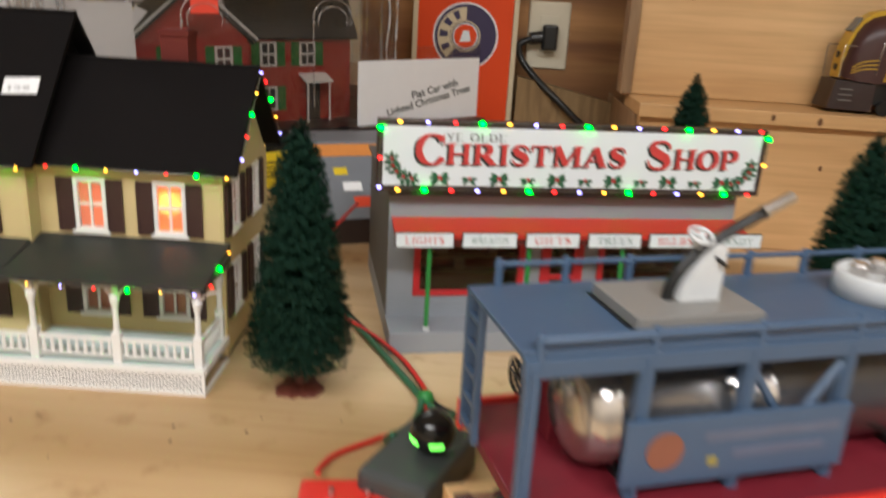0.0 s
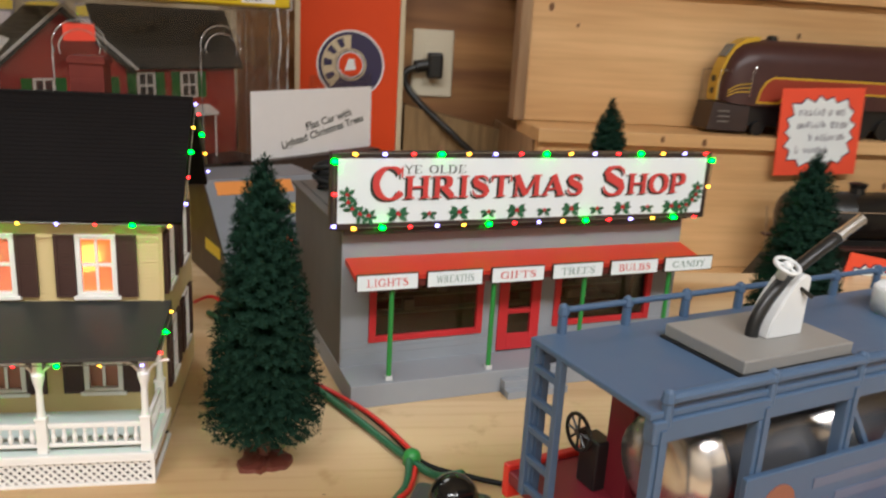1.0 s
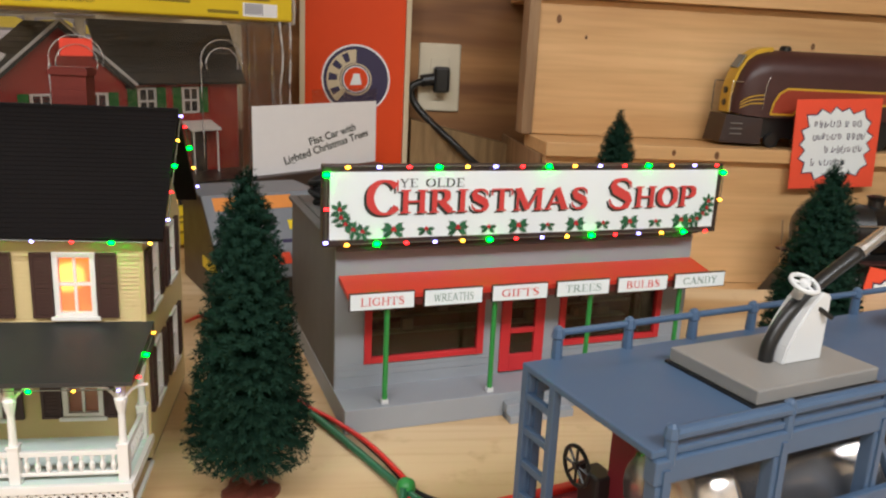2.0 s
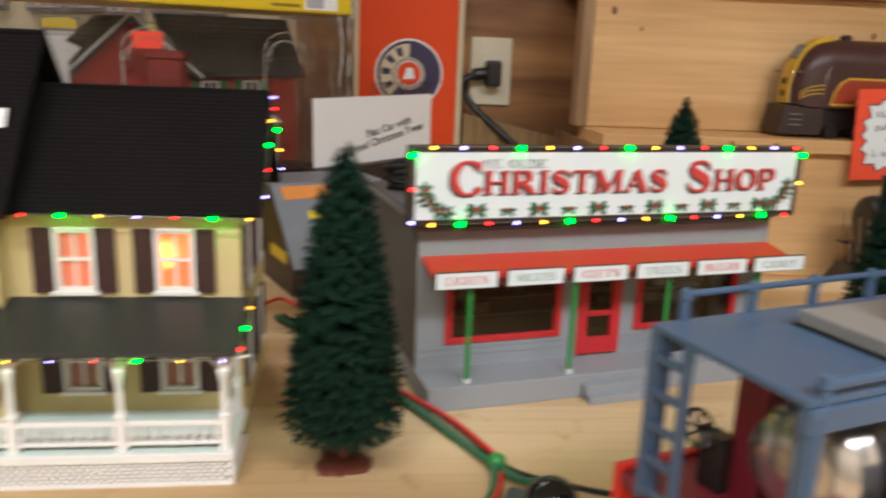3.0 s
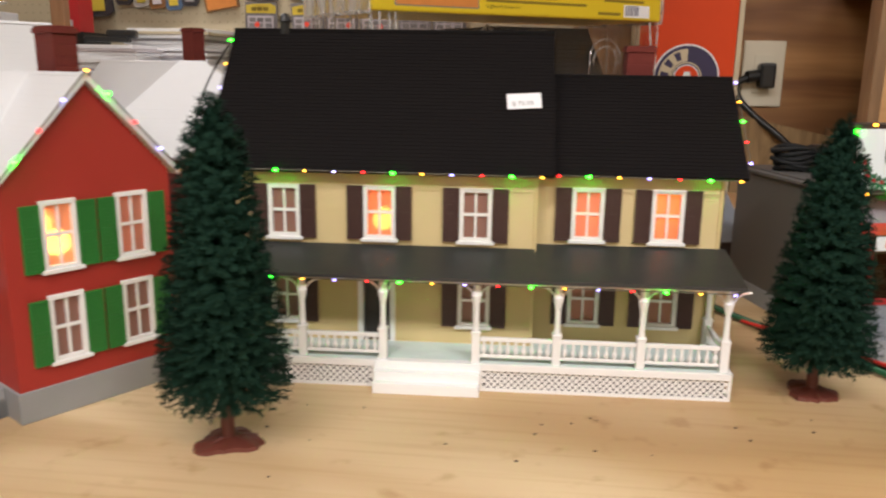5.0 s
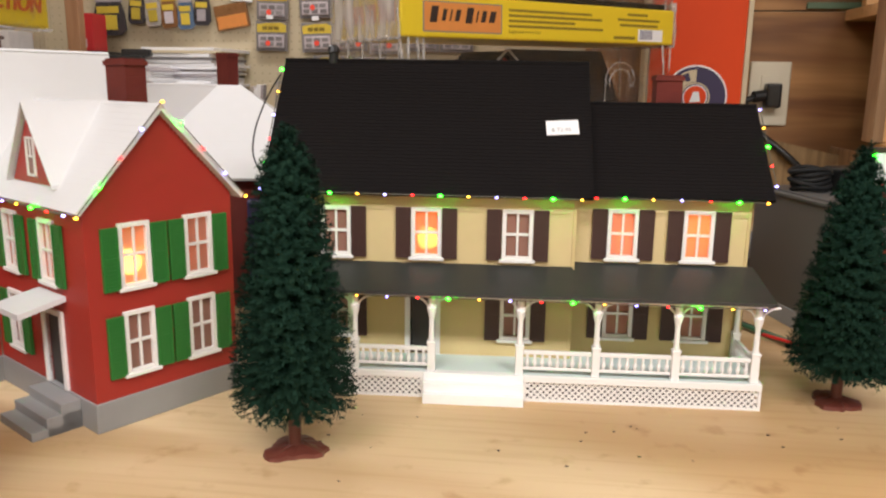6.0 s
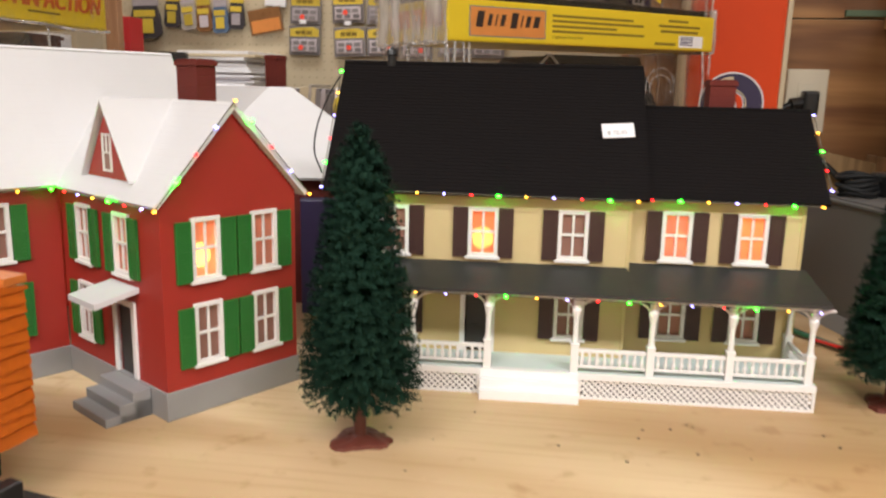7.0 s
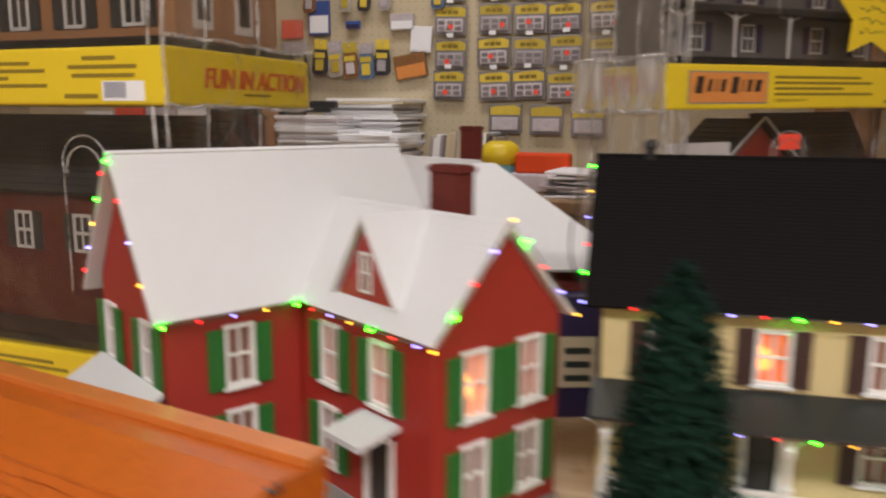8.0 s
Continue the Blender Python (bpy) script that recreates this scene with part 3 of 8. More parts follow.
def yellow_house():
    h = thing("farmhouse_model", "yellow clapboard model farmhouse with black roof and white front porch", "model house", pose(-0.168, 0.482, 0, 0, 0, 2.2))
    yb = 0.186
    ridge = 0.1135
    wall_main, wall_wing = 0.043, 0.058
    xl, xm, xr = -0.361, -0.1355, -0.002
    zb, zt = 0.004, 0.147
    ups, low = 0.0985, 0.034
    front_main, front_wing = side(0, wall_main, F0), side(0, wall_wing, F0)
    right = side(xr, 0, F90)
    left = side(xl, 0, FL)
    mains, wings = (-0.3190, -0.2485, -0.1785), (-0.0970, -0.0395)
    w = KIT_Y["w"] / 2 - 0.0008
    hh = 0.0385
    holes = [(u - w, u + w, z, z + hh - 0.0008) for u in mains for z in (ups, low) if not (z == low and u == mains[1])]
    door = (-0.262, -0.240, 0.0195, 0.067)
    bm = bmesh.new()
    lapped_wall(bm, xl, xm, zb, zt, holes + [door], front_main)
    bm2 = bmesh.new()
    lapped_wall(bm2, xm, xr, zb, zt, [(u - w, u + w, z, z + hh - 0.0008) for u in wings for z in (ups, low)], front_wing)
    part("front_wall", bm, M_YELLOW, h)
    part("front_wall", bm2, M_YELLOW, h)
    # gable ends: the wing's on the right, the main block's on the left and above the wing
    wing_top = lambda u: 0.215 - abs(u - ridge) * (0.215 - 0.147) / (ridge - 0.050)
    main_top = lambda u: 0.2465 - abs(u - ridge) * (0.2465 - 0.147) / (ridge - 0.034)
    us = (0.085, 0.142)
    bm = bmesh.new()
    lapped_wall(bm, wall_wing, yb, zb, 0.214, [(u - w, u + w, z, z + hh - 0.0008) for u in us for z in (ups, low)], right, top=wing_top)
    part("side_wall", bm, M_YELLOW, h)
    bm = bmesh.new()
    lapped_wall(bm, -yb, -wall_main, zb, 0.245, [(-u - w, -u + w, z, z + hh - 0.0008) for u in us for z in (ups, low)], left, top=lambda u: main_top(-u))
    part("side_wall", bm, M_YELLOW, h)
    bm = bmesh.new()
    lapped_wall(bm, wall_main, yb, 0.15, 0.245, [], side(xm, 0, F90), top=main_top)
    part("gable_end", bm, M_BLACK, h, "black gable end above the wing roof")
    bm = bmesh.new()
    lapped_wall(bm, wall_main, wall_wing + 0.003, zb, 0.15, [], side(xm, 0, F90))
    part("side_wall", bm, M_YELLOW, h)
    bm = bmesh.new()
    box(bm, xl, xr, yb - 0.002, yb, zb, zt)
    part("back_wall", bm, M_YELLOW, h)
    for x, y in ((xl, wall_main), (xm, wall_main), (xr, wall_wing)):
        bm = bmesh.new()
        box(bm, x - 0.0012, x + 0.0012, y - 0.0012, y + 0.0012, zb, zt)
        part("corner_board", bm, M_YELLOW, h)
    # windows
    for i, u in enumerate(mains):
        hang_window(h, front_main, u, ups, KIT_Y, ("dull", "hot", "dull")[i])
        if i != 1:
            hang_window(h, front_main, u, low, KIT_Y, "dull")
    for i, u in enumerate(wings):
        hang_window(h, front_wing, u, ups, KIT_Y, ("pane", "hot")[i])
        hang_window(h, front_wing, u, low, KIT_Y, "pane")
    for u in us:
        for z in (ups, low):
            hang_window(h, right, u, z, KIT_Y, "dull")
            hang_window(h, left, -u, z, KIT_Y, "dull")
    # front door
    bm = bmesh.new()
    box(bm, door[0] + 0.002, door[1] - 0.002, wall_main + 0.001, wall_main + 0.003, door[2], door[3] - 0.001, 0.0003)
    for z in (0.026, 0.045):
        box(bm, door[0] + 0.0055, door[1] - 0.0055, wall_main + 0.0004, wall_main + 0.0012, z, z + 0.015)
    dr = part("door", bm, M_DOOR, h, "dark front door")
    bm = bmesh.new()
    for x0, x1, z0, z1 in ((door[0] - 0.003, door[0] + 0.001, door[2], door[3] + 0.003), (door[1] - 0.001, door[1] + 0.003, door[2], door[3] + 0.003), (door[0] + 0.001, door[1] - 0.001, door[3] - 0.001, door[3] + 0.003)):
        box(bm, x0, x1, wall_main - 0.0016, wall_main + 0.002, z0, z1)
    part("door_frame", bm, M_TRIM, h)
    # roofs
    for x0, x1, ya, yc, ze, zr, n in ((-0.3745, -0.1235, 0.031, 0.196, 0.1485, 0.2485, 40), (-0.1350, 0.0125, 0.046, 0.181, 0.1480, 0.2165, 29)):
        for ye in (ya, yc):
            roof_slope("roof_slope", h, M_BLACK, "black roof slope moulded in shingle courses", (x0, ye, ze), (x1, ye, ze), (x0, ridge, zr), (x1, ridge, zr), n, 0.003, 0.00022)
        bm = bmesh.new()
        box(bm, x0, x1, ridge - 0.0022, ridge + 0.0022, zr - 0.002, zr + 0.0007, 0.0005)
        part("ridge_cap", bm, M_BLACK, h)
    # stub of a vent on the main ridge
    bm = bmesh.new()
    lathe(bm, [(0.0042, 0.245), (0.0042, 0.2535), (0.0055, 0.2545), (0.0045, 0.2585), (0.0018, 0.2605)], 10, Matrix.Translation((-0.334, ridge, 0)))
    part("vent", bm, M_RUBBER, h, "small black roof vent")
    # unseen plates added to block bulb light under the walls and between storeys
    for za, zc in ((0.0, 0.004), (0.0850, 0.0870)):
        bm = bmesh.new()
        box(bm, xl + 0.0004, xm - 0.0004, wall_main + 0.0026, yb - 0.0004, za, zc)
        box(bm, xm, xr - 0.0004, wall_wing + 0.0026, yb - 0.0004, za, zc)
        part("light_baffle", bm, M_DOOR, h)
    # brick-moulded chimney on the wing ridge
    chimney(h, -0.0553, 0.134, 0.180, 0.2395, 0.021, 0.020)
    # porch
    fl = 0.0195
    bm = bmesh.new()
    box(bm, xl, -0.0005, 0.0005, wall_main - 0.0005, fl - 0.0035, fl, 0.0006)
    box(bm, xm, -0.0005, wall_main - 0.0005, wall_wing - 0.0005, fl - 0.0035, fl)
    part("porch_floor", bm, M_PORCH, h, "pale mint porch floor")
    bm = bmesh.new()
    for a, b in ((xl, -0.2456), (-0.1714, 0.0)):
        box(bm, a, b, 0.0, 0.0022, 0.0, 0.0018)
        box(bm, a, b, -0.0006, 0.0022, fl - 0.0045, fl + 0.0006, 0.0004)
        box(bm, a, a + 0.002, 0.0, 0.0022, 0.0018, fl - 0.0045)
        box(bm, b - 0.002, b, 0.0, 0.0022, 0.0018, fl - 0.0045)
    box(bm, -0.0022, 0.0, 0.0022, wall_wing, 0.0, 0.0018)
    box(bm, -0.0022, 0.0006, 0.0022, wall_wing, fl - 0.0045, fl + 0.0006)
    part("porch_skirt", bm, M_TRIM, h)
    # crossed lattice under the porch
    z0, z1, step, t = 0.0016, fl - 0.0043, 0.0047, 0.0006
    hgt = z1 - z0
    for a, b in ((xl + 0.002, -0.2476), (-0.1694, -0.002)):
        bm = bmesh.new()
        n = int((b - a + hgt) / step)
        for i in range(n):
            for flip in (0, 1):
                s0 = a - hgt + i * step
                p, q = (s0, z0), (s0 + hgt, z1)
                if p[0] < a:
                    p = (a, z0 + (a - s0))
                if q[0] > b:
                    q = (b, z0 + (b - s0))
                if q[0] - p[0] < 0.0015:
                    continue
                if flip:
                    p, q = (a + b - p[0], p[1]), (a + b - q[0], q[1])
                y = 0.0008 if flip else 0.0014
                d = Vector((q[0] - p[0], 0, q[1] - p[1])).normalized()
                nrm = Vector((-d.z, 0, d.x)) * 0.00075
                extrude_poly(bm, [Vector((p[0], y, p[1])) - nrm, Vector((q[0], y, q[1])) - nrm, Vector((q[0], y, q[1])) + nrm, Vector((p[0], y, p[1])) + nrm], (0, t, 0))
        part("lattice", bm, M_TRIM, h, "white crossed lattice")
    bm = bmesh.new()
    box(bm, xl + 0.002, -0.003, 0.004, 0.005, 0.001, fl - 0.0045)
    part("lattice_backing", bm, M_DOOR, h)
    # posts, brackets and rails
    posts = (-0.356, -0.298, -0.2405, -0.1750, -0.1190, -0.0615, -0.0050)
    bm = bmesh.new()
    box(bm, -0.0029, 0.0029, -0.0029, 0.0029, fl, 0.0405, 0.0004)
    box(bm, -0.0034, 0.0034, -0.0034, 0.0034, 0.0405, 0.0425, 0.0005)
    lathe(bm, [(0.0026, 0.0425), (0.0021, 0.046), (0.0019, 0.060), (0.0026, 0.063), (0.0034, 0.0665), (0.0036, 0.0685), (0.0028, 0.0695), (0.0026, 0.0775)], 10)
    me = to_mesh("post", bm, M_TRIM)
    for x in posts:
        put("post", me, h, pose(x, 0.0060, 0))
    put("post", me, h, pose(-0.0050, wall_wing - 0.004, 0))
    for s in (-1, 1):
        bm = bmesh.new()
        tube(bm, [(s * (0.002 + 0.0125 * (1 - math.cos(a))), 0, 0.0655 + 0.0108 * math.sin(a)) for a in (i * math.pi / 2 / 8 for i in range(9))], 0.0008, 6)
        me = to_mesh("bracket", bm, M_TRIM)
        for x in posts:
            put("bracket", me, h, pose(x, 0.0060, 0))
    bm = bmesh.new()
    box(bm, xl, 0.0, 0.0045, 0.0075, 0.0765, 0.0795)
    box(bm, -0.0065, -0.0035, 0.0075, wall_wing, 0.0765, 0.0795)
    part("porch_beam", bm, M_TRIM, h)
    bal = bmesh.new()
    lathe(bal, [(0.0008, 0.0252), (0.0013, 0.0265), (0.0017, 0.0290), (0.0008, 0.0320), (0.0012, 0.0335), (0.0008, 0.0352)], 6)
    balm = to_mesh("baluster", bal, M_TRIM)

    def rail(p, q):
        p, q = Vector(p), Vector(q)
        ln = (q - p).length
        m = Matrix.Translation(p) @ (Vector((1, 0, 0)).rotation_difference(q - p)).to_matrix().to_4x4()
        b2 = bmesh.new()
        box(b2, 0, ln, -0.0013, 0.0013, 0.0350, 0.0380, 0.0004)
        box(b2, 0, ln, -0.0011, 0.0011, 0.0232, 0.0253, 0.0003)
        rl = part("railing", b2, M_TRIM, h)
        rl.matrix_local = m
        n = int(ln / 0.0052)
        for i in range(n):
            put("baluster", balm, rl, pose(ln * (i + 0.5) / n, 0, 0))

    for i, (a, b) in enumerate(zip(posts, posts[1:])):
        if i != 2:
            rail((a + 0.003, 0.006, 0), (b - 0.003, 0.006, 0))
    rail((-0.005, 0.009, 0), (-0.005, wall_wing - 0.007, 0))
    # steps
    for y, y2, z in ((-0.0125, -0.0066, 0.0078), (-0.0065, 0.0001, 0.0142), (0.0002, 0.0075, 0.0196)):
        bm = bmesh.new()
        box(bm, -0.2455, -0.1715, y, y2, 0.0, z, 0.0005)
        part("step", bm, M_WHITE, h, "white porch step")
    # porch roof
    for xa, xb, yw, zw in ((xl - 0.006, xm, wall_main, 0.0935), (xm, 0.0035, wall_wing, 0.0945)):
        bm = bmesh.new()
        extrude_poly(bm, [(xa, yw - 0.0005, zw), (xa, -0.004, 0.0822), (xa, -0.004, 0.0797), (xa, yw - 0.0005, 0.0797)], (xb - xa, 0, 0))
        part("porch_roof", bm, M_DARKROOF, h, "dark grey porch roof")
    # price sticker on the main slope
    d = Vector((0, ridge - 0.031, 0.10)).normalized()
    tilt = math.degrees(math.atan2(d.z, d.y))
    bm = bmesh.new()
    box(bm, -0.0125, 0.0125, 0.0, 0.0135, 0.0, 0.0004)
    st = part("price_sticker", bm, M_PAPER, h, "white price sticker")
    st.matrix_local = pose(-0.1455, 0.0655, 0.1925, tilt, 0, 0) @ pose(0, 0, 0, 0, 0, 4)
    write("printing", "$ 72.95", 0.0052, M_STONE, st, pose(-0.001, 0.0045, 0.0006, -90, 0, 0), depth=0.0001)
    return h


yellow_house()


def house_lamp(name, x, y, z, watts, colour=(1.0, 0.66, 0.32)):
    data = bpy.data.lights.new(name, "POINT")
    data.energy, data.color, data.shadow_soft_size = watts, colour, 0.009
    ob = new(name, data)
    ob.location = (x, y, z)
    return ob


YM = pose(-0.168, 0.482, 0, 0, 0, 2.2)
house_lamp("house_bulb", *(YM @ Vector((-0.2505, 0.078, 0.106))), 0.85)
house_lamp("house_bulb", *(YM @ Vector((-0.0555, 0.098, 0.110))), 2.0)
house_lamp("house_bulb", *(YM @ Vector((-0.093, 0.092, 0.108))), 0.14)

SEQ = ["red", "green", "yellow", "blue"]


ls = thing("light_string", "multicolour light string along the farmhouse eaves, switched on", "string lights", YM, "light strings")
bulb_row(ls, along((-0.3415, 0.0285, 0.1490), (-0.1325, 0.0285, 0.1480), 11), SEQ)
bulb_row(ls, along((-0.1200, 0.0435, 0.1475), (0.0062, 0.0435, 0.1465), 7), SEQ)
ls2 = thing("light_string", "multicolour light string along the porch edge, switched on", "string lights", YM, "light strings")
bulb_row(ls2, along((-0.3400, -0.002, 0.0785), (-0.0040, -0.002, 0.0770), 16), SEQ, 0.0012)
bulb_row(ls2, [(0.0045, 0.008, 0.080), (0.0045, 0.028, 0.085), (0.0045, 0.050, 0.090)], ["red", "green", "yellow"])
ls3 = thing("light_string", "multicolour light string down the farmhouse gable rakes, switched on", "string lights", YM, "light strings")
bulb_row(ls3, along((0.0145, 0.054, 0.158), (0.0145, 0.110, 0.213), 5), ["blue", "red", "green", "yellow", "blue"])
bulb_row(ls3, along((0.0145, 0.124, 0.205), (0.0145, 0.170, 0.158), 4), ["red", "green", "yellow", "blue"])
bm = bmesh.new()
tube(bm, smooth_path([(-0.3770, 0.105, 0.236), (-0.3840, 0.090, 0.218), (-0.3880, 0.070, 0.196), (-0.3860, 0.052, 0.176), (-0.3780, 0.044, 0.160)], 6), 0.0007, 6)
part("loose_lead", bm, M_WIREK, ls3, "loose black lead")
bulb_row(ls3, along((-0.3765, 0.036, 0.150), (-0.3765, 0.108, 0.240), 6), ["blue", "green", "red", "blue", "yellow", "green"])


# ---- the red houses ----
KIT_R = {"w": 0.0225, "sw": 0.0115, "window": window_mesh(0.0225, 0.0430), "sill": sill_mesh(0.0225), "pane": pane_mesh(0.0225, 0.0430, M_PANE), "dull": pane_mesh(0.0225, 0.0430, M_PANE_DULL), "warm": pane_mesh(0.0225, 0.0430, M_WARM), "shutter": shutter_mesh(0.0115, 0.0420, M_GREEN)}


def red_house(m0, label):
    h = thing("red_house_model", label, "model house", m0)
    wx, my, mb = 0.113, 0.147, 0.262
    mx0, mx1 = -0.0975, 0.122
    sb = 0.0205
    zt = 0.150
    gable, entry, main, end_l, end_r = side(0, 0.0016, F0), side(0.0016, 0, FL), side(0, my, F0), side(mx0, 0, FL), side(mx1, 0, F90)
    hw, hh = KIT_R["w"] / 2 - 0.0008, 0.0422
    up, low = 0.0955, 0.0360
    # foundation
    bm = bmesh.new()
    box(bm, 0, wx, 0, my, 0, sb, 0.0006)
    box(bm, mx0 - 0.0016, mx1 + 0.0016, my - 0.0016, mb + 0.0016, 0, sb, 0.0006)
    part("foundation", bm, M_STONE, h, "grey foundation")
    # walls
    gt = lambda u: 0.2105 - abs(u - wx / 2) * 1.08
    bm = bmesh.new()
    lapped_wall(bm, 0.0016, wx - 0.0016, sb, 0.209, [(u - hw, u + hw, z, z + hh) for u in (0.0345, 0.0825) for z in (up, low)], gable, top=gt, row=0.0026, lap=0.0002)
    part("gable_wall", bm, M_RED, h)
    dor = (-0.0665, -0.0430, sb, 0.0745)
    ent = (-0.1085, -0.0515)
    bm = bmesh.new()
    lapped_wall(bm, -my, -0.0016, sb, zt, [(u - hw, u + hw, up, up + hh) for u in ent] + [(ent[0] - hw - 0.003, ent[0] + hw - 0.003, low, low + hh), dor], entry, row=0.0026, lap=0.0002)
    part("entry_wall", bm, M_RED, h)
    bm = bmesh.new()
    lapped_wall(bm, 0.0016, my, sb, zt, [], side(wx - 0.0016, 0, F90), row=0.0026, lap=0.0002)
    part("side_wall", bm, M_RED, h)
    bm = bmesh.new()
    lapped_wall(bm, mx0, 0.0, sb, zt, [(-0.0475 - hw, -0.0475 + hw, z, z + hh) for z in (up, low)], main, row=0.0026, lap=0.0002)
    part("main_wall", bm, M_RED, h)
    bm = bmesh.new()
    lapped_wall(bm, wx - 0.0016, mx1, sb, zt, [], main, row=0.0026, lap=0.0002)
    part("main_wall", bm, M_RED, h)
    rid = 0.2045
    mt = lambda u: 0.250 - abs(u - rid) * 1.50
    eu = (0.1755, 0.2460)
    bm = bmesh.new()
    lapped_wall(bm, -mb, -my, sb, 0.248, [(-u - hw, -u + hw, z, z + hh) for u in eu for z in (up + 0.004, low)], end_l, top=lambda u: mt(-u), row=0.0026, lap=0.0002)
    part("end_wall", bm, M_RED, h)
    bm = bmesh.new()
    lapped_wall(bm, my, mb, sb, 0.248, [], end_r, top=mt, row=0.0026, lap=0.0002)
    box(bm, mx0, mx1, mb - 0.002, mb, sb, zt)
    part("end_wall", bm, M_RED, h)
    # windows
    hang_window(h, gable, 0.0345, up, KIT_R, "warm")
    hang_window(h, gable, 0.0825, up, KIT_R, "pane")
    hang_window(h, gable, 0.0345, low, KIT_R, "dull")
    hang_window(h, gable, 0.0825, low, KIT_R, "dull")
    hang_window(h, entry, ent[0], up, KIT_R, "pane")
    hang_window(h, entry, ent[1], up, KIT_R, "pane")
    hang_window(h, entry, ent[0] - 0.003, low, KIT_R, "dull")
    hang_window(h, main, -0.0475, up, KIT_R, "dull")
    hang_window(h, main, -0.0475, low, KIT_R, "dull")
    for u in eu:
        hang_window(h, end_l, -u, up + 0.004, KIT_R, "dull")
        hang_window(h, end_l, -u, low, KIT_R, "dull")
    # door, casing, hood and steps
    bm = bmesh.new()
    box(bm, dor[0], dor[1], 0.002, 0.0045, dor[2], dor[3])
    d = part("door", bm, M_DOOR, h, "dark open-looking front door")
    d.matrix_local = entry
    bm = bmesh.new()
    for a, b, z0, z1 in ((dor[0] - 0.0035, dor[0], sb, dor[3] + 0.002), (dor[1], dor[1] + 0.0045, sb, dor[3] + 0.002), (dor[0], dor[1], dor[3] - 0.002, dor[3] + 0.002)):
        box(bm, a, b, -0.0022, 0.002, z0, z1, 0.0003)
    d = part("door_frame", bm, M_TRIM, h, "white door casing")
    d.matrix_local = entry
    bm = bmesh.new()
    extrude_poly(bm, [(-0.0300, 0.0325, 0.0785), (0.0014, 0.0325, 0.0850), (0.0014, 0.0325, 0.0885), (-0.0300, 0.0325, 0.0825)], (0, 0.039, 0))
    part("door_hood", bm, M_SNOW, h, "white flat door hood")
    bm = bmesh.new()
    for i in range(3):
        z = sb * (3 - i) / 3.0 - 0.0006
        box(bm, -0.0135 - 0.0100 * i, -0.0002, 0.0205, 0.0695, 0, z, 0.0005)
    part("steps", bm, M_STONE, h, "grey entry steps")
    # roofs
    pk = 0.0565
    for ex in (-0.0055, wx + 0.0055):
        roof_slope("wing_roof", h, M_SNOW, "white shingle-moulded wing roof slope", (ex, -0.0055, 0.1490), (ex, rid, 0.1490), (pk, -0.0055, 0.2150), (pk, rid, 0.2150), 18, 0.0032, 0.00004)
    a, b = mx0 - 0.011, mx1 + 0.011
    for ey in (my - 0.011, mb + 0.011):
        roof_slope("main_roof", h, M_SNOW, "white shingle-moulded main roof slope", (a, ey, 0.1500), (b, ey, 0.1500), (a, rid, 0.2530), (b, rid, 0.2530), 24, 0.0032, 0.00004)
    # dormer on the entry slope
    yc, hb, zb0, zp, xf = 0.0715, 0.0345, 0.1605, 0.2125, 0.0045
    bm = bmesh.new()
    extrude_poly(bm, [(xf, yc - hb + 0.003, zb0), (xf, yc + hb - 0.003, zb0), (xf, yc, zp - 0.004)], (0.006, 0, 0))
    dm = part("dormer", bm, M_RED, h, "red gable dormer")
    bm = bmesh.new()
    for s in (-1, 1):
        extrude_poly(bm, [(xf - 0.004, yc + s * hb, zb0 - 0.001), (xf - 0.004, yc, zp + 0.0005), (pk, yc, zp + 0.0005), (xf + 0.004, yc + s * hb, zb0 - 0.001)], (0, 0, 0.0022))
    part("dormer_roof", bm, M_SNOW, dm)
    bm = bmesh.new()
    t, ww, wh = 0.0016, 0.0125, 0.0265
    for u0, u1, z0, z1 in ((-ww / 2, -ww / 2 + t, 0, wh), (ww / 2 - t, ww / 2, 0, wh), (-ww / 2, ww / 2, 0, t), (-ww / 2, ww / 2, wh - t, wh), (-ww / 2, ww / 2, wh / 2 - 0.0006, wh / 2 + 0.0006), (-0.0004, 0.0004, wh / 2, wh)):
        box(bm, u0, u1, -0.0012, 0.0004, z0, z1)
    wn = part("dormer_window", bm, M_TRIM, dm)
    wn.matrix_local = pose(xf, yc, zb0 + 0.0045, 0, 0, -90)
    bm = bmesh.new()
    box(bm, -ww / 2 + t, ww / 2 - t, -0.0003, 0.0003, t, wh - t)
    pn = part("dormer_pane", bm, M_PANE_DULL, dm)
    pn.matrix_local = pose(xf, yc, zb0 + 0.0045, 0, 0, -90)
    chimney(h, 0.0740, 0.0680, 0.196, 0.2445, 0.016, 0.027)
    # low lean-to roof at the far end
    bm = bmesh.new()
    extrude_poly(bm, [(mx0 - 0.004, my - 0.002, 0.099), (mx0 - 0.004, mb, 0.099), (mx0 - 0.030, mb, 0.084), (mx0 - 0.030, my - 0.002, 0.084)], (0, 0, 0.003))
    part("lean_to_roof", bm, M_SNOW, h)
    for y in (my + 0.004, (my + mb) / 2, mb - 0.005):
        bm = bmesh.new()
        rod(bm, (mx0 - 0.026, y, 0), (mx0 - 0.026, y, 0.086), 0.002, 8)
        part("lean_to_post", bm, M_TRIM, h)
    return h


RM = pose(-0.6168, 0.3787, 0, 0, 0, 57)
rh = red_house(RM, "red clapboard model house with white roof and green shutters")


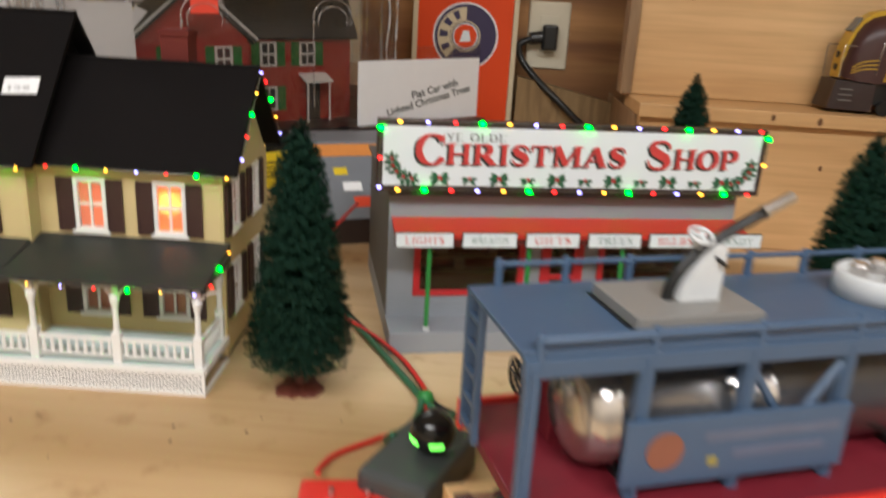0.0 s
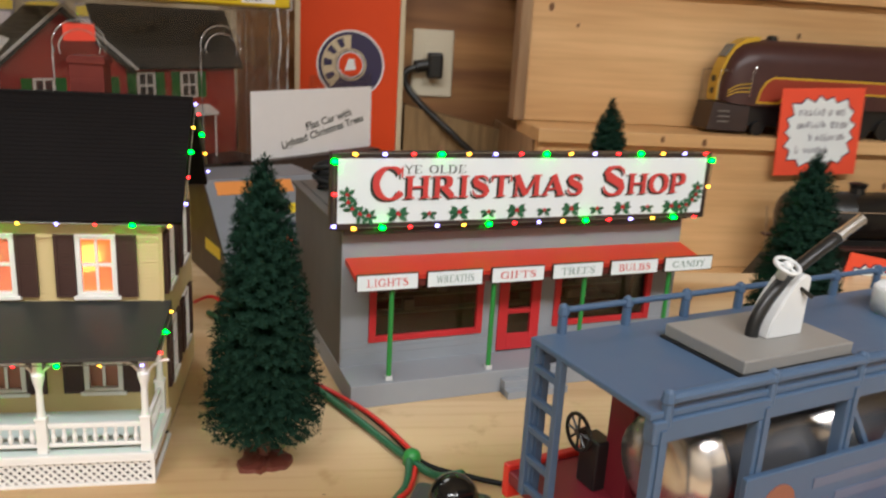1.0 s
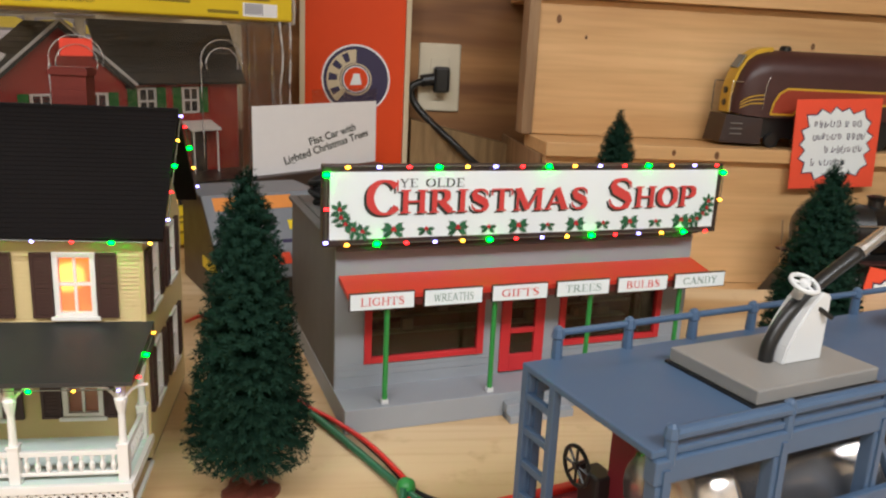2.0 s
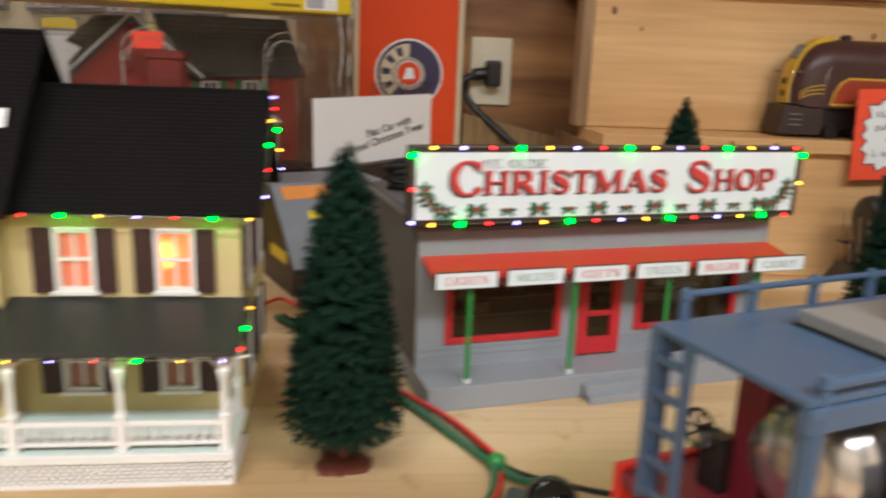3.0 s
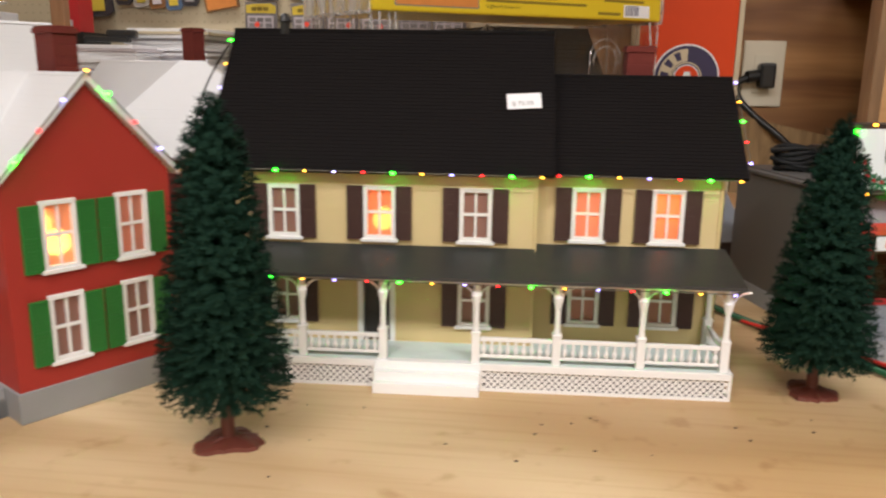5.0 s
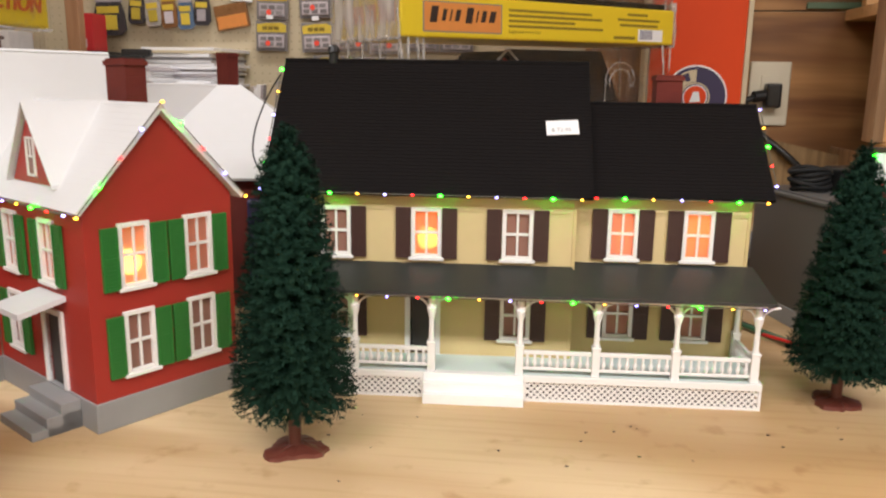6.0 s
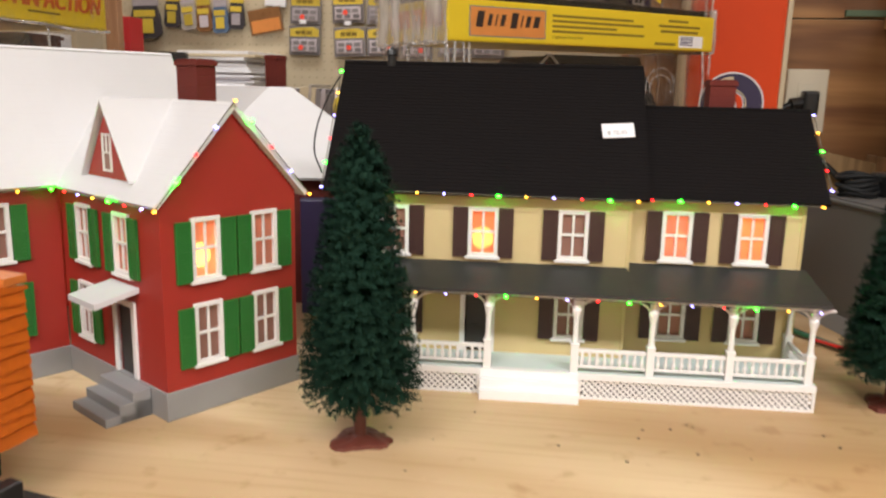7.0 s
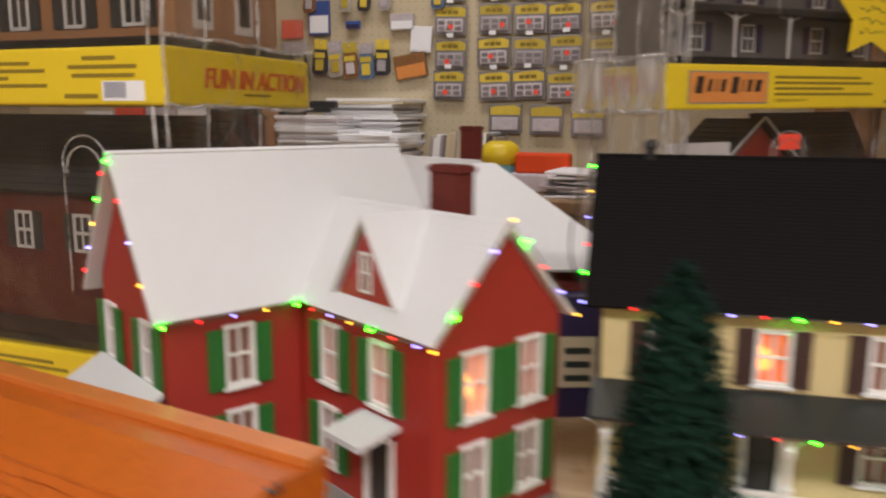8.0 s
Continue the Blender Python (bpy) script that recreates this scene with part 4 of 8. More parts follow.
def hip_house():
    """The house behind: dull red walls under a white hipped roof with two chimneys."""
    h = thing("hip_roof_house_model", "dull red model house with white hipped roof behind the others", "model house", pose(-0.510, 0.710, 0, 0, 0, 18))
    x0, y1, ze, zr = -0.235, 0.275, 0.135, 0.225
    ra, rb = -0.150, -0.125
    ym = 0.150
    bm = bmesh.new()
    lapped_wall(bm, x0 + 0.014, -0.014, 0, ze, [], side(0, 0.014, F0), row=0.0045)
    part("front_wall", bm, M_BRICK, h)
    bm = bmesh.new()
    lapped_wall(bm, 0.014, y1 - 0.014, 0, ze, [], side(-0.014, 0, F90), row=0.0045)
    part("side_wall", bm, M_BRICK, h)
    bm = bmesh.new()
    lapped_wall(bm, -y1 + 0.014, -0.014, 0, ze, [], side(x0 + 0.014, 0, FL), row=0.0045)
    part("side_wall", bm, M_BRICK, h)
    for ea, eb, ta, tb2 in (((x0, 0), (0, 0), (ra, ym), (rb, ym)), ((0, 0), (0, y1), (rb, ym), (rb, ym + 0.004)), ((0, y1), (x0, y1), (rb, ym + 0.004), (ra, ym + 0.004)), ((x0, y1), (x0, 0), (ra, ym + 0.004), (ra, ym))):
        roof_slope("roof_slope", h, M_SNOW, "white hipped roof slope", (*ea, ze), (*eb, ze), (*ta, zr), (*tb2, zr), 22, 0.003, 0.00004)
    # long main roof running off behind the chimney
    m = pose(-0.510, 0.710, 0, 0, 0, 18).inverted() @ pose(-0.706, 0.876, 0, 0, 0, -29.4)
    for ey in (-0.078, 0.078):
        roof_slope("main_roof", h, M_SNOW, "white main roof slope", (-0.2135, ey, 0.135), (0.0, ey, 0.135), (-0.2135, 0, 0.2245), (0.0, 0, 0.2245), 22, 0.003, 0.00004).matrix_local = m
    bm = bmesh.new()
    extrude_poly(bm, [(-0.203, -0.066, 0.0), (-0.203, 0.066, 0.0), (-0.203, 0.066, 0.137), (-0.203, 0.0, 0.217), (-0.203, -0.066, 0.137)], (0.19, 0, 0))
    part("main_wall", bm, M_BRICK, h).matrix_local = m
    chimney(h, -0.028, 0.012, 0.198, 0.264, 0.022, 0.016).matrix_local = m
    return h


hip_house()
nb_ = thing("navy_carton", "dark navy carton with a tan price tag behind the red house", "cardboard box", pose(-0.510, 0.710, 0, 0, 0, 18) @ pose(-0.060, -0.006, 0))
bm = bmesh.new()
box(bm, -0.055, 0.060, -0.022, 0.0, 0.0, 0.116, 0.001)
part("carton", bm, M_NAVY, nb_)
bm = bmesh.new()
box(bm, -0.022, 0.012, -0.0235, -0.022, 0.030, 0.078)
tg = part("price_tag", bm, M_CREAM, nb_, "tan price tag")
for k_ in range(3):
    bm = bmesh.new()
    box(bm, -0.017, 0.007, -0.0241, -0.0235, 0.036 + k_ * 0.013, 0.042 + k_ * 0.013)
    part("print_bar", bm, M_INK_DARK, tg)
house_lamp("house_bulb", *(RM @ Vector((0.0420, 0.0236, 0.107))), 0.40)
house_lamp("house_bulb", *(RM @ Vector((0.050, 0.070, 0.112))), 0.07)

lr = thing("light_string", "multicolour light string along the red house gable and eaves, switched on", "string lights", RM, "light strings")
bulb_row(lr, along((-0.0060, -0.0072, 0.1470), (0.0565, -0.0072, 0.2165), 5), ["yellow", "green", "red", "blue", "yellow"], 0.0016)
bulb_row(lr, along((0.0690, -0.0072, 0.2025), (0.1190, -0.0072, 0.1480), 4), ["green", "red", "blue", "yellow"], 0.0015)
bulb_row(lr, along((-0.0075, 0.006, 0.1475), (-0.0075, 0.118, 0.1475), 6), ["blue", "red", "green", "yellow", "blue", "red"], 0.0014)
bulb_row(lr, along((-0.010, 0.134, 0.1480), (-0.104, 0.134, 0.1480), 5), ["green", "yellow", "blue", "red", "green"], 0.0014)
bulb_row(lr, along((-0.1095, 0.152, 0.172), (-0.1095, 0.200, 0.247), 4), ["yellow", "blue", "red", "green"], 0.0014)
bulb_row(lr, along((-0.1095, 0.213, 0.238), (-0.1095, 0.262, 0.165), 5), ["red", "green", "yellow", "blue", "red"], 0.0014)


# ---- the christmas shop ----
SM = pose(-0.051, 0.572, 0, 0, 0, 13.5)


def plate(name, x0, x1, z0, z1, y, t, material, parent, label=""):
    bm = bmesh.new()
    box(bm, x0, x1, y - t, y, z0, z1)
    return part(name, bm, material, parent, label)


def holly(bm_leaf, bm_berry, x, z, s, angles):
    """A sprig of spiky leaves with berries, raised a little from the sign."""
    for k, a in enumerate(angles):
        a = math.radians(a)
        d = Vector((math.cos(a), 0, math.sin(a)))
        n = Vector((-d.z, 0, d.x))
        c = Vector((x, 0, z)) + d * s * 0.12
        half = [(0.0, 0.05), (0.16, 0.20), (0.26, 0.13), (0.42, 0.30), (0.54, 0.16), (0.70, 0.27), (0.80, 0.10), (1.05, 0.0)]
        pts = [c + d * s * u + n * s * v for u, v in half] + [c + d * s * u - n * s * v for u, v in reversed(half[:-1])]
        extrude_poly(bm_leaf, [p + Vector((0, -0.00008 * k, 0)) for p in pts], (0, -0.0002, 0))
    for dx, dz in ((-0.10, 0.10), (0.14, 0.05), (0.02, 0.28)):
        rod(bm_berry, (x + dx * s, -0.0005, z + dz * s), (x + dx * s, -0.0012, z + dz * s), s * 0.13, 8)


def curve_stroke(cx, cz, rx, rz, a0, a1, thin, thick, n=14):
    """Points and widths along an ellipse, thick at its sides and thin at its top and foot."""
    out = []
    for k in range(n + 1):
        a = math.radians(a0 + (a1 - a0) * k / n)
        out.append((cx + rx * math.cos(a), cz + rz * math.sin(a), thin + (thick - thin) * abs(math.cos(a)) ** 1.5))
    return out


def stem(x, w=0.17, z0=0.0, z1=1.0, foot=True, head=True):
    """An upright with flat serifs."""
    out = [[(x, z0, w), (x, z1, w)]]
    for on, z in ((foot, z0 + 0.03), (head, z1 - 0.03)):
        if on:
            out.append([(x - w * 0.5 - 0.085, z, 0.06), (x + w * 0.5 + 0.085, z, 0.06)])
    return out


S_CURVE = [(0.66, 0.70, 0.03), (0.62, 0.86, 0.06), (0.50, 0.955, 0.08), (0.36, 0.965, 0.08), (0.22, 0.90, 0.13), (0.17, 0.77, 0.18), (0.24, 0.63, 0.21), (0.40, 0.52, 0.22), (0.56, 0.41, 0.21), (0.63, 0.26, 0.18), (0.57, 0.11, 0.13), (0.42, 0.035, 0.08), (0.26, 0.045, 0.08), (0.14, 0.15, 0.06), (0.09, 0.33, 0.03)]
ROMAN = {
    "C": (0.95, [curve_stroke(0.50, 0.5, 0.38, 0.46, 40, 325, 0.07, 0.20, 22), [(0.83, 0.98, 0.04), (0.83, 0.66, 0.05)], [(0.80, 0.24, 0.06), (0.86, 0.16, 0.03)]]),
    "H": (0.98, stem(0.21) + stem(0.77) + [[(0.21, 0.50, 0.08), (0.77, 0.50, 0.08)]]),
    "R": (0.96, stem(0.21) + [[(0.21, 0.96, 0.07), (0.45, 0.96, 0.07)], curve_stroke(0.44, 0.73, 0.22, 0.23, 90, -90, 0.07, 0.19, 12), [(0.21, 0.50, 0.07), (0.45, 0.50, 0.07)], [(0.42, 0.50, 0.17), (0.78, 0.05, 0.17)], [(0.68, 0.03, 0.06), (0.95, 0.03, 0.06)]]),
    "I": (0.46, stem(0.23)),
    "S": (0.76, [S_CURVE]),
    "T": (0.84, stem(0.42, 0.17, 0, 0.97, True, False) + [[(0.04, 0.965, 0.07), (0.80, 0.965, 0.07)], [(0.055, 0.97, 0.03), (0.055, 0.70, 0.06)], [(0.785, 0.97, 0.03), (0.785, 0.70, 0.06)]]),
    "M": (1.18, stem(0.17, 0.08) + stem(0.98, 0.17) + [[(0.17, 0.98, 0.17), (0.55, 0.06, 0.17)], [(0.55, 0.06, 0.07), (0.95, 0.98, 0.07)]]),
    "A": (0.98, [[(0.14, 0.03, 0.07), (0.48, 0.98, 0.07)], [(0.46, 0.98, 0.18), (0.80, 0.03, 0.18)], [(0.25, 0.32, 0.07), (0.68, 0.32, 0.07)], [(0.02, 0.03, 0.06), (0.28, 0.03, 0.06)], [(0.64, 0.03, 0.06), (0.96, 0.03, 0.06)]]),
    "O": (0.98, [curve_stroke(0.49, 0.5, 0.36, 0.46, 0, 360, 0.07, 0.19, 26)]),
    "P": (0.82, stem(0.21) + [[(0.21, 0.96, 0.07), (0.45, 0.96, 0.07)], curve_stroke(0.44, 0.71, 0.24, 0.25, 90, -90, 0.07, 0.19, 12), [(0.21, 0.46, 0.07), (0.45, 0.46, 0.07)]]),
    "Y": (0.90, stem(0.45, 0.15, 0, 0.5, True, False) + [[(0.45, 0.46, 0.15), (0.14, 0.97, 0.15)], [(0.45, 0.46, 0.07), (0.76, 0.97, 0.07)], [(0.02, 0.97, 0.05), (0.28, 0.97, 0.05)], [(0.62, 0.97, 0.05), (0.88, 0.97, 0.05)]]),
    "E": (0.80, stem(0.21) + [[(0.21, 0.965, 0.06), (0.70, 0.965, 0.06)], [(0.21, 0.52, 0.06), (0.56, 0.52, 0.06)], [(0.21, 0.035, 0.06), (0.72, 0.035, 0.06)], [(0.70, 0.99, 0.04), (0.70, 0.80, 0.05)], [(0.72, 0.01, 0.04), (0.72, 0.22, 0.05)]]),
    "L": (0.78, stem(0.21) + [[(0.21, 0.035, 0.06), (0.70, 0.035, 0.06)], [(0.70, 0.01, 0.04), (0.70, 0.22, 0.05)]]),
    "G": (0.98, [curve_stroke(0.50, 0.5, 0.38, 0.46, 40, 318, 0.07, 0.19, 20), [(0.82, 0.97, 0.04), (0.82, 0.68, 0.05)], [(0.80, 0.05, 0.15), (0.80, 0.44, 0.15)], [(0.62, 0.44, 0.06), (0.95, 0.44, 0.06)]]),
    "W": (1.25, [[(0.14, 0.97, 0.16), (0.38, 0.03, 0.16)], [(0.38, 0.03, 0.07), (0.62, 0.90, 0.07)], [(0.62, 0.90, 0.16), (0.86, 0.03, 0.16)], [(0.86, 0.03, 0.07), (1.10, 0.97, 0.07)], [(0.02, 0.97, 0.05), (0.28, 0.97, 0.05)], [(0.98, 0.97, 0.05), (1.22, 0.97, 0.05)]]),
    "F": (0.76, stem(0.21) + [[(0.21, 0.965, 0.06), (0.68, 0.965, 0.06)], [(0.21, 0.52, 0.06), (0.54, 0.52, 0.06)], [(0.68, 0.99, 0.04), (0.68, 0.78, 0.05)]]),
    "B": (0.84, stem(0.21) + [[(0.21, 0.96, 0.07), (0.42, 0.96, 0.07)], curve_stroke(0.41, 0.745, 0.21, 0.215, 90, -90, 0.07, 0.17, 10), [(0.21, 0.52, 0.07), (0.44, 0.52, 0.07)], curve_stroke(0.44, 0.28, 0.25, 0.245, 90, -90, 0.07, 0.19, 10), [(0.21, 0.035, 0.07), (0.45, 0.035, 0.07)]]),
    "U": (0.94, stem(0.21, 0.16, 0.32, 1.0, False, True) + stem(0.75, 0.07, 0.32, 1.0, False, True) + [curve_stroke(0.48, 0.34, 0.27, 0.30, 180, 360, 0.08, 0.12, 12)]),
    "N": (0.98, stem(0.17, 0.07) + stem(0.80, 0.07, 0, 1, False, True) + [[(0.17, 0.97, 0.16), (0.80, 0.03, 0.16)]]),
    "D": (0.94, stem(0.21) + [[(0.21, 0.965, 0.06), (0.42, 0.965, 0.06)], [(0.21, 0.035, 0.06), (0.42, 0.035, 0.06)], curve_stroke(0.42, 0.5, 0.36, 0.465, 90, -90, 0.06, 0.18, 14)]),
}


def roman(parent, text, x0, x1, z0, height, ink, y, dx=0.0, dz=0.0, weight=1.12):
    """Serif capitals from broad-nib strokes, each letter a part."""
    total = sum(ROMAN[c][0] for c in text)
    sx = (x1 - x0) / total
    x = x0
    for c in text:
        adv, strokes = ROMAN[c]
        bm = bmesh.new()
        for k, st in enumerate(strokes):
            pts = [Vector((x + dx + px * sx, 0, z0 + dz + pz * height)) for px, pz, _ in st]
            face = y - 0.0003 - 0.00002 * k
            prev = None
            for i, (p, (_, _, w)) in enumerate(zip(pts, st)):
                d = (pts[min(i + 1, len(pts) - 1)] - pts[max(i - 1, 0)]).normalized()
                nrm = Vector((-d.z, 0, d.x)) * (w * weight * 0.5 * (sx * abs(d.z) + height * abs(d.x)))
                ring = [bm.verts.new((q.x, yy, q.z)) for q in (p - nrm, p + nrm) for yy in (face, y)]
                if prev:
                    for a, b in ((0, 2), (2, 3), (3, 1), (1, 0)):
                        bm.faces.new([prev[a], prev[b], ring[b], ring[a]])
                else:
                    bm.faces.new([ring[0], ring[2], ring[3], ring[1]])
                prev = ring
            bm.faces.new([prev[0], prev[1], prev[3], prev[2]])
        bmesh.ops.recalc_face_normals(bm, faces=bm.faces)
        part("sign_letter", bm, ink, parent)
        x += adv * sx


def christmas_shop():
    h = thing("shop_model", "grey model Christmas shop with red awning and lit sign", "model shop", SM)
    y0, yb = 0.036, 0.215
    x1 = 0.300
    side_l, side_r = side(0.0, 0, FL), side(x1, 0, F90)
    bm = bmesh.new()
    box(bm, -0.0005, x1 + 0.003, 0.0005, yb, 0, 0.018, 0.0006)
    part("porch_base", bm, M_GREY, h, "grey raised porch floor")
    bm = bmesh.new()
    for i, (y, z) in enumerate(((-0.0145, 0.006), (-0.0075, 0.012))):
        box(bm, 0.119, 0.171, y, 0.0, 0, z, 0.0004)
    part("steps", bm, M_GREY, h)
    wins = [(0.0225, 0.1145, 0.0375, 0.0885), (0.1815, 0.2750, 0.0375, 0.0885)]
    dr = (0.1300, 0.1675, 0.0195, 0.0885)
    bm = bmesh.new()
    z0, z1 = 0.018, 0.1255
    xs = [0.0, wins[0][0], wins[0][1], dr[0], dr[1], wins[1][0], wins[1][1], x1]
    for a, b in zip(xs[::2], xs[1::2]):
        box(bm, a, b, y0, y0 + 0.003, z0, z1)
    for a, b, za in ((wins[0][0], wins[0][1], wins[0][2]), (wins[1][0], wins[1][1], wins[1][2])):
        box(bm, a, b, y0, y0 + 0.003, z0, za)
        box(bm, a, b, y0, y0 + 0.003, 0.0885, z1)
    box(bm, dr[0], dr[1], y0, y0 + 0.003, 0.0885, z1)
    bmesh.ops.remove_doubles(bm, verts=bm.verts, dist=0.00001)
    part("front_wall", bm, M_GREY, h, "grey front wall")
    for z in (0.0225, 0.0275, 0.0325):
        for a, b in ((0.001, dr[0] - 0.002), (dr[1] + 0.002, x1 - 0.001)):
            bm = bmesh.new()
            box(bm, a, b, y0 - 0.0005, y0, z, z + 0.0042)
            part("siding_board", bm, M_GREY, h)
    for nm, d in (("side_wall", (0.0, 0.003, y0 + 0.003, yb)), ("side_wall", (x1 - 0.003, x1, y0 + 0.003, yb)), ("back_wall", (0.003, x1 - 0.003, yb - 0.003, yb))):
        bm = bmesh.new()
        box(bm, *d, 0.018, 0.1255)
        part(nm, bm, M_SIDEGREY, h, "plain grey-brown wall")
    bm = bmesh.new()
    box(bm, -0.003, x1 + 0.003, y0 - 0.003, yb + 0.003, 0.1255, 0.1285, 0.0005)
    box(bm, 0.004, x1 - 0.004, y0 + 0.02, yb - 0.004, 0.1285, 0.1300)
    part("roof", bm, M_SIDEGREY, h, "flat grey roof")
    bm = bmesh.new()
    box(bm, 0.003, x1 - 0.003, y0 + 0.055, y0 + 0.057, 0.019, 0.125)
    box(bm, 0.003, x1 - 0.003, y0 + 0.003, y0 + 0.055, 0.018, 0.019)
    part("inner_wall", bm, M_BRICK, h)
    bm = bmesh.new()
    for i in range(26):
        x = random.uniform(0.03, 0.27)
        z = random.choice((0.042, 0.056, 0.07))
        box(bm, x, x + random.uniform(0.004, 0.010), y0 + 0.047, y0 + 0.053, z, z + random.uniform(0.004, 0.010))
    for z in (0.040, 0.054, 0.068):
        box(bm, 0.026, 0.274, y0 + 0.045, y0 + 0.055, z, z + 0.0015)
    ob = part("display_goods", bm, mat("shop_goods", (0.30, 0.20, 0.15), 0.5, spread=0.4, island=True), h, "small goods on shelves inside the shop")
    for a, b, za, zb in wins:
        bm = bmesh.new()
        t = 0.0045
        for q in ((a - 0.001, a + t, za - 0.001, zb), (b - t, b + 0.001, za - 0.001, zb), (a + t, b - t, za - 0.001, za + t - 0.001), (a + t, b - t, zb - t, zb)):
            box(bm, q[0], q[1], y0 - 0.0020, y0 + 0.002, q[2], q[3], 0.0004)
        w = part("shop_window", bm, M_REDTRIM, h, "red-framed shop window")
        plate("glass", a + t, b - t, za + t - 0.001, zb - t, y0 + 0.0008, 0.0006, M_GLASS, w)
    bm = bmesh.new()
    t = 0.0085
    for q in ((dr[0], dr[0] + t, dr[2], dr[3]), (dr[1] - t, dr[1], dr[2], dr[3]), (dr[0] + t, dr[1] - t, dr[2], 0.033), (dr[0] + t, dr[1] - t, 0.0505, 0.0545), (dr[0] + t, dr[1] - t, 0.080, dr[3])):
        box(bm, q[0], q[1], y0 - 0.0016, y0 + 0.002, q[2], q[3], 0.0004)
    d = part("shop_door", bm, M_REDTRIM, h, "red shop door with two panes")
    plate("door_glass", dr[0] + t, dr[1] - t, 0.033, 0.080, y0 + 0.001, 0.0006, M_GLASS, d)
    # red awning and its dark underside
    bm = bmesh.new()
    extrude_poly(bm, [(0.002, y0 - 0.0005, 0.1045), (0.002, 0.0045, 0.0985), (0.002, 0.0045, 0.0955), (0.002, y0 - 0.0005, 0.1005)], (x1 - 0.002, 0, 0))
    part("awning", bm, M_AWN, h, "bright red awning")
    bm = bmesh.new()
    box(bm, 0.003, x1 + 0.001, 0.0040, 0.0065, 0.0905, 0.0950)
    part("awning_beam", bm, M_BRICK, h)
    # posts on small feet
    bm = bmesh.new()
    rod(bm, (0, 0, 0.018), (0, 0, 0.092), 0.0019, 10)
    pm = to_mesh("post", bm, M_POST)
    bm = bmesh.new()
    box(bm, -0.0024, 0.0024, -0.0024, 0.0024, 0.018, 0.0215, 0.0003)
    fm = to_mesh("foot", bm, M_LIGHTGREY)
    for x in (0.0293, 0.1100, 0.1890, 0.2700):
        p = put("post", pm, h, pose(x, 0.0062, 0), "green awning post")
        put("foot", fm, p, pose(0, 0, 0))
    # hanging boards
    spans = ((0.0012, 0.0470), (0.0535, 0.0975), (0.1045, 0.1490), (0.1560, 0.2010), (0.2080, 0.2530), (0.2595, 0.3075))
    for (a, b), (word, ink) in zip(spans, (("LIGHTS", M_INK_RED), ("WREATHS", M_INK_GREEN), ("GIFTS", M_INK_RED), ("TREES", M_INK_GREEN), ("BULBS", M_INK_RED), ("CANDY", M_INK_GREEN))):
        bm = bmesh.new()
        box(bm, a, b, 0.0002, 0.0022, 0.0896, 0.1020, 0.0002)
        bd = part("name_board", bm, M_FRAME, h, "small white name board with a dark edge")
        plate("board_face", a + 0.0007, b - 0.0007, 0.0903, 0.1013, 0.0002, 0.0003, M_SIGN, bd)
        roman(bd, word, a + (b - a) * 0.16, b - (b - a) * 0.16, 0.0930, 0.0056, ink, -0.0001, 0, 0, 0.62)
    # roof sign
    bm = bmesh.new()
    box(bm, -0.002, 0.2900, 0.0250, y0 + 0.004, 0.1245, 0.1300, 0.0005)
    part("cornice", bm, M_FRAME, h, "dark brown cornice")
    bm = bmesh.new()
    box(bm, -0.0125, 0.3105, 0.0225, 0.0305, 0.1290, 0.1845, 0.0008)
    sg = part("roof_sign", bm, M_FRAME, h, "white roof sign with dark frame, red letters and holly")
    plate("sign_face", -0.0080, 0.3055, 0.1338, 0.1800, 0.0225, 0.0006, M_SIGN, sg)
    ys = 0.0217
    for ink, dy, dx, dz in ((M_INK_DARK, 0.0, -0.0018, -0.0014), (M_INK_RED, 0.0005, 0, 0)):
        roman(sg, "C", 0.0162, 0.0418, 0.1500, 0.0248, ink, ys - dy, dx, dz, 0.86)
        roman(sg, "HRISTMAS", 0.0402, 0.1890, 0.1512, 0.0163, ink, ys - dy, dx, dz, 1.0)
        roman(sg, "S", 0.2040, 0.2285, 0.1500, 0.0240, ink, ys - dy, dx, dz, 0.88)
        roman(sg, "HOP", 0.2290, 0.2868, 0.1512, 0.0163, ink, ys - dy, dx, dz, 1.0)
    roman(sg, "YE", 0.0400, 0.0535, 0.1692, 0.0060, M_INK_DARK, ys, 0, 0, 0.6)
    roman(sg, "OLDE", 0.0585, 0.0880, 0.1692, 0.0060, M_INK_DARK, ys, 0, 0, 0.6)
    sprigs = [(0.0365 + i * 0.0238, 0.1392, 0.0078, (8, -32, 172, 212, 40, 140)) if i % 2 == 0 else (0.0365 + i * 0.0238, 0.1392, 0.0060, (5, -40, 175, 215)) for i in range(11)]
    for sx, ex in ((1, -0.0020), (-1, 0.2995)):
        for dx, dz, turn in ((0.0005, 0.1540, 90), (0.0015, 0.1485, 80), (0.0045, 0.1440, 60), (0.0100, 0.1400, 20), (0.0165, 0.1385, -10)):
            b = turn if sx > 0 else 180 - turn
            sprigs.append((ex + sx * dx, dz, 0.0062, (b, b + 55, b - 55, b + 120, b - 120)))
    for x, z, size, angles in sprigs:
        bl, bb = bmesh.new(), bmesh.new()
        holly(bl, bb, x, z, size, angles)
        for q in (bl, bb):
            q.transform(Matrix.Translation((0, ys, 0)))
        part("holly_leaves", bl, M_LEAF, sg)
        part("holly_berries", bb, M_BERRY, sg)
    return h


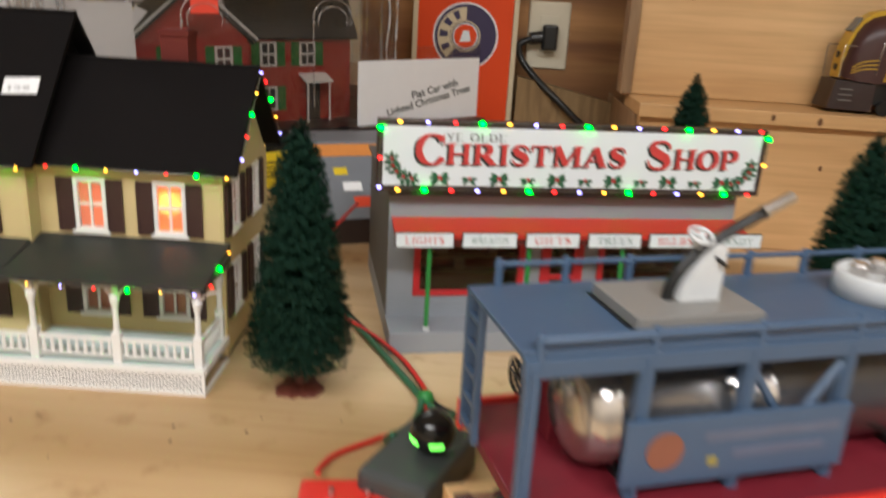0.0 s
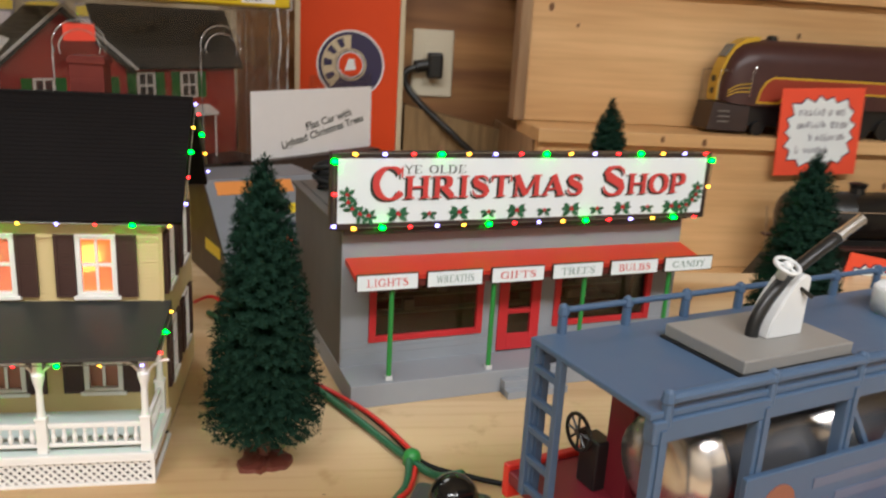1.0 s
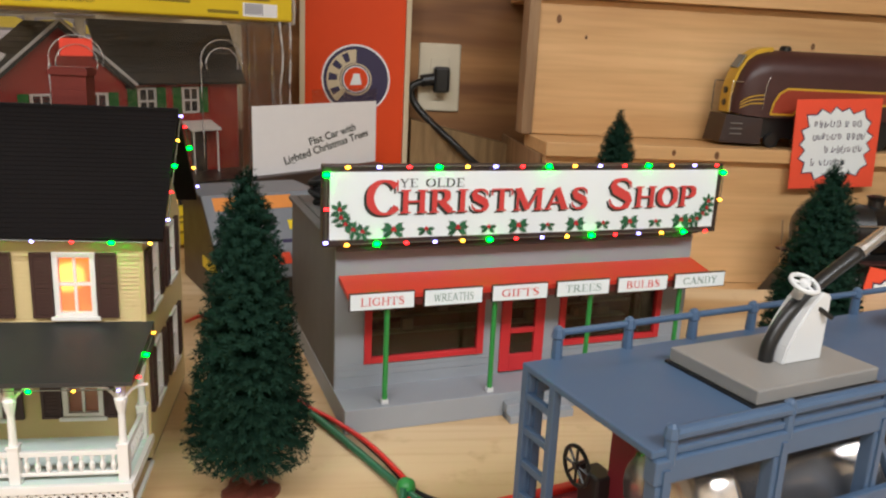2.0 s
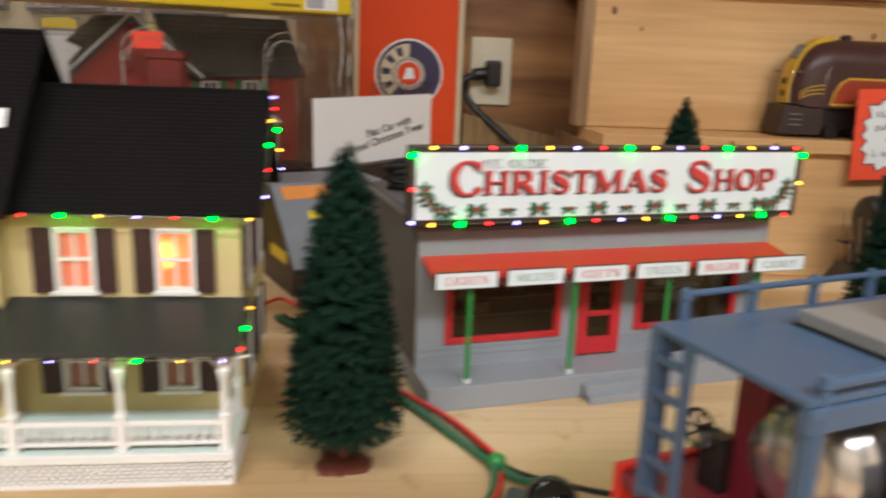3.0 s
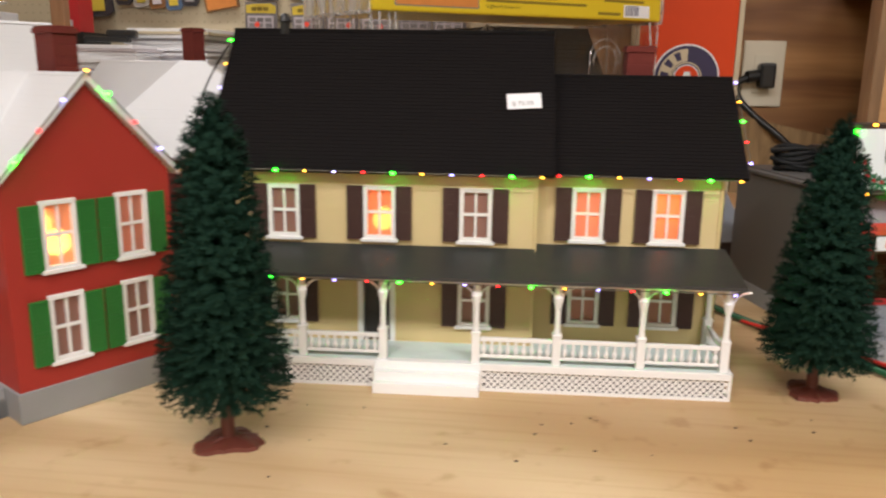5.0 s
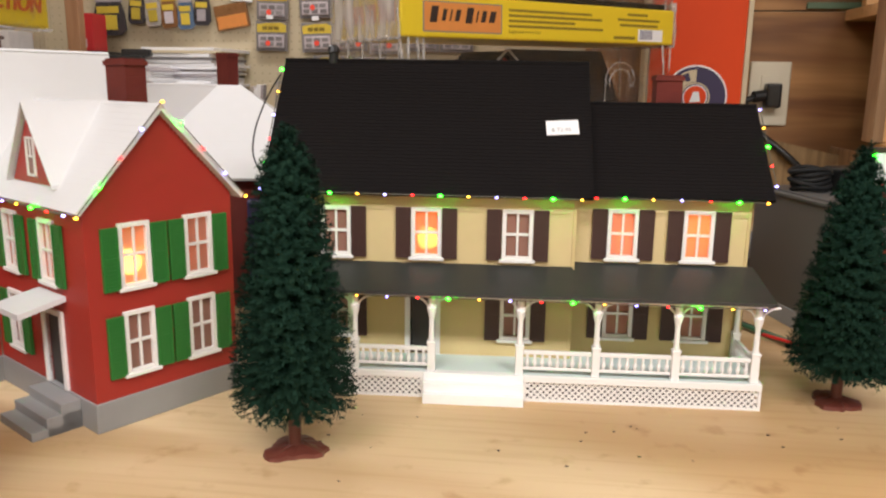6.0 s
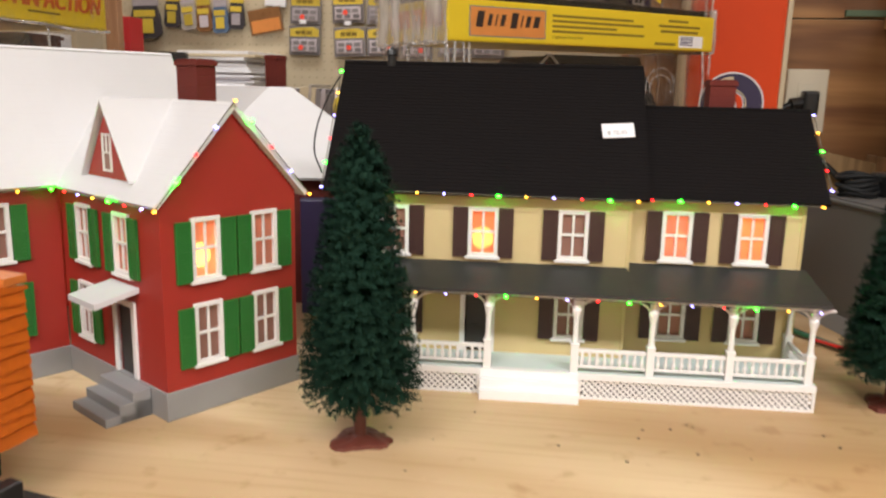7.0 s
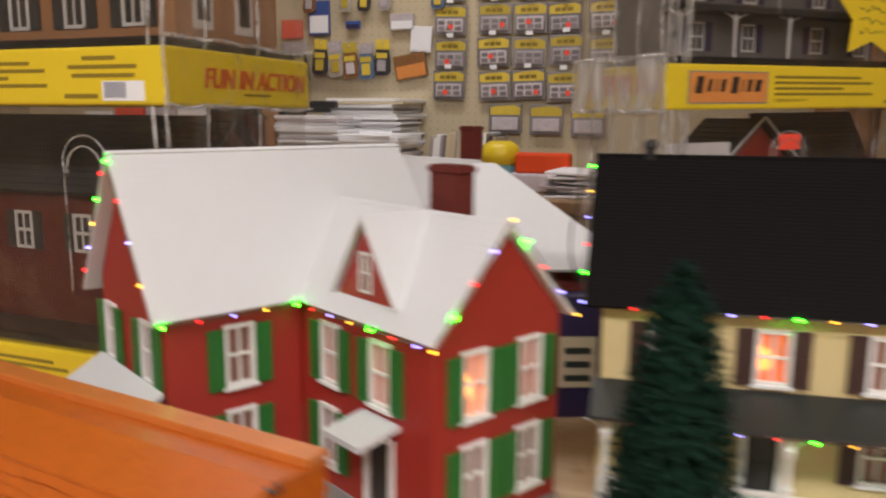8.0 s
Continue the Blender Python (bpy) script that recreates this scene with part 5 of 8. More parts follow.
christmas_shop()
lsh = thing("light_string", "multicolour light string round the roof sign, switched on", "string lights", SM, "light strings")
top = along((-0.0105, 0.0215, 0.1785), (-0.0105, 0.0215, 0.1325), 3)
bulb_row(lsh, top, ["green", "red", "blue"], 0.0020)
bulb_row(lsh, along((0.004, 0.0215, 0.1835), (0.3030, 0.0215, 0.1840), 15), ["yellow", "blue", "red", "green"], 0.0020)
bulb_row(lsh, along((0.004, 0.0215, 0.1305), (0.3000, 0.0215, 0.1305), 15), ["yellow", "green", "red", "blue"], 0.0020)
bulb_row(lsh, along((0.3105, 0.0215, 0.1780), (0.3105, 0.0215, 0.1560), 2), ["green", "yellow"], 0.0020)


# ---- bottle-brush trees ----
def tree_meshes(seed, hgt, rad, z0, blunt):
    """Tiers of round bottle-brush branches, each a dense spray of short needles about its twig."""
    rnd = random.Random(seed)
    crown = bmesh.new()

    def branch(base, tip, thick):
        d = tip - base
        ln = d.length
        dn = d.normalized()
        u = dn.cross(Vector((0.1, 0.05, 1))).normalized()
        v = u.cross(dn)
        for j in range(int(16 + ln * 1500)):
            t = rnd.random() ** 0.75
            p = base + d * t
            sp = rnd.uniform(-math.pi, math.pi)
            out = (u * math.cos(sp) + v * math.sin(sp)) + dn * rnd.uniform(0.25, 0.75)
            q = p + out * thick * (1.0 - 0.30 * t) * rnd.uniform(0.75, 1.1)
            wv = dn.cross(out).normalized() * rnd.uniform(0.00028, 0.00052)
            crown.faces.new([crown.verts.new(p - wv), crown.verts.new(p + wv), crown.verts.new(q + wv * 0.4), crown.verts.new(q - wv * 0.4)])

    z, tier = 0.0, 0
    while z < hgt - 0.004:
        s = z / hgt
        r = rad * (blunt + (1 - blunt) * (1 - s) ** 0.70) * min(1.0, 0.92 + s * 2.4)
        r *= min(1.0, ((hgt + 0.004 - z) / 0.030) ** 0.6)
        n = max(6, int(2 * math.pi * r / 0.0049))
        ph = rnd.uniform(0, 6.3)
        for k in range(n):
            a = ph + 2 * math.pi * (k + rnd.uniform(-0.28, 0.28)) / n
            rr = r * rnd.uniform(0.91, 1.03) * (1 + 0.05 * math.sin(2 * a + seed))
            zz = z0 + z + rnd.uniform(-0.003, 0.003)
            rise = 0.003 + 0.006 * s - 0.006 * (1 - s) ** 3
            base = Vector((math.cos(a) * rr * 0.30, math.sin(a) * rr * 0.30, zz))
            tip = Vector((math.cos(a + rnd.uniform(-0.08, 0.08)) * (rr - 0.002), math.sin(a) * (rr - 0.002), zz + rise + rnd.uniform(-0.002, 0.002)))
            branch(base, tip, 0.0040)
        z += 0.0043
        tier += 1
    branch(Vector((0, 0, z0 + hgt - 0.020)), Vector((0, 0, z0 + hgt)), 0.0058)
    for k in range(5):
        a = rnd.uniform(0, 6.3)
        branch(Vector((math.cos(a) * 0.006, math.sin(a) * 0.006, z0 + 0.002)), Vector((math.cos(a) * rad * 0.5, math.sin(a) * rad * 0.5, z0 - rnd.uniform(0.004, 0.010))), 0.0036)
    # near-black solid added inside the crown; its colour paints the shade between branches
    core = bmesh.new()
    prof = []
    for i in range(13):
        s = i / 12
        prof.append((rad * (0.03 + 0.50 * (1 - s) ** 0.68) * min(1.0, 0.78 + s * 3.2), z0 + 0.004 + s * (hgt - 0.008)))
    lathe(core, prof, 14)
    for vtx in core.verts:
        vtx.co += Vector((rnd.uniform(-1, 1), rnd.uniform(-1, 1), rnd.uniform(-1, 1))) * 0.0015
    trunk = bmesh.new()
    lathe(trunk, [(0.0056, 0.001), (0.0042, 0.006), (0.0036, z0 + 0.012), (0.0014, z0 + hgt * 0.8)], 10)
    foot = bmesh.new()
    rings = []
    nseg = 26
    wob = [1 + 0.16 * math.sin(2 * math.pi * k / nseg * 3 + seed) + rnd.uniform(-0.10, 0.10) for k in range(nseg)]
    for rr, z in ((0.0, 0.0), (1.0, 0.0), (0.96, 0.0026), (0.55, 0.0042), (0.28, 0.0056)):
        rings.append([foot.verts.new((0.0185 * max(rr, 0.001) * wob[k] * math.cos(2 * math.pi * k / nseg), 0.0165 * max(rr, 0.001) * wob[k] * math.sin(2 * math.pi * k / nseg), z + (rnd.uniform(-0.0006, 0.0006) if 0 < z else 0))) for k in range(nseg)])
    for p, q in zip(rings, rings[1:]):
        for k in range(nseg):
            foot.faces.new([p[k], p[(k + 1) % nseg], q[(k + 1) % nseg], q[k]])
    foot.faces.new(rings[-1])
    return to_mesh("crown", crown, M_NEEDLE), to_mesh("crown_core", core, M_GAPSHADE), to_mesh("trunk", trunk, M_BROWN, True), to_mesh("base", foot, M_BROWN)


def tree(seed, x, y, z, hgt, rad, z0, turn, blunt, label):
    t = thing("model_tree", label, "model tree", pose(x, y, z, 0, 0, turn), "model trees")
    crown, core, trunk, foot = tree_meshes(seed, hgt, rad, z0, blunt)
    c = put("crown", crown, t, Matrix(), "dark green bristle branches")
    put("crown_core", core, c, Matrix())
    put("trunk", trunk, t, Matrix())
    put("base", foot, t, Matrix(), "red-brown plastic base")
    return t


tree(3, -0.4825, 0.3760, 0, 0.164, 0.0425, 0.037, 20, 0.22, "dark green bristle pine tree in front of the farmhouse")
tree(8, -0.1070, 0.5060, 0, 0.157, 0.0430, 0.031, 100, 0.16, "dark green bristle pine tree between farmhouse and shop")
tree(5, 0.2400, 0.9000, 0, 0.181, 0.0450, 0.022, 200, 0.15, "dark green bristle pine tree standing behind the shop sign")
tree(12, 0.3150, 0.6250, 0, 0.164, 0.0460, 0.024, 300, 0.15, "dark green bristle pine tree beside the shop")


# ---- the blue tank car on its raised track ----
DM = pose(0.012, 0.335, 0, 0, 0, 19)


def tank_car():
    c = thing("tank_car", "red model flat car with silver tank and blue roofed platform", "model railcar", DM)
    fl, dk, L = 0.0830, 0.1520, 0.330
    y0, y1 = -0.0690, 0.0010
    bm = bmesh.new()
    box(bm, 0.004, L, -0.0860, 0.0160, fl - 0.006, fl, 0.0008)
    part("car_floor", bm, M_CARRED, c, "dark red car floor")
    for y in (-0.0905, 0.0160):
        bm = bmesh.new()
        box(bm, 0.004, L, y, y + 0.0045, fl - 0.014, fl + 0.002, 0.0008)
        part("side_sill", bm, M_SILL, c, "bright red side sill")
    # platform
    bm = bmesh.new()
    box(bm, -0.001, L, y0, y1, dk - 0.0024, dk, 0.0004)
    part("platform", bm, M_BLUE, c, "blue-grey roof platform")
    for y in (y0 - 0.0012, y1 - 0.0042):
        bm = bmesh.new()
        box(bm, 0.0, L, y, y + 0.0054, dk - 0.0110, dk - 0.0026, 0.0008)
        part("platform_beam", bm, M_BLUE, c)
    postm = bmesh.new()
    box(postm, -0.0030, 0.0030, -0.0026, 0.0026, fl, dk - 0.0110, 0.0006)
    box(postm, -0.0012, 0.0012, -0.0034, -0.0026, fl, dk - 0.0060)
    pm = to_mesh("post", postm, M_BLUE)
    xs = [0.004 + 0.0475 * i for i in range(7)]
    for x in xs:
        put("post", pm, c, pose(x, y0 + 0.0016, 0))
        put("post", pm, c, pose(x, y1 - 0.0016, 0))
    bm = bmesh.new()
    for a, b in ((xs[2], xs[3]), (xs[3], xs[2])):
        rod(bm, (a, y0 + 0.0016, dk - 0.012), (a + (b - a) * 0.42, y0 + 0.0016, 0.112), 0.0020, 6)
        rod(bm, (a, y0 + 0.0016, fl), (a + (b - a) * 0.35, y0 + 0.0016, 0.101), 0.0018, 6)
    part("brace", bm, M_BLUE, c)
    # handrails
    stub = bmesh.new()
    lathe(stub, [(0.0021, 0.0), (0.0019, 0.0075), (0.0025, 0.0082), (0.0020, 0.0115), (0.0008, 0.0125)], 8)
    sm = to_mesh("rail_post", stub, M_BLUE)
    for y, x0_, lift, gauge_, step_, drop in ((y0 + 0.0006, 0.0060, 0.0042, 0.0022, 0.0475, 0.0050), (y1 - 0.0008, 0.0130, 0.0098, 0.00135, 0.0325, 0.0)):
        bm = bmesh.new()
        rod(bm, (x0_, y, dk + lift), (L, y, dk + lift), gauge_, 10)
        rl = part("handrail", bm, M_BLUE, c)
        x = x0_
        while x < L:
            put("rail_post", sm, rl, pose(x, y, dk - drop))
            x += step_
    # ladder at the rear corner
    bm = bmesh.new()
    for x in (0.0005,):
        for y in (-0.001, -0.0185):
            box(bm, x - 0.0016, x + 0.0016, y - 0.0016, y + 0.0016, fl, dk - 0.002, 0.0003)
        for i in range(5):
            z = fl + 0.003 + i * 0.0132
            box(bm, x - 0.0012, x + 0.0012, -0.0185, -0.001, z, z + 0.0028, 0.0003)
    part("ladder", bm, M_BLUE, c)
    # tank
    bm = bmesh.new()
    m = pose(0.0060, -0.0360, 0.1085, 0, 90, 0)
    r = 0.0250
    lathe(bm, [(0.004, 0.0265), (0.016, 0.0275), (0.0225, 0.0310), (r, 0.0365), (r, 0.0420), (r + 0.0006, 0.0424), (r + 0.0006, 0.0450), (r, 0.0454), (r, 0.116), (r + 0.0005, 0.1163), (r + 0.0005, 0.1180), (r, 0.1184), (r, 0.300), (0.016, 0.312)], 40, m)
    tk = part("tank", bm, M_SILVER, c, "shiny silver tank", True)
    for x in (0.052, 0.123, 0.196, 0.268):
        bm = bmesh.new()
        box(bm, x, x + 0.004, -0.056, -0.016, fl, 0.0865, 0.0006)
        part("tank_saddle", bm, M_RUBBER, tk)
    # banner
    bm = bmesh.new()
    box(bm, 0.0440, 0.1500, y0 - 0.0040, y0 - 0.0014, 0.0905, 0.1205, 0.0005)
    bn = part("side_board", bm, M_BLUE, c, "blue side board with faded lettering")
    bm = bmesh.new()
    rod(bm, (0.0620, y0 - 0.0040, 0.1065), (0.0620, y0 - 0.0046, 0.1065), 0.0084, 18)
    part("emblem", bm, mat("faded_orange_print", (0.24, 0.09, 0.055), 0.5), bn)
    for x0_, x1_, z_, ink in ((0.080, 0.145, 0.1090, (0.11, 0.13, 0.19)), (0.094, 0.138, 0.1005, (0.105, 0.125, 0.19)), (0.0825, 0.0870, 0.0975, (0.30, 0.25, 0.06))):
        bm = bmesh.new()
        box(bm, x0_, x1_, y0 - 0.0044, y0 - 0.0040, z_, z_ + 0.0042)
        part("faded_print", bm, mat("faded_print", ink, 0.6), bn)
    # brake stand and wheel at the end of the floor
    bm = bmesh.new()
    box(bm, 0.028, 0.037, -0.012, 0.000, fl, 0.1055, 0.001)
    bs = part("brake_stand", bm, M_RUBBER, c)
    bm = bmesh.new()
    cx, cy, cz = 0.0245, -0.0030, 0.1075
    ring = [Vector((cx, cy + 0.0078 * math.cos(a), cz + 0.0078 * math.sin(a))) for a in (2 * math.pi * i / 20 for i in range(21))]
    tube(bm, ring, 0.0009, 6)
    for k in range(8):
        a = 2 * math.pi * k / 8
        rod(bm, (cx, cy, cz), (cx, cy + 0.0078 * math.cos(a), cz + 0.0078 * math.sin(a)), 0.0006, 5)
    rod(bm, (cx - 0.001, cy, cz), (cx + 0.004, cy, cz), 0.0016, 8)
    part("brake_wheel", bm, M_RUBBER, bs, "black spoked brake wheel")
    bm = bmesh.new()
    box(bm, 0.034, 0.040, -0.024, -0.010, fl, dk - 0.003, 0.0004)
    part("bulkhead", bm, M_CARRED, c)
    # round hatch and crane plate
    bm = bmesh.new()
    lathe(bm, [(0.0190, dk), (0.0190, dk + 0.0105), (0.0175, dk + 0.0120), (0.0165, dk + 0.0090), (0.0150, dk + 0.0085)], 28, Matrix.Translation((0.1880, -0.034, 0)))
    ht = part("hatch", bm, M_LIGHTGREY, c, "round light grey hatch", True)
    bm = bmesh.new()
    for dx, dy in ((-0.008, 0.004), (0.006, 0.007), (0.002, -0.008)):
        lathe(bm, [(0.0045, dk + 0.0085), (0.0045, dk + 0.0135), (0.0030, dk + 0.0155)], 12, Matrix.Translation((0.1880 + dx, -0.034 + dy, 0)))
    part("valve", bm, M_SILVER, ht)
    bm = bmesh.new()
    box(bm, 0.0505, 0.1095, -0.0585, -0.0175, dk + 0.0010, dk + 0.0062, 0.0006)
    cr = part("crane_base", bm, M_CRANE, c, "square grey crane base")
    bm = bmesh.new()
    box(bm, 0.0495, 0.1105, -0.0595, -0.0165, dk, dk + 0.0010)
    part("base_pad", bm, M_RUBBER, cr)
    bm = bmesh.new()
    pts = [(0.0765, -0.0450, dk + 0.006), (0.0960, -0.0450, dk + 0.006), (0.0965, -0.0450, dk + 0.0300), (0.0925, -0.0450, dk + 0.0310), (0.0875, -0.0450, dk + 0.0275), (0.0815, -0.0450, dk + 0.0190), (0.0780, -0.0450, dk + 0.0120)]
    extrude_poly(bm, pts, (0, 0.0115, 0))
    bmesh.ops.bevel(bm, geom=list(bm.edges), offset=0.0006, segments=2, affect="EDGES")
    ar = part("crane_bracket", bm, M_LIGHTGREY, cr, "pale grey crane bracket")
    bm = bmesh.new()
    path = smooth_path([(0.0742, -0.0395, dk + 0.0055), (0.0750, -0.0395, dk + 0.0120), (0.0800, -0.0395, dk + 0.0205), (0.0880, -0.0395, dk + 0.0280), (0.1000, -0.0395, dk + 0.0355), (0.1140, -0.0395, dk + 0.0430)], 6)
    tube(bm, path, 0.0026, 10)
    hs = part("crane_hose", bm, M_RUBBER, cr, "black bent crane hose", True)
    bm = bmesh.new()
    d = (Vector(path[-1]) - Vector(path[-2])).normalized()
    rod(bm, path[-1], path[-1] + d * 0.0025, 0.0029, 12)
    rod(bm, path[-1] + d * 0.0025, path[-1] + d * 0.0150, 0.0025, 12)
    part("nozzle", bm, M_CHROME, hs, "bright silver nozzle")
    bm = bmesh.new()
    rod(bm, (0.0900, -0.0435, dk + 0.0265), (0.0945, -0.0480, dk + 0.0225), 0.0009, 6)
    part("lever", bm, M_RUBBER, hs, "small black lever")
    # spoked valve wheel on a short stem beside the hose
    bm = bmesh.new()
    ring = [Vector((0.0048 * math.cos(a), 0.0048 * math.sin(a), 0)) for a in (2 * math.pi * i / 24 for i in range(25))]
    tube(bm, ring, 0.0009, 7)
    for k in range(3):
        a = 2 * math.pi * k / 3 + 0.5
        rod(bm, (0, 0, 0), (0.0048 * math.cos(a), 0.0048 * math.sin(a), 0), 0.0008, 6)
    lathe(bm, [(0.0020, -0.0060), (0.0020, 0.0010), (0.0010, 0.0016)], 10)
    vw = part("valve_wheel", bm, M_LIGHTGREY, cr, "pale grey spoked valve wheel", True)
    vw.matrix_local = pose(0.0836, -0.0430, dk + 0.0348, 26, 0, 0)
    # trucks and wheels
    for x in (0.055, 0.265):
        bm = bmesh.new()
        box(bm, x - 0.030, x + 0.030, -0.062, -0.008, 0.054, fl - 0.006, 0.001)
        tr = part("truck", bm, M_RUBBER, c)
        for dx in (-0.018, 0.018):
            bm = bmesh.new()
            for y in (-0.056, -0.018):
                rod(bm, (x + dx, y, 0.0635), (x + dx, y + 0.004, 0.0635), 0.0115, 18)
            rod(bm, (x + dx, -0.056, 0.0635), (x + dx, -0.014, 0.0635), 0.002, 8)
            part("wheelset", bm, M_CRANE, tr)
    return c


tank_car()
rk = thing("track_riser", "plain wooden riser with a short piece of model track", "model track", DM)
bm = bmesh.new()
box(bm, -0.004, 0.34, -0.078, 0.008, 0.0, 0.044, 0.001)
part("riser", bm, M_PINE, rk)
for y in (-0.0545, -0.0162):
    bm = bmesh.new()
    box(bm, -0.004, 0.34, y, y + 0.003, 0.0465, 0.0520)
    part("rail", bm, M_SILVER, rk)
bm = bmesh.new()
box(bm, -0.004, 0.004, -0.066, -0.004, 0.044, 0.0465)
slm = to_mesh("sleeper", bm, M_RUBBER)
for i in range(17):
    put("sleeper", slm, rk, pose(0.002 + i * 0.02, 0, 0))


# ---- the orange boxcar on the front track ----
BM = pose(-0.637, 0.273, 0, 0, 0, -13.6)


def box_car():
    c = thing("box_car", "orange model boxcar with plank-moulded sides on black trucks", "model railcar", BM)
    w, L, z0, z1 = 0.066, 0.290, 0.038, 0.122
    bm = bmesh.new()
    box(bm, -L, 0.0, -w, 0.0, z0, z1, 0.001)
    part("car_body", bm, M_ORANGECAR, c, "orange moulded car body")
    # uneven planks standing proud on the side and the end
    rnd = random.Random(5)
    n = 12
    for i in range(n):
        a, b = z0 + 0.001 + (z1 - z0 - 0.003) * i / n, z0 + 0.001 + (z1 - z0 - 0.003) * (i + 1) / n
        for m, ln in ((pose(0, 0, 0, 0, 0, 90), w), (pose(0, -w, 0), L)):
            bm = bmesh.new()
            k = int(ln / 0.006)
            for s in range(k):
                u0 = -ln + ln * s / k
                u1 = -ln + ln * (s + 1) / k
                o0, o1 = (0.0010 * math.sin(i * 2.1 + q * 90 + rnd.uniform(-0.4, 0.4)) for q in (u0, u1))
                v = [bm.verts.new(p) for p in ((u0, 0.0003, a + 0.0004), (u1, 0.0003, a + 0.0004), (u1, -0.0022, a + 0.0006 + o1), (u0, -0.0022, a + 0.0006 + o0), (u0, 0.0003, b), (u1, 0.0003, b), (u1, -0.0006, b + o1 * 0.5), (u0, -0.0006, b + o0 * 0.5))]
                for f in ((0, 1, 2, 3), (3, 2, 6, 7), (7, 6, 5, 4), (0, 3, 7, 4), (1, 5, 6, 2)):
                    bm.faces.new([v[q] for q in f])
            bmesh.ops.remove_doubles(bm, verts=bm.verts, dist=0.00005)
            bmesh.ops.recalc_face_normals(bm, faces=bm.faces)
            if m == pose(0, 0, 0, 0, 0, 90):
                bm.transform(pose(0, -w, 0, 0, 0, 0) @ Matrix.Translation((0, w, 0)))
                bm.transform(Matrix.Rotation(math.radians(90), 4, "Z"))
            else:
                bm.transform(m)
            part("plank", bm, M_ORANGECAR, c)
    bm = bmesh.new()
    extrude_poly(bm, [(0.002, 0.0015, z1), (0.002, -w / 2, z1 + 0.005), (0.002, -w - 0.0015, z1), (0.002, -w - 0.0015, z1 - 0.002), (0.002, 0.0015, z1 - 0.002)], (-L - 0.004, 0, 0))
    rf = part("roof", bm, M_ORANGECAR, c, "orange low-pitched roof")
    # raised paler strip that paints the highlight along the far roof edge
    bm = bmesh.new()
    box(bm, -L, 0.002, -0.0125, 0.0015, z1 + 0.0018, z1 + 0.0062, 0.0004)
    part("edge_highlight", bm, M_ORANGEGLINT, rf, "paler orange strip painting the highlight on the roof edge")
    bm = bmesh.new()
    lathe(bm, [(0.0014, 0.0), (0.0014, 0.0030), (0.0064, 0.0030), (0.0072, 0.0024), (0.0084, 0.0028), (0.0086, 0.0036), (0.0080, 0.0044), (0.0070, 0.0040), (0.0024, 0.0038), (0.0018, 0.0052)], 20, pose(0.0016, -0.0505, 0.1155) @ Matrix.Rotation(math.radians(90), 4, "Y"))
    part("brake_wheel", bm, M_RUBBER, c, "dark dished brake wheel")
    for ya, yc, z, m_ in ((-0.050, -0.030, 0.0830, M_ORANGECAR), (-0.0395, -0.0335, 0.1265, M_RUBBER)):
        bm = bmesh.new()
        tube(bm, smooth_path([(0.0016, ya, z), (0.0045, ya + 0.001, z - 0.001), (0.0045, (ya + yc) / 2, z - 0.002), (0.0045, yc - 0.001, z - 0.001), (0.0016, yc, z)], 4), 0.0009, 6)
        part("grab_iron", bm, m_, c)
    bm = bmesh.new()
    box(bm, -0.120, -0.078, -w - 0.0030, -w - 0.0024, 0.060, 0.096, 0.0002)
    part("emblem", bm, M_PURPLE, c, "dark purple emblem")
    for x in (-0.050, -0.235):
        bm = bmesh.new()
        box(bm, x - 0.032, x + 0.032, -w + 0.008, -0.008, 0.014, z0, 0.001)
        for y in (-w + 0.004, -0.010):
            box(bm, x - 0.028, x + 0.028, y, y + 0.006, 0.016, 0.030, 0.002)
        tr = part("truck", bm, M_RUBBER, c, "black truck")
        for dx in (-0.018, 0.018):
            bm = bmesh.new()
            for y in (-0.0525, -0.0180):
                rod(bm, (x + dx, y, 0.0205), (x + dx, y + 0.0045, 0.0205), 0.0115, 18)
            rod(bm, (x + dx, -0.052, 0.0205), (x + dx, -0.014, 0.0205), 0.002, 8)
            part("wheelset", bm, M_CRANE, tr)
    bm = bmesh.new()
    box(bm, -0.012, 0.012, -w / 2 - 0.004, -w / 2 + 0.004, 0.020, 0.028, 0.001)
    box(bm, 0.012, 0.022, -w / 2 - 0.008, -w / 2 + 0.006, 0.018, 0.030, 0.0015)
    part("coupler", bm, M_RUBBER, c, "black coupler")
    return c


box_car()
tr = thing("train_track", "black-bedded model train track with silver rails", "model track", Matrix())
line = smooth_path([(-1.05, 0.340, 0), (-0.90, 0.300, 0), (-0.78, 0.273, 0), (-0.66, 0.245, 0), (-0.55, 0.226, 0), (-0.40, 0.212, 0), (-0.22, 0.218, 0)], 8)


def sweep(bm, off, half, z0, z1):
    prev = None
    for i, p in enumerate(line):
        d = (line[min(i + 1, len(line) - 1)] - line[max(i - 1, 0)]).normalized()
        n = Vector((-d.y, d.x, 0))
        q = [bm.verts.new(p + n * (off + s) + Vector((0, 0, z))) for s, z in ((-half, z0), (half, z0), (half * 0.92, z1), (-half * 0.92, z1))]
        if prev:
            for k in range(4):
                bm.faces.new([prev[k], prev[(k + 1) % 4], q[(k + 1) % 4], q[k]])
        prev = q
    bmesh.ops.recalc_face_normals(bm, faces=bm.faces)


bm = bmesh.new()
sweep(bm, 0, 0.034, 0.0, 0.0040)
part("track_bed", bm, M_RUBBER, tr)
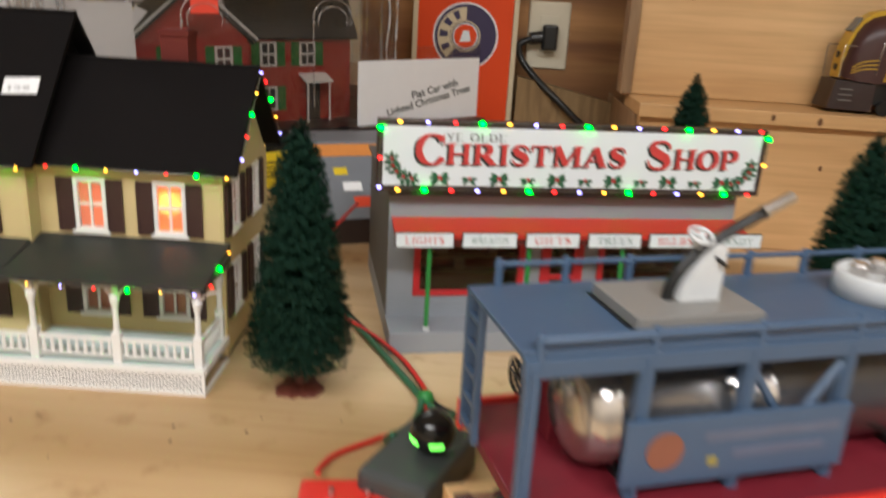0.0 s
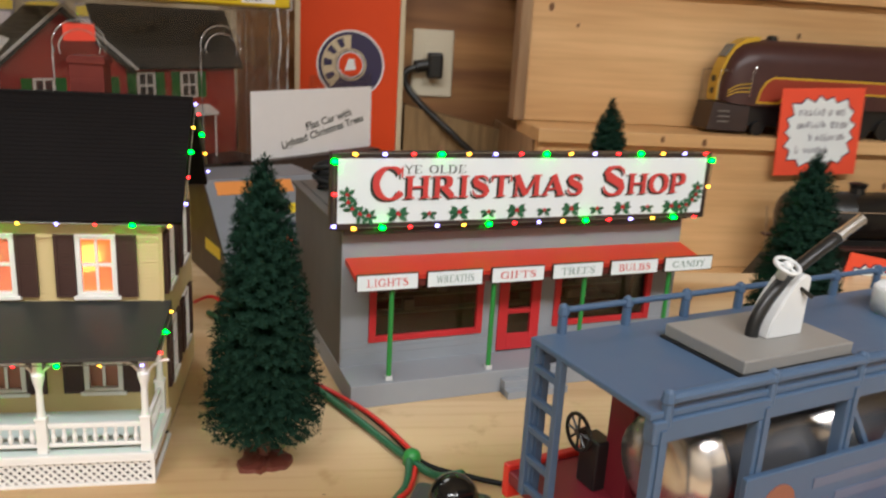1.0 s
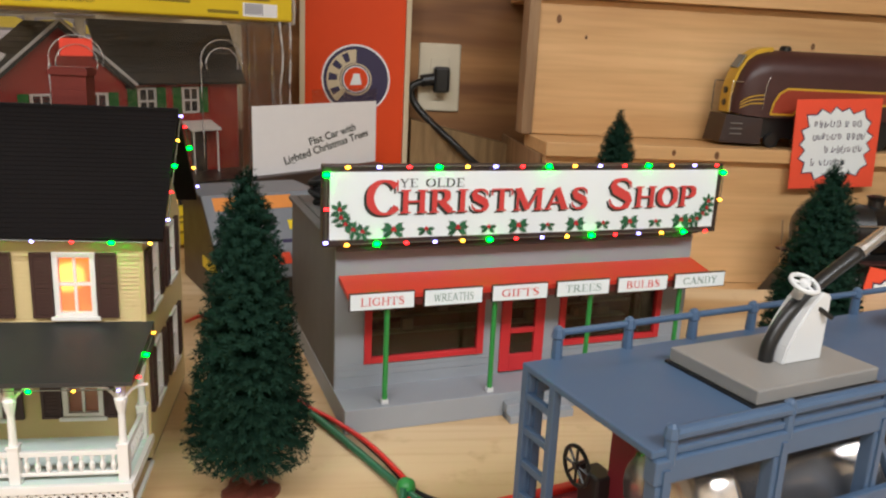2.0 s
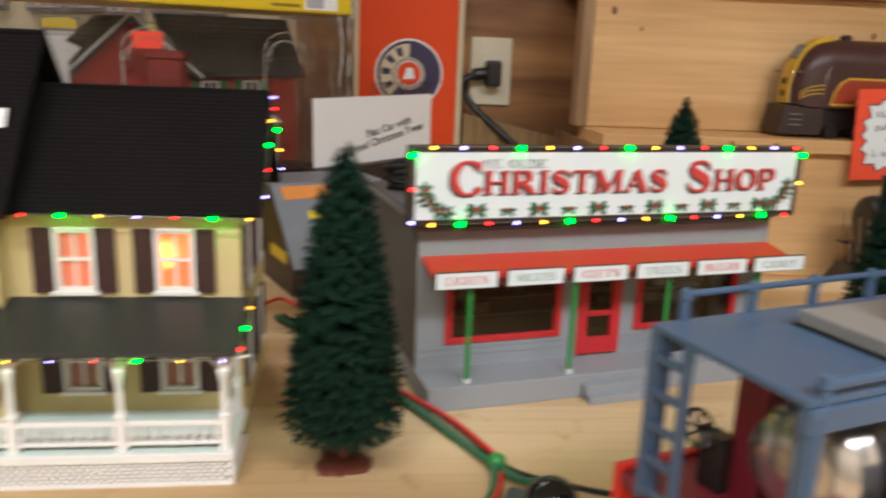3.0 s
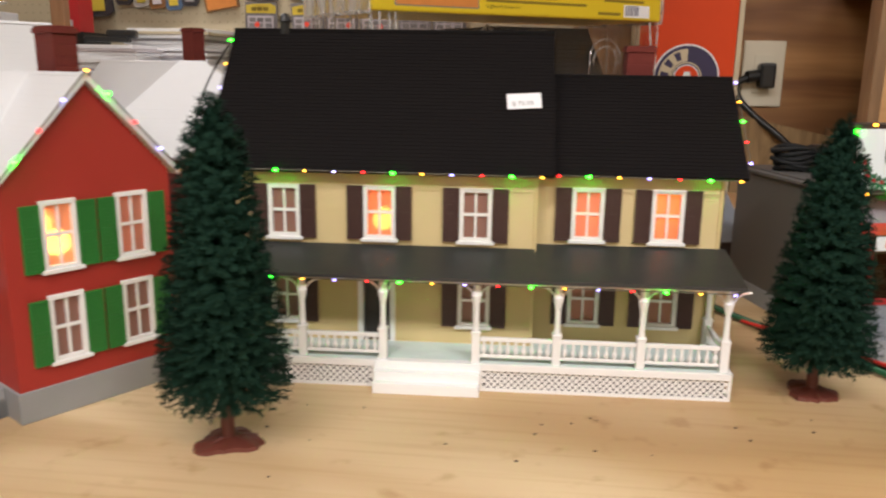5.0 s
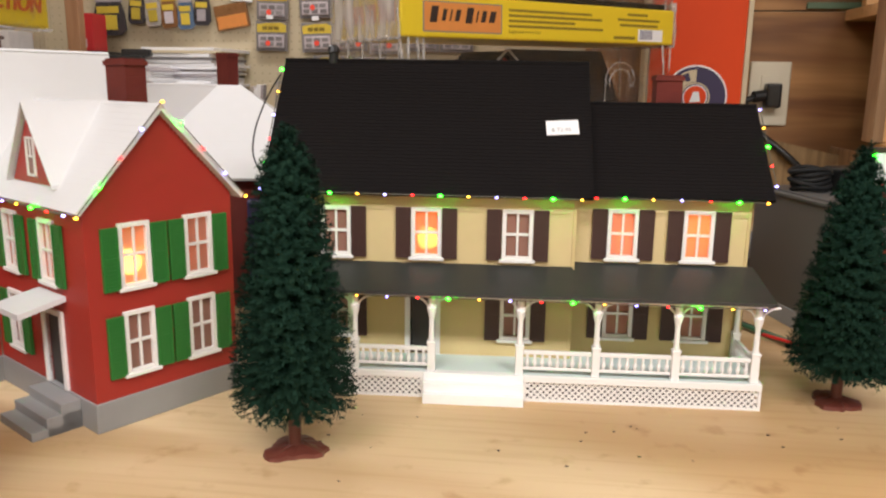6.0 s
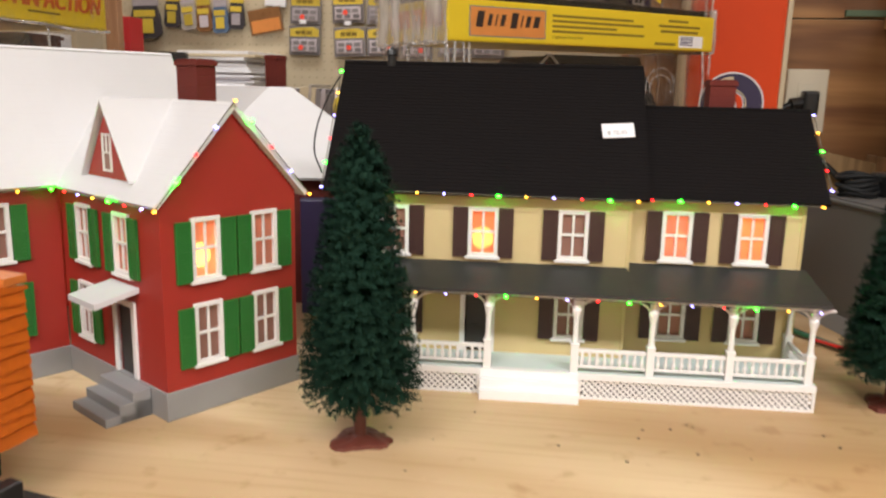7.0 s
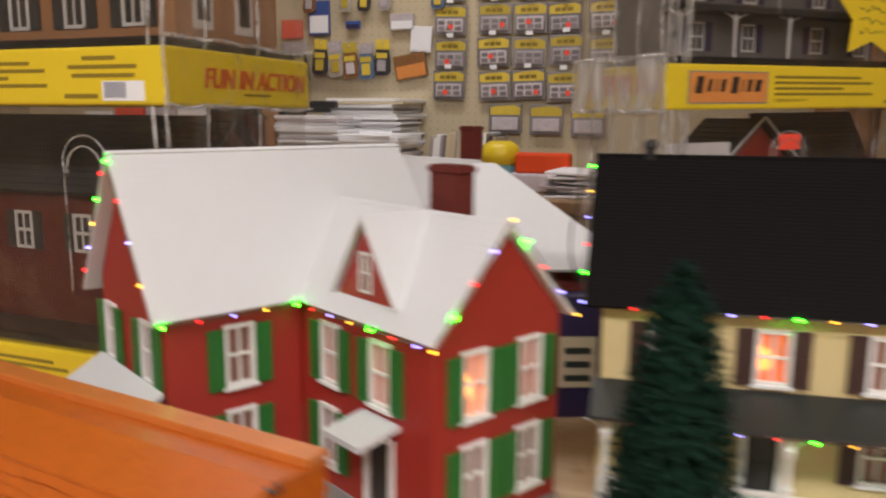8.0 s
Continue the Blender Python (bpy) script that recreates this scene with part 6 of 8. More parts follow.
for o in (-0.0165, 0.0, 0.0165):
    bm = bmesh.new()
    sweep(bm, o, 0.0013, 0.0040, 0.0090)
    part("rail", bm, M_SILVER if o else M_CRANE, tr)


# ---- wires and the power plug on the table ----
def cable(name, pts, r, material, label, steps=8):
    ob = new(name)
    tagged(ob, label, "cable", "table wires")
    bm = bmesh.new()
    tube(bm, smooth_path(pts, steps), r, 8)
    part("lead", bm, material, ob, smooth=True)
    return ob


cable("green_wire", [(-0.180, 0.765, 0.004), (-0.1606, 0.7366, 0.004), (-0.1438, 0.7145, 0.004), (-0.122, 0.672, 0.004), (-0.092, 0.625, 0.004), (-0.070, 0.590, 0.004), (-0.048, 0.552, 0.004), (-0.030, 0.520, 0.004), (-0.016, 0.492, 0.006), (-0.002, 0.470, 0.008), (0.010, 0.452, 0.020)], 0.0026, M_WIREG, "green insulated wire lying on the table")
cable("green_wire", [(-0.016, 0.494, 0.010), (-0.020, 0.470, 0.003), (-0.030, 0.450, 0.003), (-0.034, 0.428, 0.012), (-0.028, 0.412, 0.026)], 0.0024, M_WIREG, "green insulated wire lying on the table")
cable("red_wire", [(-0.120, 0.65, 0.006), (-0.078, 0.605, 0.006), (-0.058, 0.582, 0.006), (-0.036, 0.548, 0.007), (-0.018, 0.508, 0.008), (-0.012, 0.490, 0.008)], 0.0017, M_WIRER, "red insulated wire lying on the table")
cable("black_wire", [(-0.175, 0.772, 0.003), (-0.152, 0.738, 0.003), (-0.135, 0.712, 0.003), (-0.112, 0.668, 0.003), (-0.074, 0.606, 0.003), (-0.050, 0.575, 0.004), (-0.028, 0.535, 0.004), (-0.008, 0.492, 0.004), (0.020, 0.476, 0.003), (0.055, 0.462, 0.003), (0.110, 0.452, 0.003)], 0.0017, M_WIREK, "black insulated wire lying on the table")
cable("red_wire", [(-0.012, 0.488, 0.006), (-0.020, 0.462, 0.003), (-0.040, 0.444, 0.003), (-0.064, 0.421, 0.003), (-0.070, 0.398, 0.006), (-0.066, 0.382, 0.016)], 0.0017, M_WIRER, "red insulated wire lying on the table")
cable("red_wire", [(-0.185, 0.72, 0.030), (-0.168, 0.70, 0.042), (-0.150, 0.70, 0.038), (-0.132, 0.74, 0.050), (-0.118, 0.80, 0.062)], 0.0016, M_WIRER, "red insulated wire looping behind the farmhouse")
bm = bmesh.new()
lathe(bm, [(0.002, -0.006), (0.0055, -0.004), (0.0060, 0.0), (0.0050, 0.004), (0.002, 0.006)], 10, Matrix.Translation((-0.015, 0.492, 0.0075)))
ob = tagged(new("wire_tie", to_mesh("wire_tie", bm, M_POST, True)), "green twist tie knotted round the wires", "wire tie")
tx = thing("power_plug", "dark grey power plug block with a black socket", "power plug", pose(-0.008, 0.405, 0, 0, 0, -22))
bm = bmesh.new()
box(bm, -0.022, 0.022, -0.042, 0.028, 0.0, 0.026, 0.004)
part("block", bm, mat("dark_grey_plastic", (0.055, 0.06, 0.06), 0.45, spread=0.15), tx)
bm = bmesh.new()
prof = [(0.0131 * math.sin(a), -0.0131 * math.cos(a)) for a in (math.pi * (0.03 + 0.94 * i / 14) for i in range(15))]
lathe(bm, prof, 24, pose(0.006, -0.004, 0.0385))
sk = part("socket", bm, mat("glossy_black", (0.008, 0.008, 0.008), 0.12, spread=0.1), tx, "glossy black ball socket", True)
for a in (-48, 20):
    bm = bmesh.new()
    for k in range(4):
        b0, b1 = (math.radians(-90 + a + 16 + q * 9 - 18) for q in (k, k + 1))
        pts = [(0.006 + 0.0129 * math.cos(q), -0.004 + 0.0129 * math.sin(q), z) for q in (b0, b1) for z in (0.0345, 0.0375)]
        extrude_poly(bm, [pts[0], pts[2], pts[3], pts[1]], Vector((math.cos((b0 + b1) / 2), math.sin((b0 + b1) / 2), 0)) * 0.0006)
    part("indicator", bm, glow("green_indicator", (0.20, 1.0, 0.12), 2.5), sk, "lit green indicator")
cl = thing("red_clip", "red plastic battery clip with silver screws on the table", "clip", pose(-0.048, 0.371, 0, 0, 0, 8))
bm = bmesh.new()
box(bm, -0.026, 0.026, -0.012, 0.012, 0.0, 0.014, 0.003)
part("clip_body", bm, M_SILL, cl)
bm = bmesh.new()
for x in (-0.008, 0.012):
    rod(bm, (x, -0.004, 0.014), (x, -0.004, 0.018), 0.0018, 8)
part("screw", bm, M_SILVER, cl)


# ---- plywood wall, outlet and stepped pine shelves ----
bm = bmesh.new()
box(bm, -0.24, 0.90, 1.525, 1.545, -0.8, 0.371)
structure("wall_plywood", bm, M_PLY, "dark-grained plywood wall panel", "wall")
bm = bmesh.new()
box(bm, -0.24, 0.90, 1.522, 1.548, 0.374, 1.20)
structure("wall_plywood_upper", bm, M_PLY, "dark-grained upper plywood wall panel", "wall")
bm = bmesh.new()
box(bm, 0.165, 0.40, 1.514, 1.522, 0.376, 0.388, 0.001)
structure("trim", bm, mat("green_painted_strip", (0.10, 0.16, 0.09), 0.5), "narrow green painted strip on the plywood", "trim")
bm = bmesh.new()
extrude_poly(bm, [(0.060, 1.470, 0.145), (0.420, 1.470, 0.068), (0.420, 1.470, -0.02), (0.060, 1.470, -0.02)], (0, 0.035, 0))
structure("wall_rail", bm, wood("weathered_rail", (0.36, 0.24, 0.11), (0.22, 0.14, 0.06), (0, 0, 1), 60.0, 0.7, 0.3), "weathered wooden rail along the foot of the wall", "rail")
sh = thing("display_shelf", "stepped pine board display shelf with knots", "display shelf", Matrix(), kind="structure")


def board(name, *d, bevel=0.0015, mat_=M_PINE):
    bm = bmesh.new()
    box(bm, *d, bevel)
    return part(name, bm, mat_, sh)


board("back_board", 0.240, 1.90, 1.310, 1.330, 0.143, 0.353)
board("shelf_board", 0.236, 1.90, 1.190, 1.335, 0.122, 0.1425)
board("front_board", 0.240, 1.90, 1.205, 1.225, -0.072, 0.1215)
board("shelf_board", 0.236, 1.90, 0.935, 1.235, -0.092, -0.0725)
board("shelf_board", 0.236, 1.90, 1.290, 1.520, 0.354, 0.374)
board("back_board", 0.240, 1.90, 1.440, 1.460, 0.375, 0.90)
board("end_post", 0.222, 0.2395, 1.300, 1.345, 0.143, 0.90, mat_=M_STUD)
board("end_panel", 0.236, 0.2395, 1.226, 1.520, -0.8, 0.1215, mat_=M_STUD)
knot_m = mat("pine_knot", (0.16, 0.07, 0.025), 0.6, spread=0.4)
for x, y, z, r in ((0.272, 1.3098, 0.322, 0.0055), (0.318, 1.3098, 0.296, 0.0028), (0.700, 1.3098, 0.300, 0.0045), (0.432, 1.1898, 0.133, 0.004), (0.500, 1.1898, 0.131, 0.005), (0.520, 1.2048, 0.060, 0.0035), (0.410, 1.2048, 0.020, 0.004), (0.83, 1.2048, 0.07, 0.005)):
    bm = bmesh.new()
    rod(bm, (x, y, z), (x, y - 0.0004, z), r, 14)
    bm.transform(Matrix.Translation((x, 0, z)) @ Matrix.Diagonal((0.75, 1, 1.2, 1)) @ Matrix.Translation((-x, 0, -z)))
    part("knot", bm, knot_m, sh)

# outlet with plug and hanging cord
ow = thing("wall_outlet", "ivory wall outlet plate with a black plug in it", "wall outlet", pose(0.112, 1.525, 0.2185))
bm = bmesh.new()
box(bm, -0.038, 0.038, -0.007, 0.0, -0.0605, 0.0605, 0.003)
part("plate", bm, M_OUTLET, ow)
bm = bmesh.new()
for z in (-0.021, 0.021):
    box(bm, -0.017, 0.017, -0.0095, -0.007, z - 0.014, z + 0.014, 0.001)
part("receptacle", bm, M_OUTLET, ow)
bm = bmesh.new()
box(bm, -0.012, 0.016, -0.040, -0.0095, -0.026, 0.020, 0.005)
rod(bm, (-0.006, -0.024, -0.002), (-0.034, -0.030, -0.006), 0.011, 12)
pl = part("plug", bm, M_RUBBER, ow, "black plug")
bm = bmesh.new()
tube(bm, smooth_path([(-0.030, -0.029, -0.006), (-0.052, -0.034, -0.018), (-0.046, -0.036, -0.045), (-0.020, -0.048, -0.074), (0.020, -0.068, -0.108), (0.070, -0.072, -0.150), (0.125, -0.075, -0.185)], 8), 0.0062, 10)
part("cord", bm, M_RUBBER, pl, smooth=True)

# ---- locomotives on the shelf ----
def section(bm, x, w, z0, z1, n=10):
    """Half-round-topped outline across the body at x."""
    pts = [(x, -w, z0)]
    for i in range(n + 1):
        a = math.pi - math.pi * i / n
        pts.append((x, w * math.cos(a), z1 - w * 0.95 + w * 0.95 * math.sin(a)))
    pts.append((x, w, z0))
    return [bm.verts.new(p) for p in pts]


def skin(bm, rings):
    for a, b in zip(rings, rings[1:]):
        for i in range(len(a) - 1):
            bm.faces.new([a[i], a[i + 1], b[i + 1], b[i]])
    bm.faces.new(rings[0])
    bm.faces.new(list(reversed(rings[-1])))
    bmesh.ops.recalc_face_normals(bm, faces=bm.faces)


def streamliner():
    c = thing("streamlined_locomotive", "maroon and yellow streamlined model locomotive on the pine shelf", "model locomotive", pose(0.537, 1.255, 0.1425) @ Matrix.Diagonal((0.89, 0.89, 0.89, 1)))
    bm = bmesh.new()
    w = 0.043
    rings = [section(bm, x, w * a, 0.050 + b, 0.070 + 0.096 * h, 14) for x, a, b, h in ((-0.002, 0.50, 0.010, 0.20), (0.003, 0.66, 0.008, 0.44), (0.010, 0.80, 0.006, 0.66), (0.020, 0.90, 0.004, 0.83), (0.034, 0.97, 0.003, 0.94), (0.056, 1.0, 0.002, 1.0), (0.30, 1.0, 0.002, 1.0), (0.62, 1.0, 0.002, 1.0))]
    skin(bm, rings)
    part("body", bm, M_MAROON, c, smooth=True)
    pts = [(-0.0050, 0.058), (-0.0052, 0.088), (0.0000, 0.114), (0.0080, 0.136), (0.0200, 0.154), (0.0380, 0.166), (0.0560, 0.170), (0.0640, 0.170), (0.0640, 0.160), (0.0400, 0.152), (0.0200, 0.136), (0.0060, 0.100), (0.0060, 0.058)]
    bm = bmesh.new()
    extrude_poly(bm, [(x, -0.017, z) for x, z in pts], (0, 0.034, 0))
    part("nose_stripe", bm, M_LOCOYEL, c, "yellow nose stripe")
    for z in (0.074, 0.095):
        bm = bmesh.new()
        rod(bm, (-0.0046, -0.001, z), (-0.0072, -0.001, z), 0.0058, 14)
        part("headlight", bm, M_RUBBER, c)
    bm = bmesh.new()
    extrude_poly(bm, [(0.0060, -0.0125, 0.1330), (0.0190, -0.0125, 0.1545), (0.0165, -0.0125, 0.1565), (0.0035, -0.0125, 0.1350)], (0, 0.025, 0))
    part("windscreen", bm, mat("grey_glass", (0.16, 0.17, 0.17), 0.15), c)
    # red side panel with its yellow edge
    y = -w - 0.0008
    for k, (m_, nm, o) in enumerate(((M_LOCOYEL, "panel_edge", 0.0036), (M_LOCORED, "red_panel", 0.0))):
        yy = y - 0.0006 * k
        outline = [(0.062 - o, 0.060 - o), (0.066 - o, 0.078), (0.074 - o * 0.7, 0.092 + o * 0.7), (0.086, 0.100 + o), (0.62, 0.100 + o), (0.62, 0.082 - o), (0.122, 0.082 - o), (0.110 + o * 0.7, 0.074 - o * 0.7), (0.100 + o * 0.7, 0.060 - o)]
        bm = bmesh.new()
        extrude_poly(bm, [(x, yy, z) for x, z in outline], (0, 0.0018, 0))
        part(nm, bm, m_, c)
    bm = bmesh.new()
    tube(bm, smooth_path([(0.044, y, 0.066), (0.047, y, 0.108), (0.056, y + 0.002, 0.122), (0.080, y + 0.003, 0.1265), (0.30, y + 0.003, 0.1265), (0.60, y + 0.003, 0.1265)], 5), 0.0008, 6)
    part("handrail", bm, M_SILVER, c)
    for k in range(3):
        bm = bmesh.new()
        tube(bm, smooth_path([(0.008, -0.0330 - k * 0.0004, 0.066 + k * 0.005), (0.022, -0.0405, 0.074 + k * 0.006), (0.044, -0.0440, 0.076 + k * 0.007)], 4), 0.0011, 5)
        part("whisker_stripe", bm, M_LOCOYEL, c)
    # rails along the nose, pilot and running gear
    for s_ in (-1, 1):
        bm = bmesh.new()
        tube(bm, smooth_path([(-0.010, s_ * 0.034, 0.058), (-0.010, s_ * 0.034, 0.106), (-0.004, s_ * 0.033, 0.110), (0.010, s_ * 0.034, 0.110)], 5), 0.0009, 6)
        part("grab_rail", bm, M_SILVER, c)
    bm = bmesh.new()
    extrude_poly(bm, [(-0.018, -0.026, 0.006), (0.050, -0.041, 0.006), (0.050, -0.041, 0.050), (-0.010, -0.026, 0.055)], (0, 0.064, 0))
    pi_ = part("pilot", bm, mat("dark_maroon_pilot", (0.025, 0.010, 0.009), 0.4, spread=0.2), c)
    for k in range(3):
        bm = bmesh.new()
        rod(bm, (-0.004, -0.0325, 0.022 + k * 0.009), (0.016, -0.0368, 0.022 + k * 0.009), 0.0010, 6)
        part("pilot_slat", bm, M_CRANE, pi_)
    bm = bmesh.new()
    box(bm, 0.045, 0.62, -0.034, 0.034, 0.016, 0.056)
    uf = part("underframe", bm, M_RUBBER, c)
    for i in range(11):
        x = 0.070 + i * 0.050
        r = 0.0185 if 2 < i < 8 else 0.0125
        for yy in (-0.042, 0.036):
            bm = bmesh.new()
            rod(bm, (x, yy, r), (x, yy + 0.006, r), r, 18)
            part("wheel", bm, M_RUBBER, uf)
    bm = bmesh.new()
    lathe(bm, [(0.010, 0.0), (0.010, 0.007), (0.006, 0.010)], 12, Matrix.Translation((0.095, 0, 0.164)))
    part("stack", bm, M_RUBBER, c)
    return c


streamliner()


def steamer():
    c = thing("steam_locomotive", "black model steam locomotive on the lower pine shelf", "model locomotive", pose(0.600, 1.105, -0.0725))
    bm = bmesh.new()
    m = pose(0.0, 0.0, 0.112, 0, 90, 0)
    lathe(bm, [(0.018, -0.002), (0.030, 0.0), (0.034, 0.004), (0.036, 0.012), (0.036, 0.090), (0.0375, 0.091), (0.0375, 0.095), (0.036, 0.096), (0.039, 0.220), (0.041, 0.330), (0.041, 0.420)], 24, m)
    bl = part("boiler", bm, M_RUBBER, c, smooth=True)
    for x, r, h in ((0.030, 0.011, 0.030), (0.110, 0.012, 0.016), (0.190, 0.013, 0.018)):
        bm = bmesh.new()
        lathe(bm, [(r, 0.135), (r * 0.9, 0.146 + h * 0.6), (r * 1.15, 0.146 + h), (r * 0.5, 0.148 + h)], 14, Matrix.Translation((x, 0, 0)))
        part("dome", bm, M_RUBBER, bl)
    bm = bmesh.new()
    for s in (-1, 1):
        rod(bm, (0.01, s * 0.0385, 0.125), (0.40, s * 0.0425, 0.128), 0.0011, 6)
    part("handrail", bm, M_SILVER, bl)
    bm = bmesh.new()
    for s in (-1, 1):
        box(bm, -0.005, 0.42, s * 0.040 - 0.008, s * 0.040 + 0.008, 0.070, 0.074, 0.0006)
    part("running_board", bm, M_MAROON, c)
    bm = bmesh.new()
    box(bm, 0.0, 0.42, -0.022, 0.022, 0.024, 0.080)
    uf = part("underframe", bm, M_RUBBER, c)
    for i in range(7):
        r = 0.024 if 1 < i < 6 else 0.013
        for yy in (-0.030, 0.026):
            bm = bmesh.new()
            rod(bm, (0.03 + i * 0.056, yy, r), (0.03 + i * 0.056, yy + 0.006, r), r, 20)
            part("wheel", bm, M_RUBBER, uf)
    bm = bmesh.new()
    for s in (-1, 1):
        rod(bm, (0.030, s * 0.036, 0.036), (0.075, s * 0.036, 0.036), 0.013, 14)
        box(bm, 0.07, 0.37, s * 0.037 - 0.0015, s * 0.037 + 0.0015, 0.028, 0.033)
    part("cylinder", bm, M_CRANE, c)
    bm = bmesh.new()
    extrude_poly(bm, [(-0.035, -0.030, 0.006), (0.0, -0.036, 0.006), (0.0, -0.036, 0.046), (-0.010, -0.034, 0.046)], (0, 0.066, 0))
    part("pilot", bm, M_RUBBER, c)
    bm = bmesh.new()
    for k in range(4):
        rod(bm, (-0.004, -0.030 + k * 0.020, 0.048), (-0.012, -0.030 + k * 0.020, 0.118), 0.0010, 6)
    part("front_rail", bm, M_SILVER, c)
    return c


steamer()


def burst_tag(x0, x1, z0, z1, y, label, turn=3):
    """A red price card with a jagged white burst and scrawled pen strokes."""
    t = thing("price_card", label, "price card", pose((x0 + x1) / 2, y, (z0 + z1) / 2, 0, -turn, 0), "price cards")
    w, h = (x1 - x0) / 2, (z1 - z0) / 2
    bm = bmesh.new()
    box(bm, -w, w, -0.0006, 0.0006, -h, h)
    part("card", bm, M_TAGRED, t)
    rnd = random.Random(int(x0 * 1000))
    for k, (m_, add) in enumerate(((M_NAVY, 0.0022), (M_SIGN, 0.0))):
        bm = bmesh.new()
        n = 34
        pts = []
        for i in range(n):
            a = 2 * math.pi * i / n
            r = (0.90 if i % 2 else 0.77) + 0.02 * math.sin(i * 1.7)
            cx, cz = math.cos(a), math.sin(a)
            q = max(abs(cx), abs(cz)) ** 0.55
            pts.append((cx / q * (w * r * 0.93 + add), -0.0010 - k * 0.0004, cz / q * (h * r * 0.90 + add)))
        extrude_poly(bm, pts, (0, 0.0003, 0))
        part("burst" if k else "burst_edge", bm, m_, t)
    for row in range(4):
        bm = bmesh.new()
        x = -w * 0.56 + rnd.uniform(0, 0.008) + (0.18 * w if row == 2 else 0)
        z = h * (0.46 - 0.29 * row)
        tall = h * 0.085
        while x < w * (0.60 if row != 3 else 0.25):
            ln = w * rnd.uniform(0.07, 0.11)
            pts = [(x + ln * rnd.uniform(0.0, 0.3), -0.0018, z + tall * rnd.uniform(0.5, 1.1)), (x + ln * rnd.uniform(0.0, 0.4), -0.0018, z - tall * rnd.uniform(0.6, 1.0)), (x + ln * rnd.uniform(0.6, 1.0), -0.0018, z - tall * rnd.uniform(0.2, 0.8)), (x + ln * rnd.uniform(0.5, 1.0), -0.0018, z + tall * rnd.uniform(0.0, 1.0))]
            tube(bm, smooth_path(pts, 3), 0.0007, 4)
            x += ln * 1.35 + (w * 0.07 if rnd.random() < 0.2 else 0)
        part("pen_scrawl", bm, M_NAVY, t)
    return t


burst_tag(0.6160, 0.7540, 0.0880, 0.2230, 1.186, "red price card with a white burst hung on the shelf edge")
burst_tag(0.578, 0.662, -0.085, 0.024, 0.930, "red price card with a white burst at the shelf edge", -10)

# ---- orange box, paper card and the boxes behind the houses ----
ob_ = thing("orange_box", "tall orange cardboard box with a round navy emblem", "cardboard box", pose(-0.0395, 1.452, 0, 0, 0, 0))
bm = bmesh.new()
box(bm, -0.0900, 0.0830, 0.0, 0.058, 0.0, 0.560, 0.0015)
part("carton", bm, M_BOXORANGE, ob_)
for x in (-0.0955, 0.0835):
    bm = bmesh.new()
    box(bm, x, x + 0.0090, -0.0010, 0.060, 0.0, 0.560, 0.001)
    part("cream_edge", bm, M_CREAM, ob_)
lz = 0.2110
for i, (r, m_) in enumerate(((0.0585, M_PAPER), (0.0555, M_NAVY), (0.0270, M_CREAM), (0.0245, M_NAVY), (0.0225, M_SIGN), (0.0205, M_BOXORANGE))):
    bm = bmesh.new()
    rod(bm, (0, -0.0004 - i * 0.0004, lz), (0, -0.0002, lz), r, 48)
    part("emblem_ring", bm, m_, ob_)
bm = bmesh.new()
n = 16
arc = [(math.pi * (0.50 + 0.78 * i / n)) for i in range(n + 1)]
pts = [(0.0500 * math.cos(a), -0.0026, lz + 0.0500 * math.sin(a)) for a in arc] + [(0.0280 * math.cos(a), -0.0026, lz + 0.0280 * math.sin(a)) for a in reversed(arc)]
extrude_poly(bm, pts, (0, 0.0004, 0))
part("emblem_sector", bm, M_CREAM, ob_)
for a, b in ((0.60, 0.68), (0.76, 0.84), (0.93, 1.02), (1.12, 1.20)):
    bm = bmesh.new()
    aa, bb_ = math.pi * a, math.pi * b
    pts = [(0.0470 * math.cos(q), -0.0029, lz + 0.0470 * math.sin(q)) for q in (aa, bb_)] + [(0.0320 * math.cos(q), -0.0029, lz + 0.0320 * math.sin(q)) for q in (bb_, aa)]
    extrude_poly(bm, pts, (0, 0.0003, 0))
    part("emblem_bar", bm, M_NAVY, ob_)
bm = bmesh.new()
extrude_poly(bm, [(-0.010, -0.0031, lz - 0.010), (0.010, -0.0031, lz - 0.008), (0.006, -0.0031, lz + 0.010), (-0.004, -0.0031, lz + 0.010)], (0, 0.0003, 0))
part("emblem_mark", bm, M_SIGN, ob_)

PCM = pose(-0.0930, 1.2225, 0.1370, 0, 0, 46) @ pose(0, 0, 0, 0, -0.8, 0) @ Matrix.Diagonal((1.246, 1.0, 0.885, 1))
pc = thing("paper_card", "white paper card with printed words in a clear sleeve", "paper card", PCM)
bm = bmesh.new()
box(bm, -0.0975, 0.0975, -0.0004, 0.0004, -0.0545, 0.0520)
part("sheet", bm, M_PAPER, pc)
bm = bmesh.new()
box(bm, -0.0100, 0.0990, 0.0006, 0.0011, 0.0300, 0.0740)
part("sleeve", bm, M_CLEAR, pc, "clear plastic sleeve")
for text, x, z, wid in (("Flat Car with", 0.022, 0.0000, 0.078), ("Lighted Christmas Trees", 0.014, -0.0190, 0.140)):
    me = letters(text, 0.0175, 0.0001, 1.0, 0.0, 0.00035)
    xs = [v.co.x for v in me.vertices]
    me.transform(Matrix.Diagonal((wid / (max(xs) - min(xs)), 1, 1, 1)))
    me.materials.append(M_INK_DARK)
    put("printing", me, pc, pose(x, -0.0007, z, 0, -14, 0))
ds = thing("dark_carton", "dark brown carton under the paper card", "cardboard box", pose(-0.0930, 1.2225, 0, 0, 0, 46))
bm = bmesh.new()
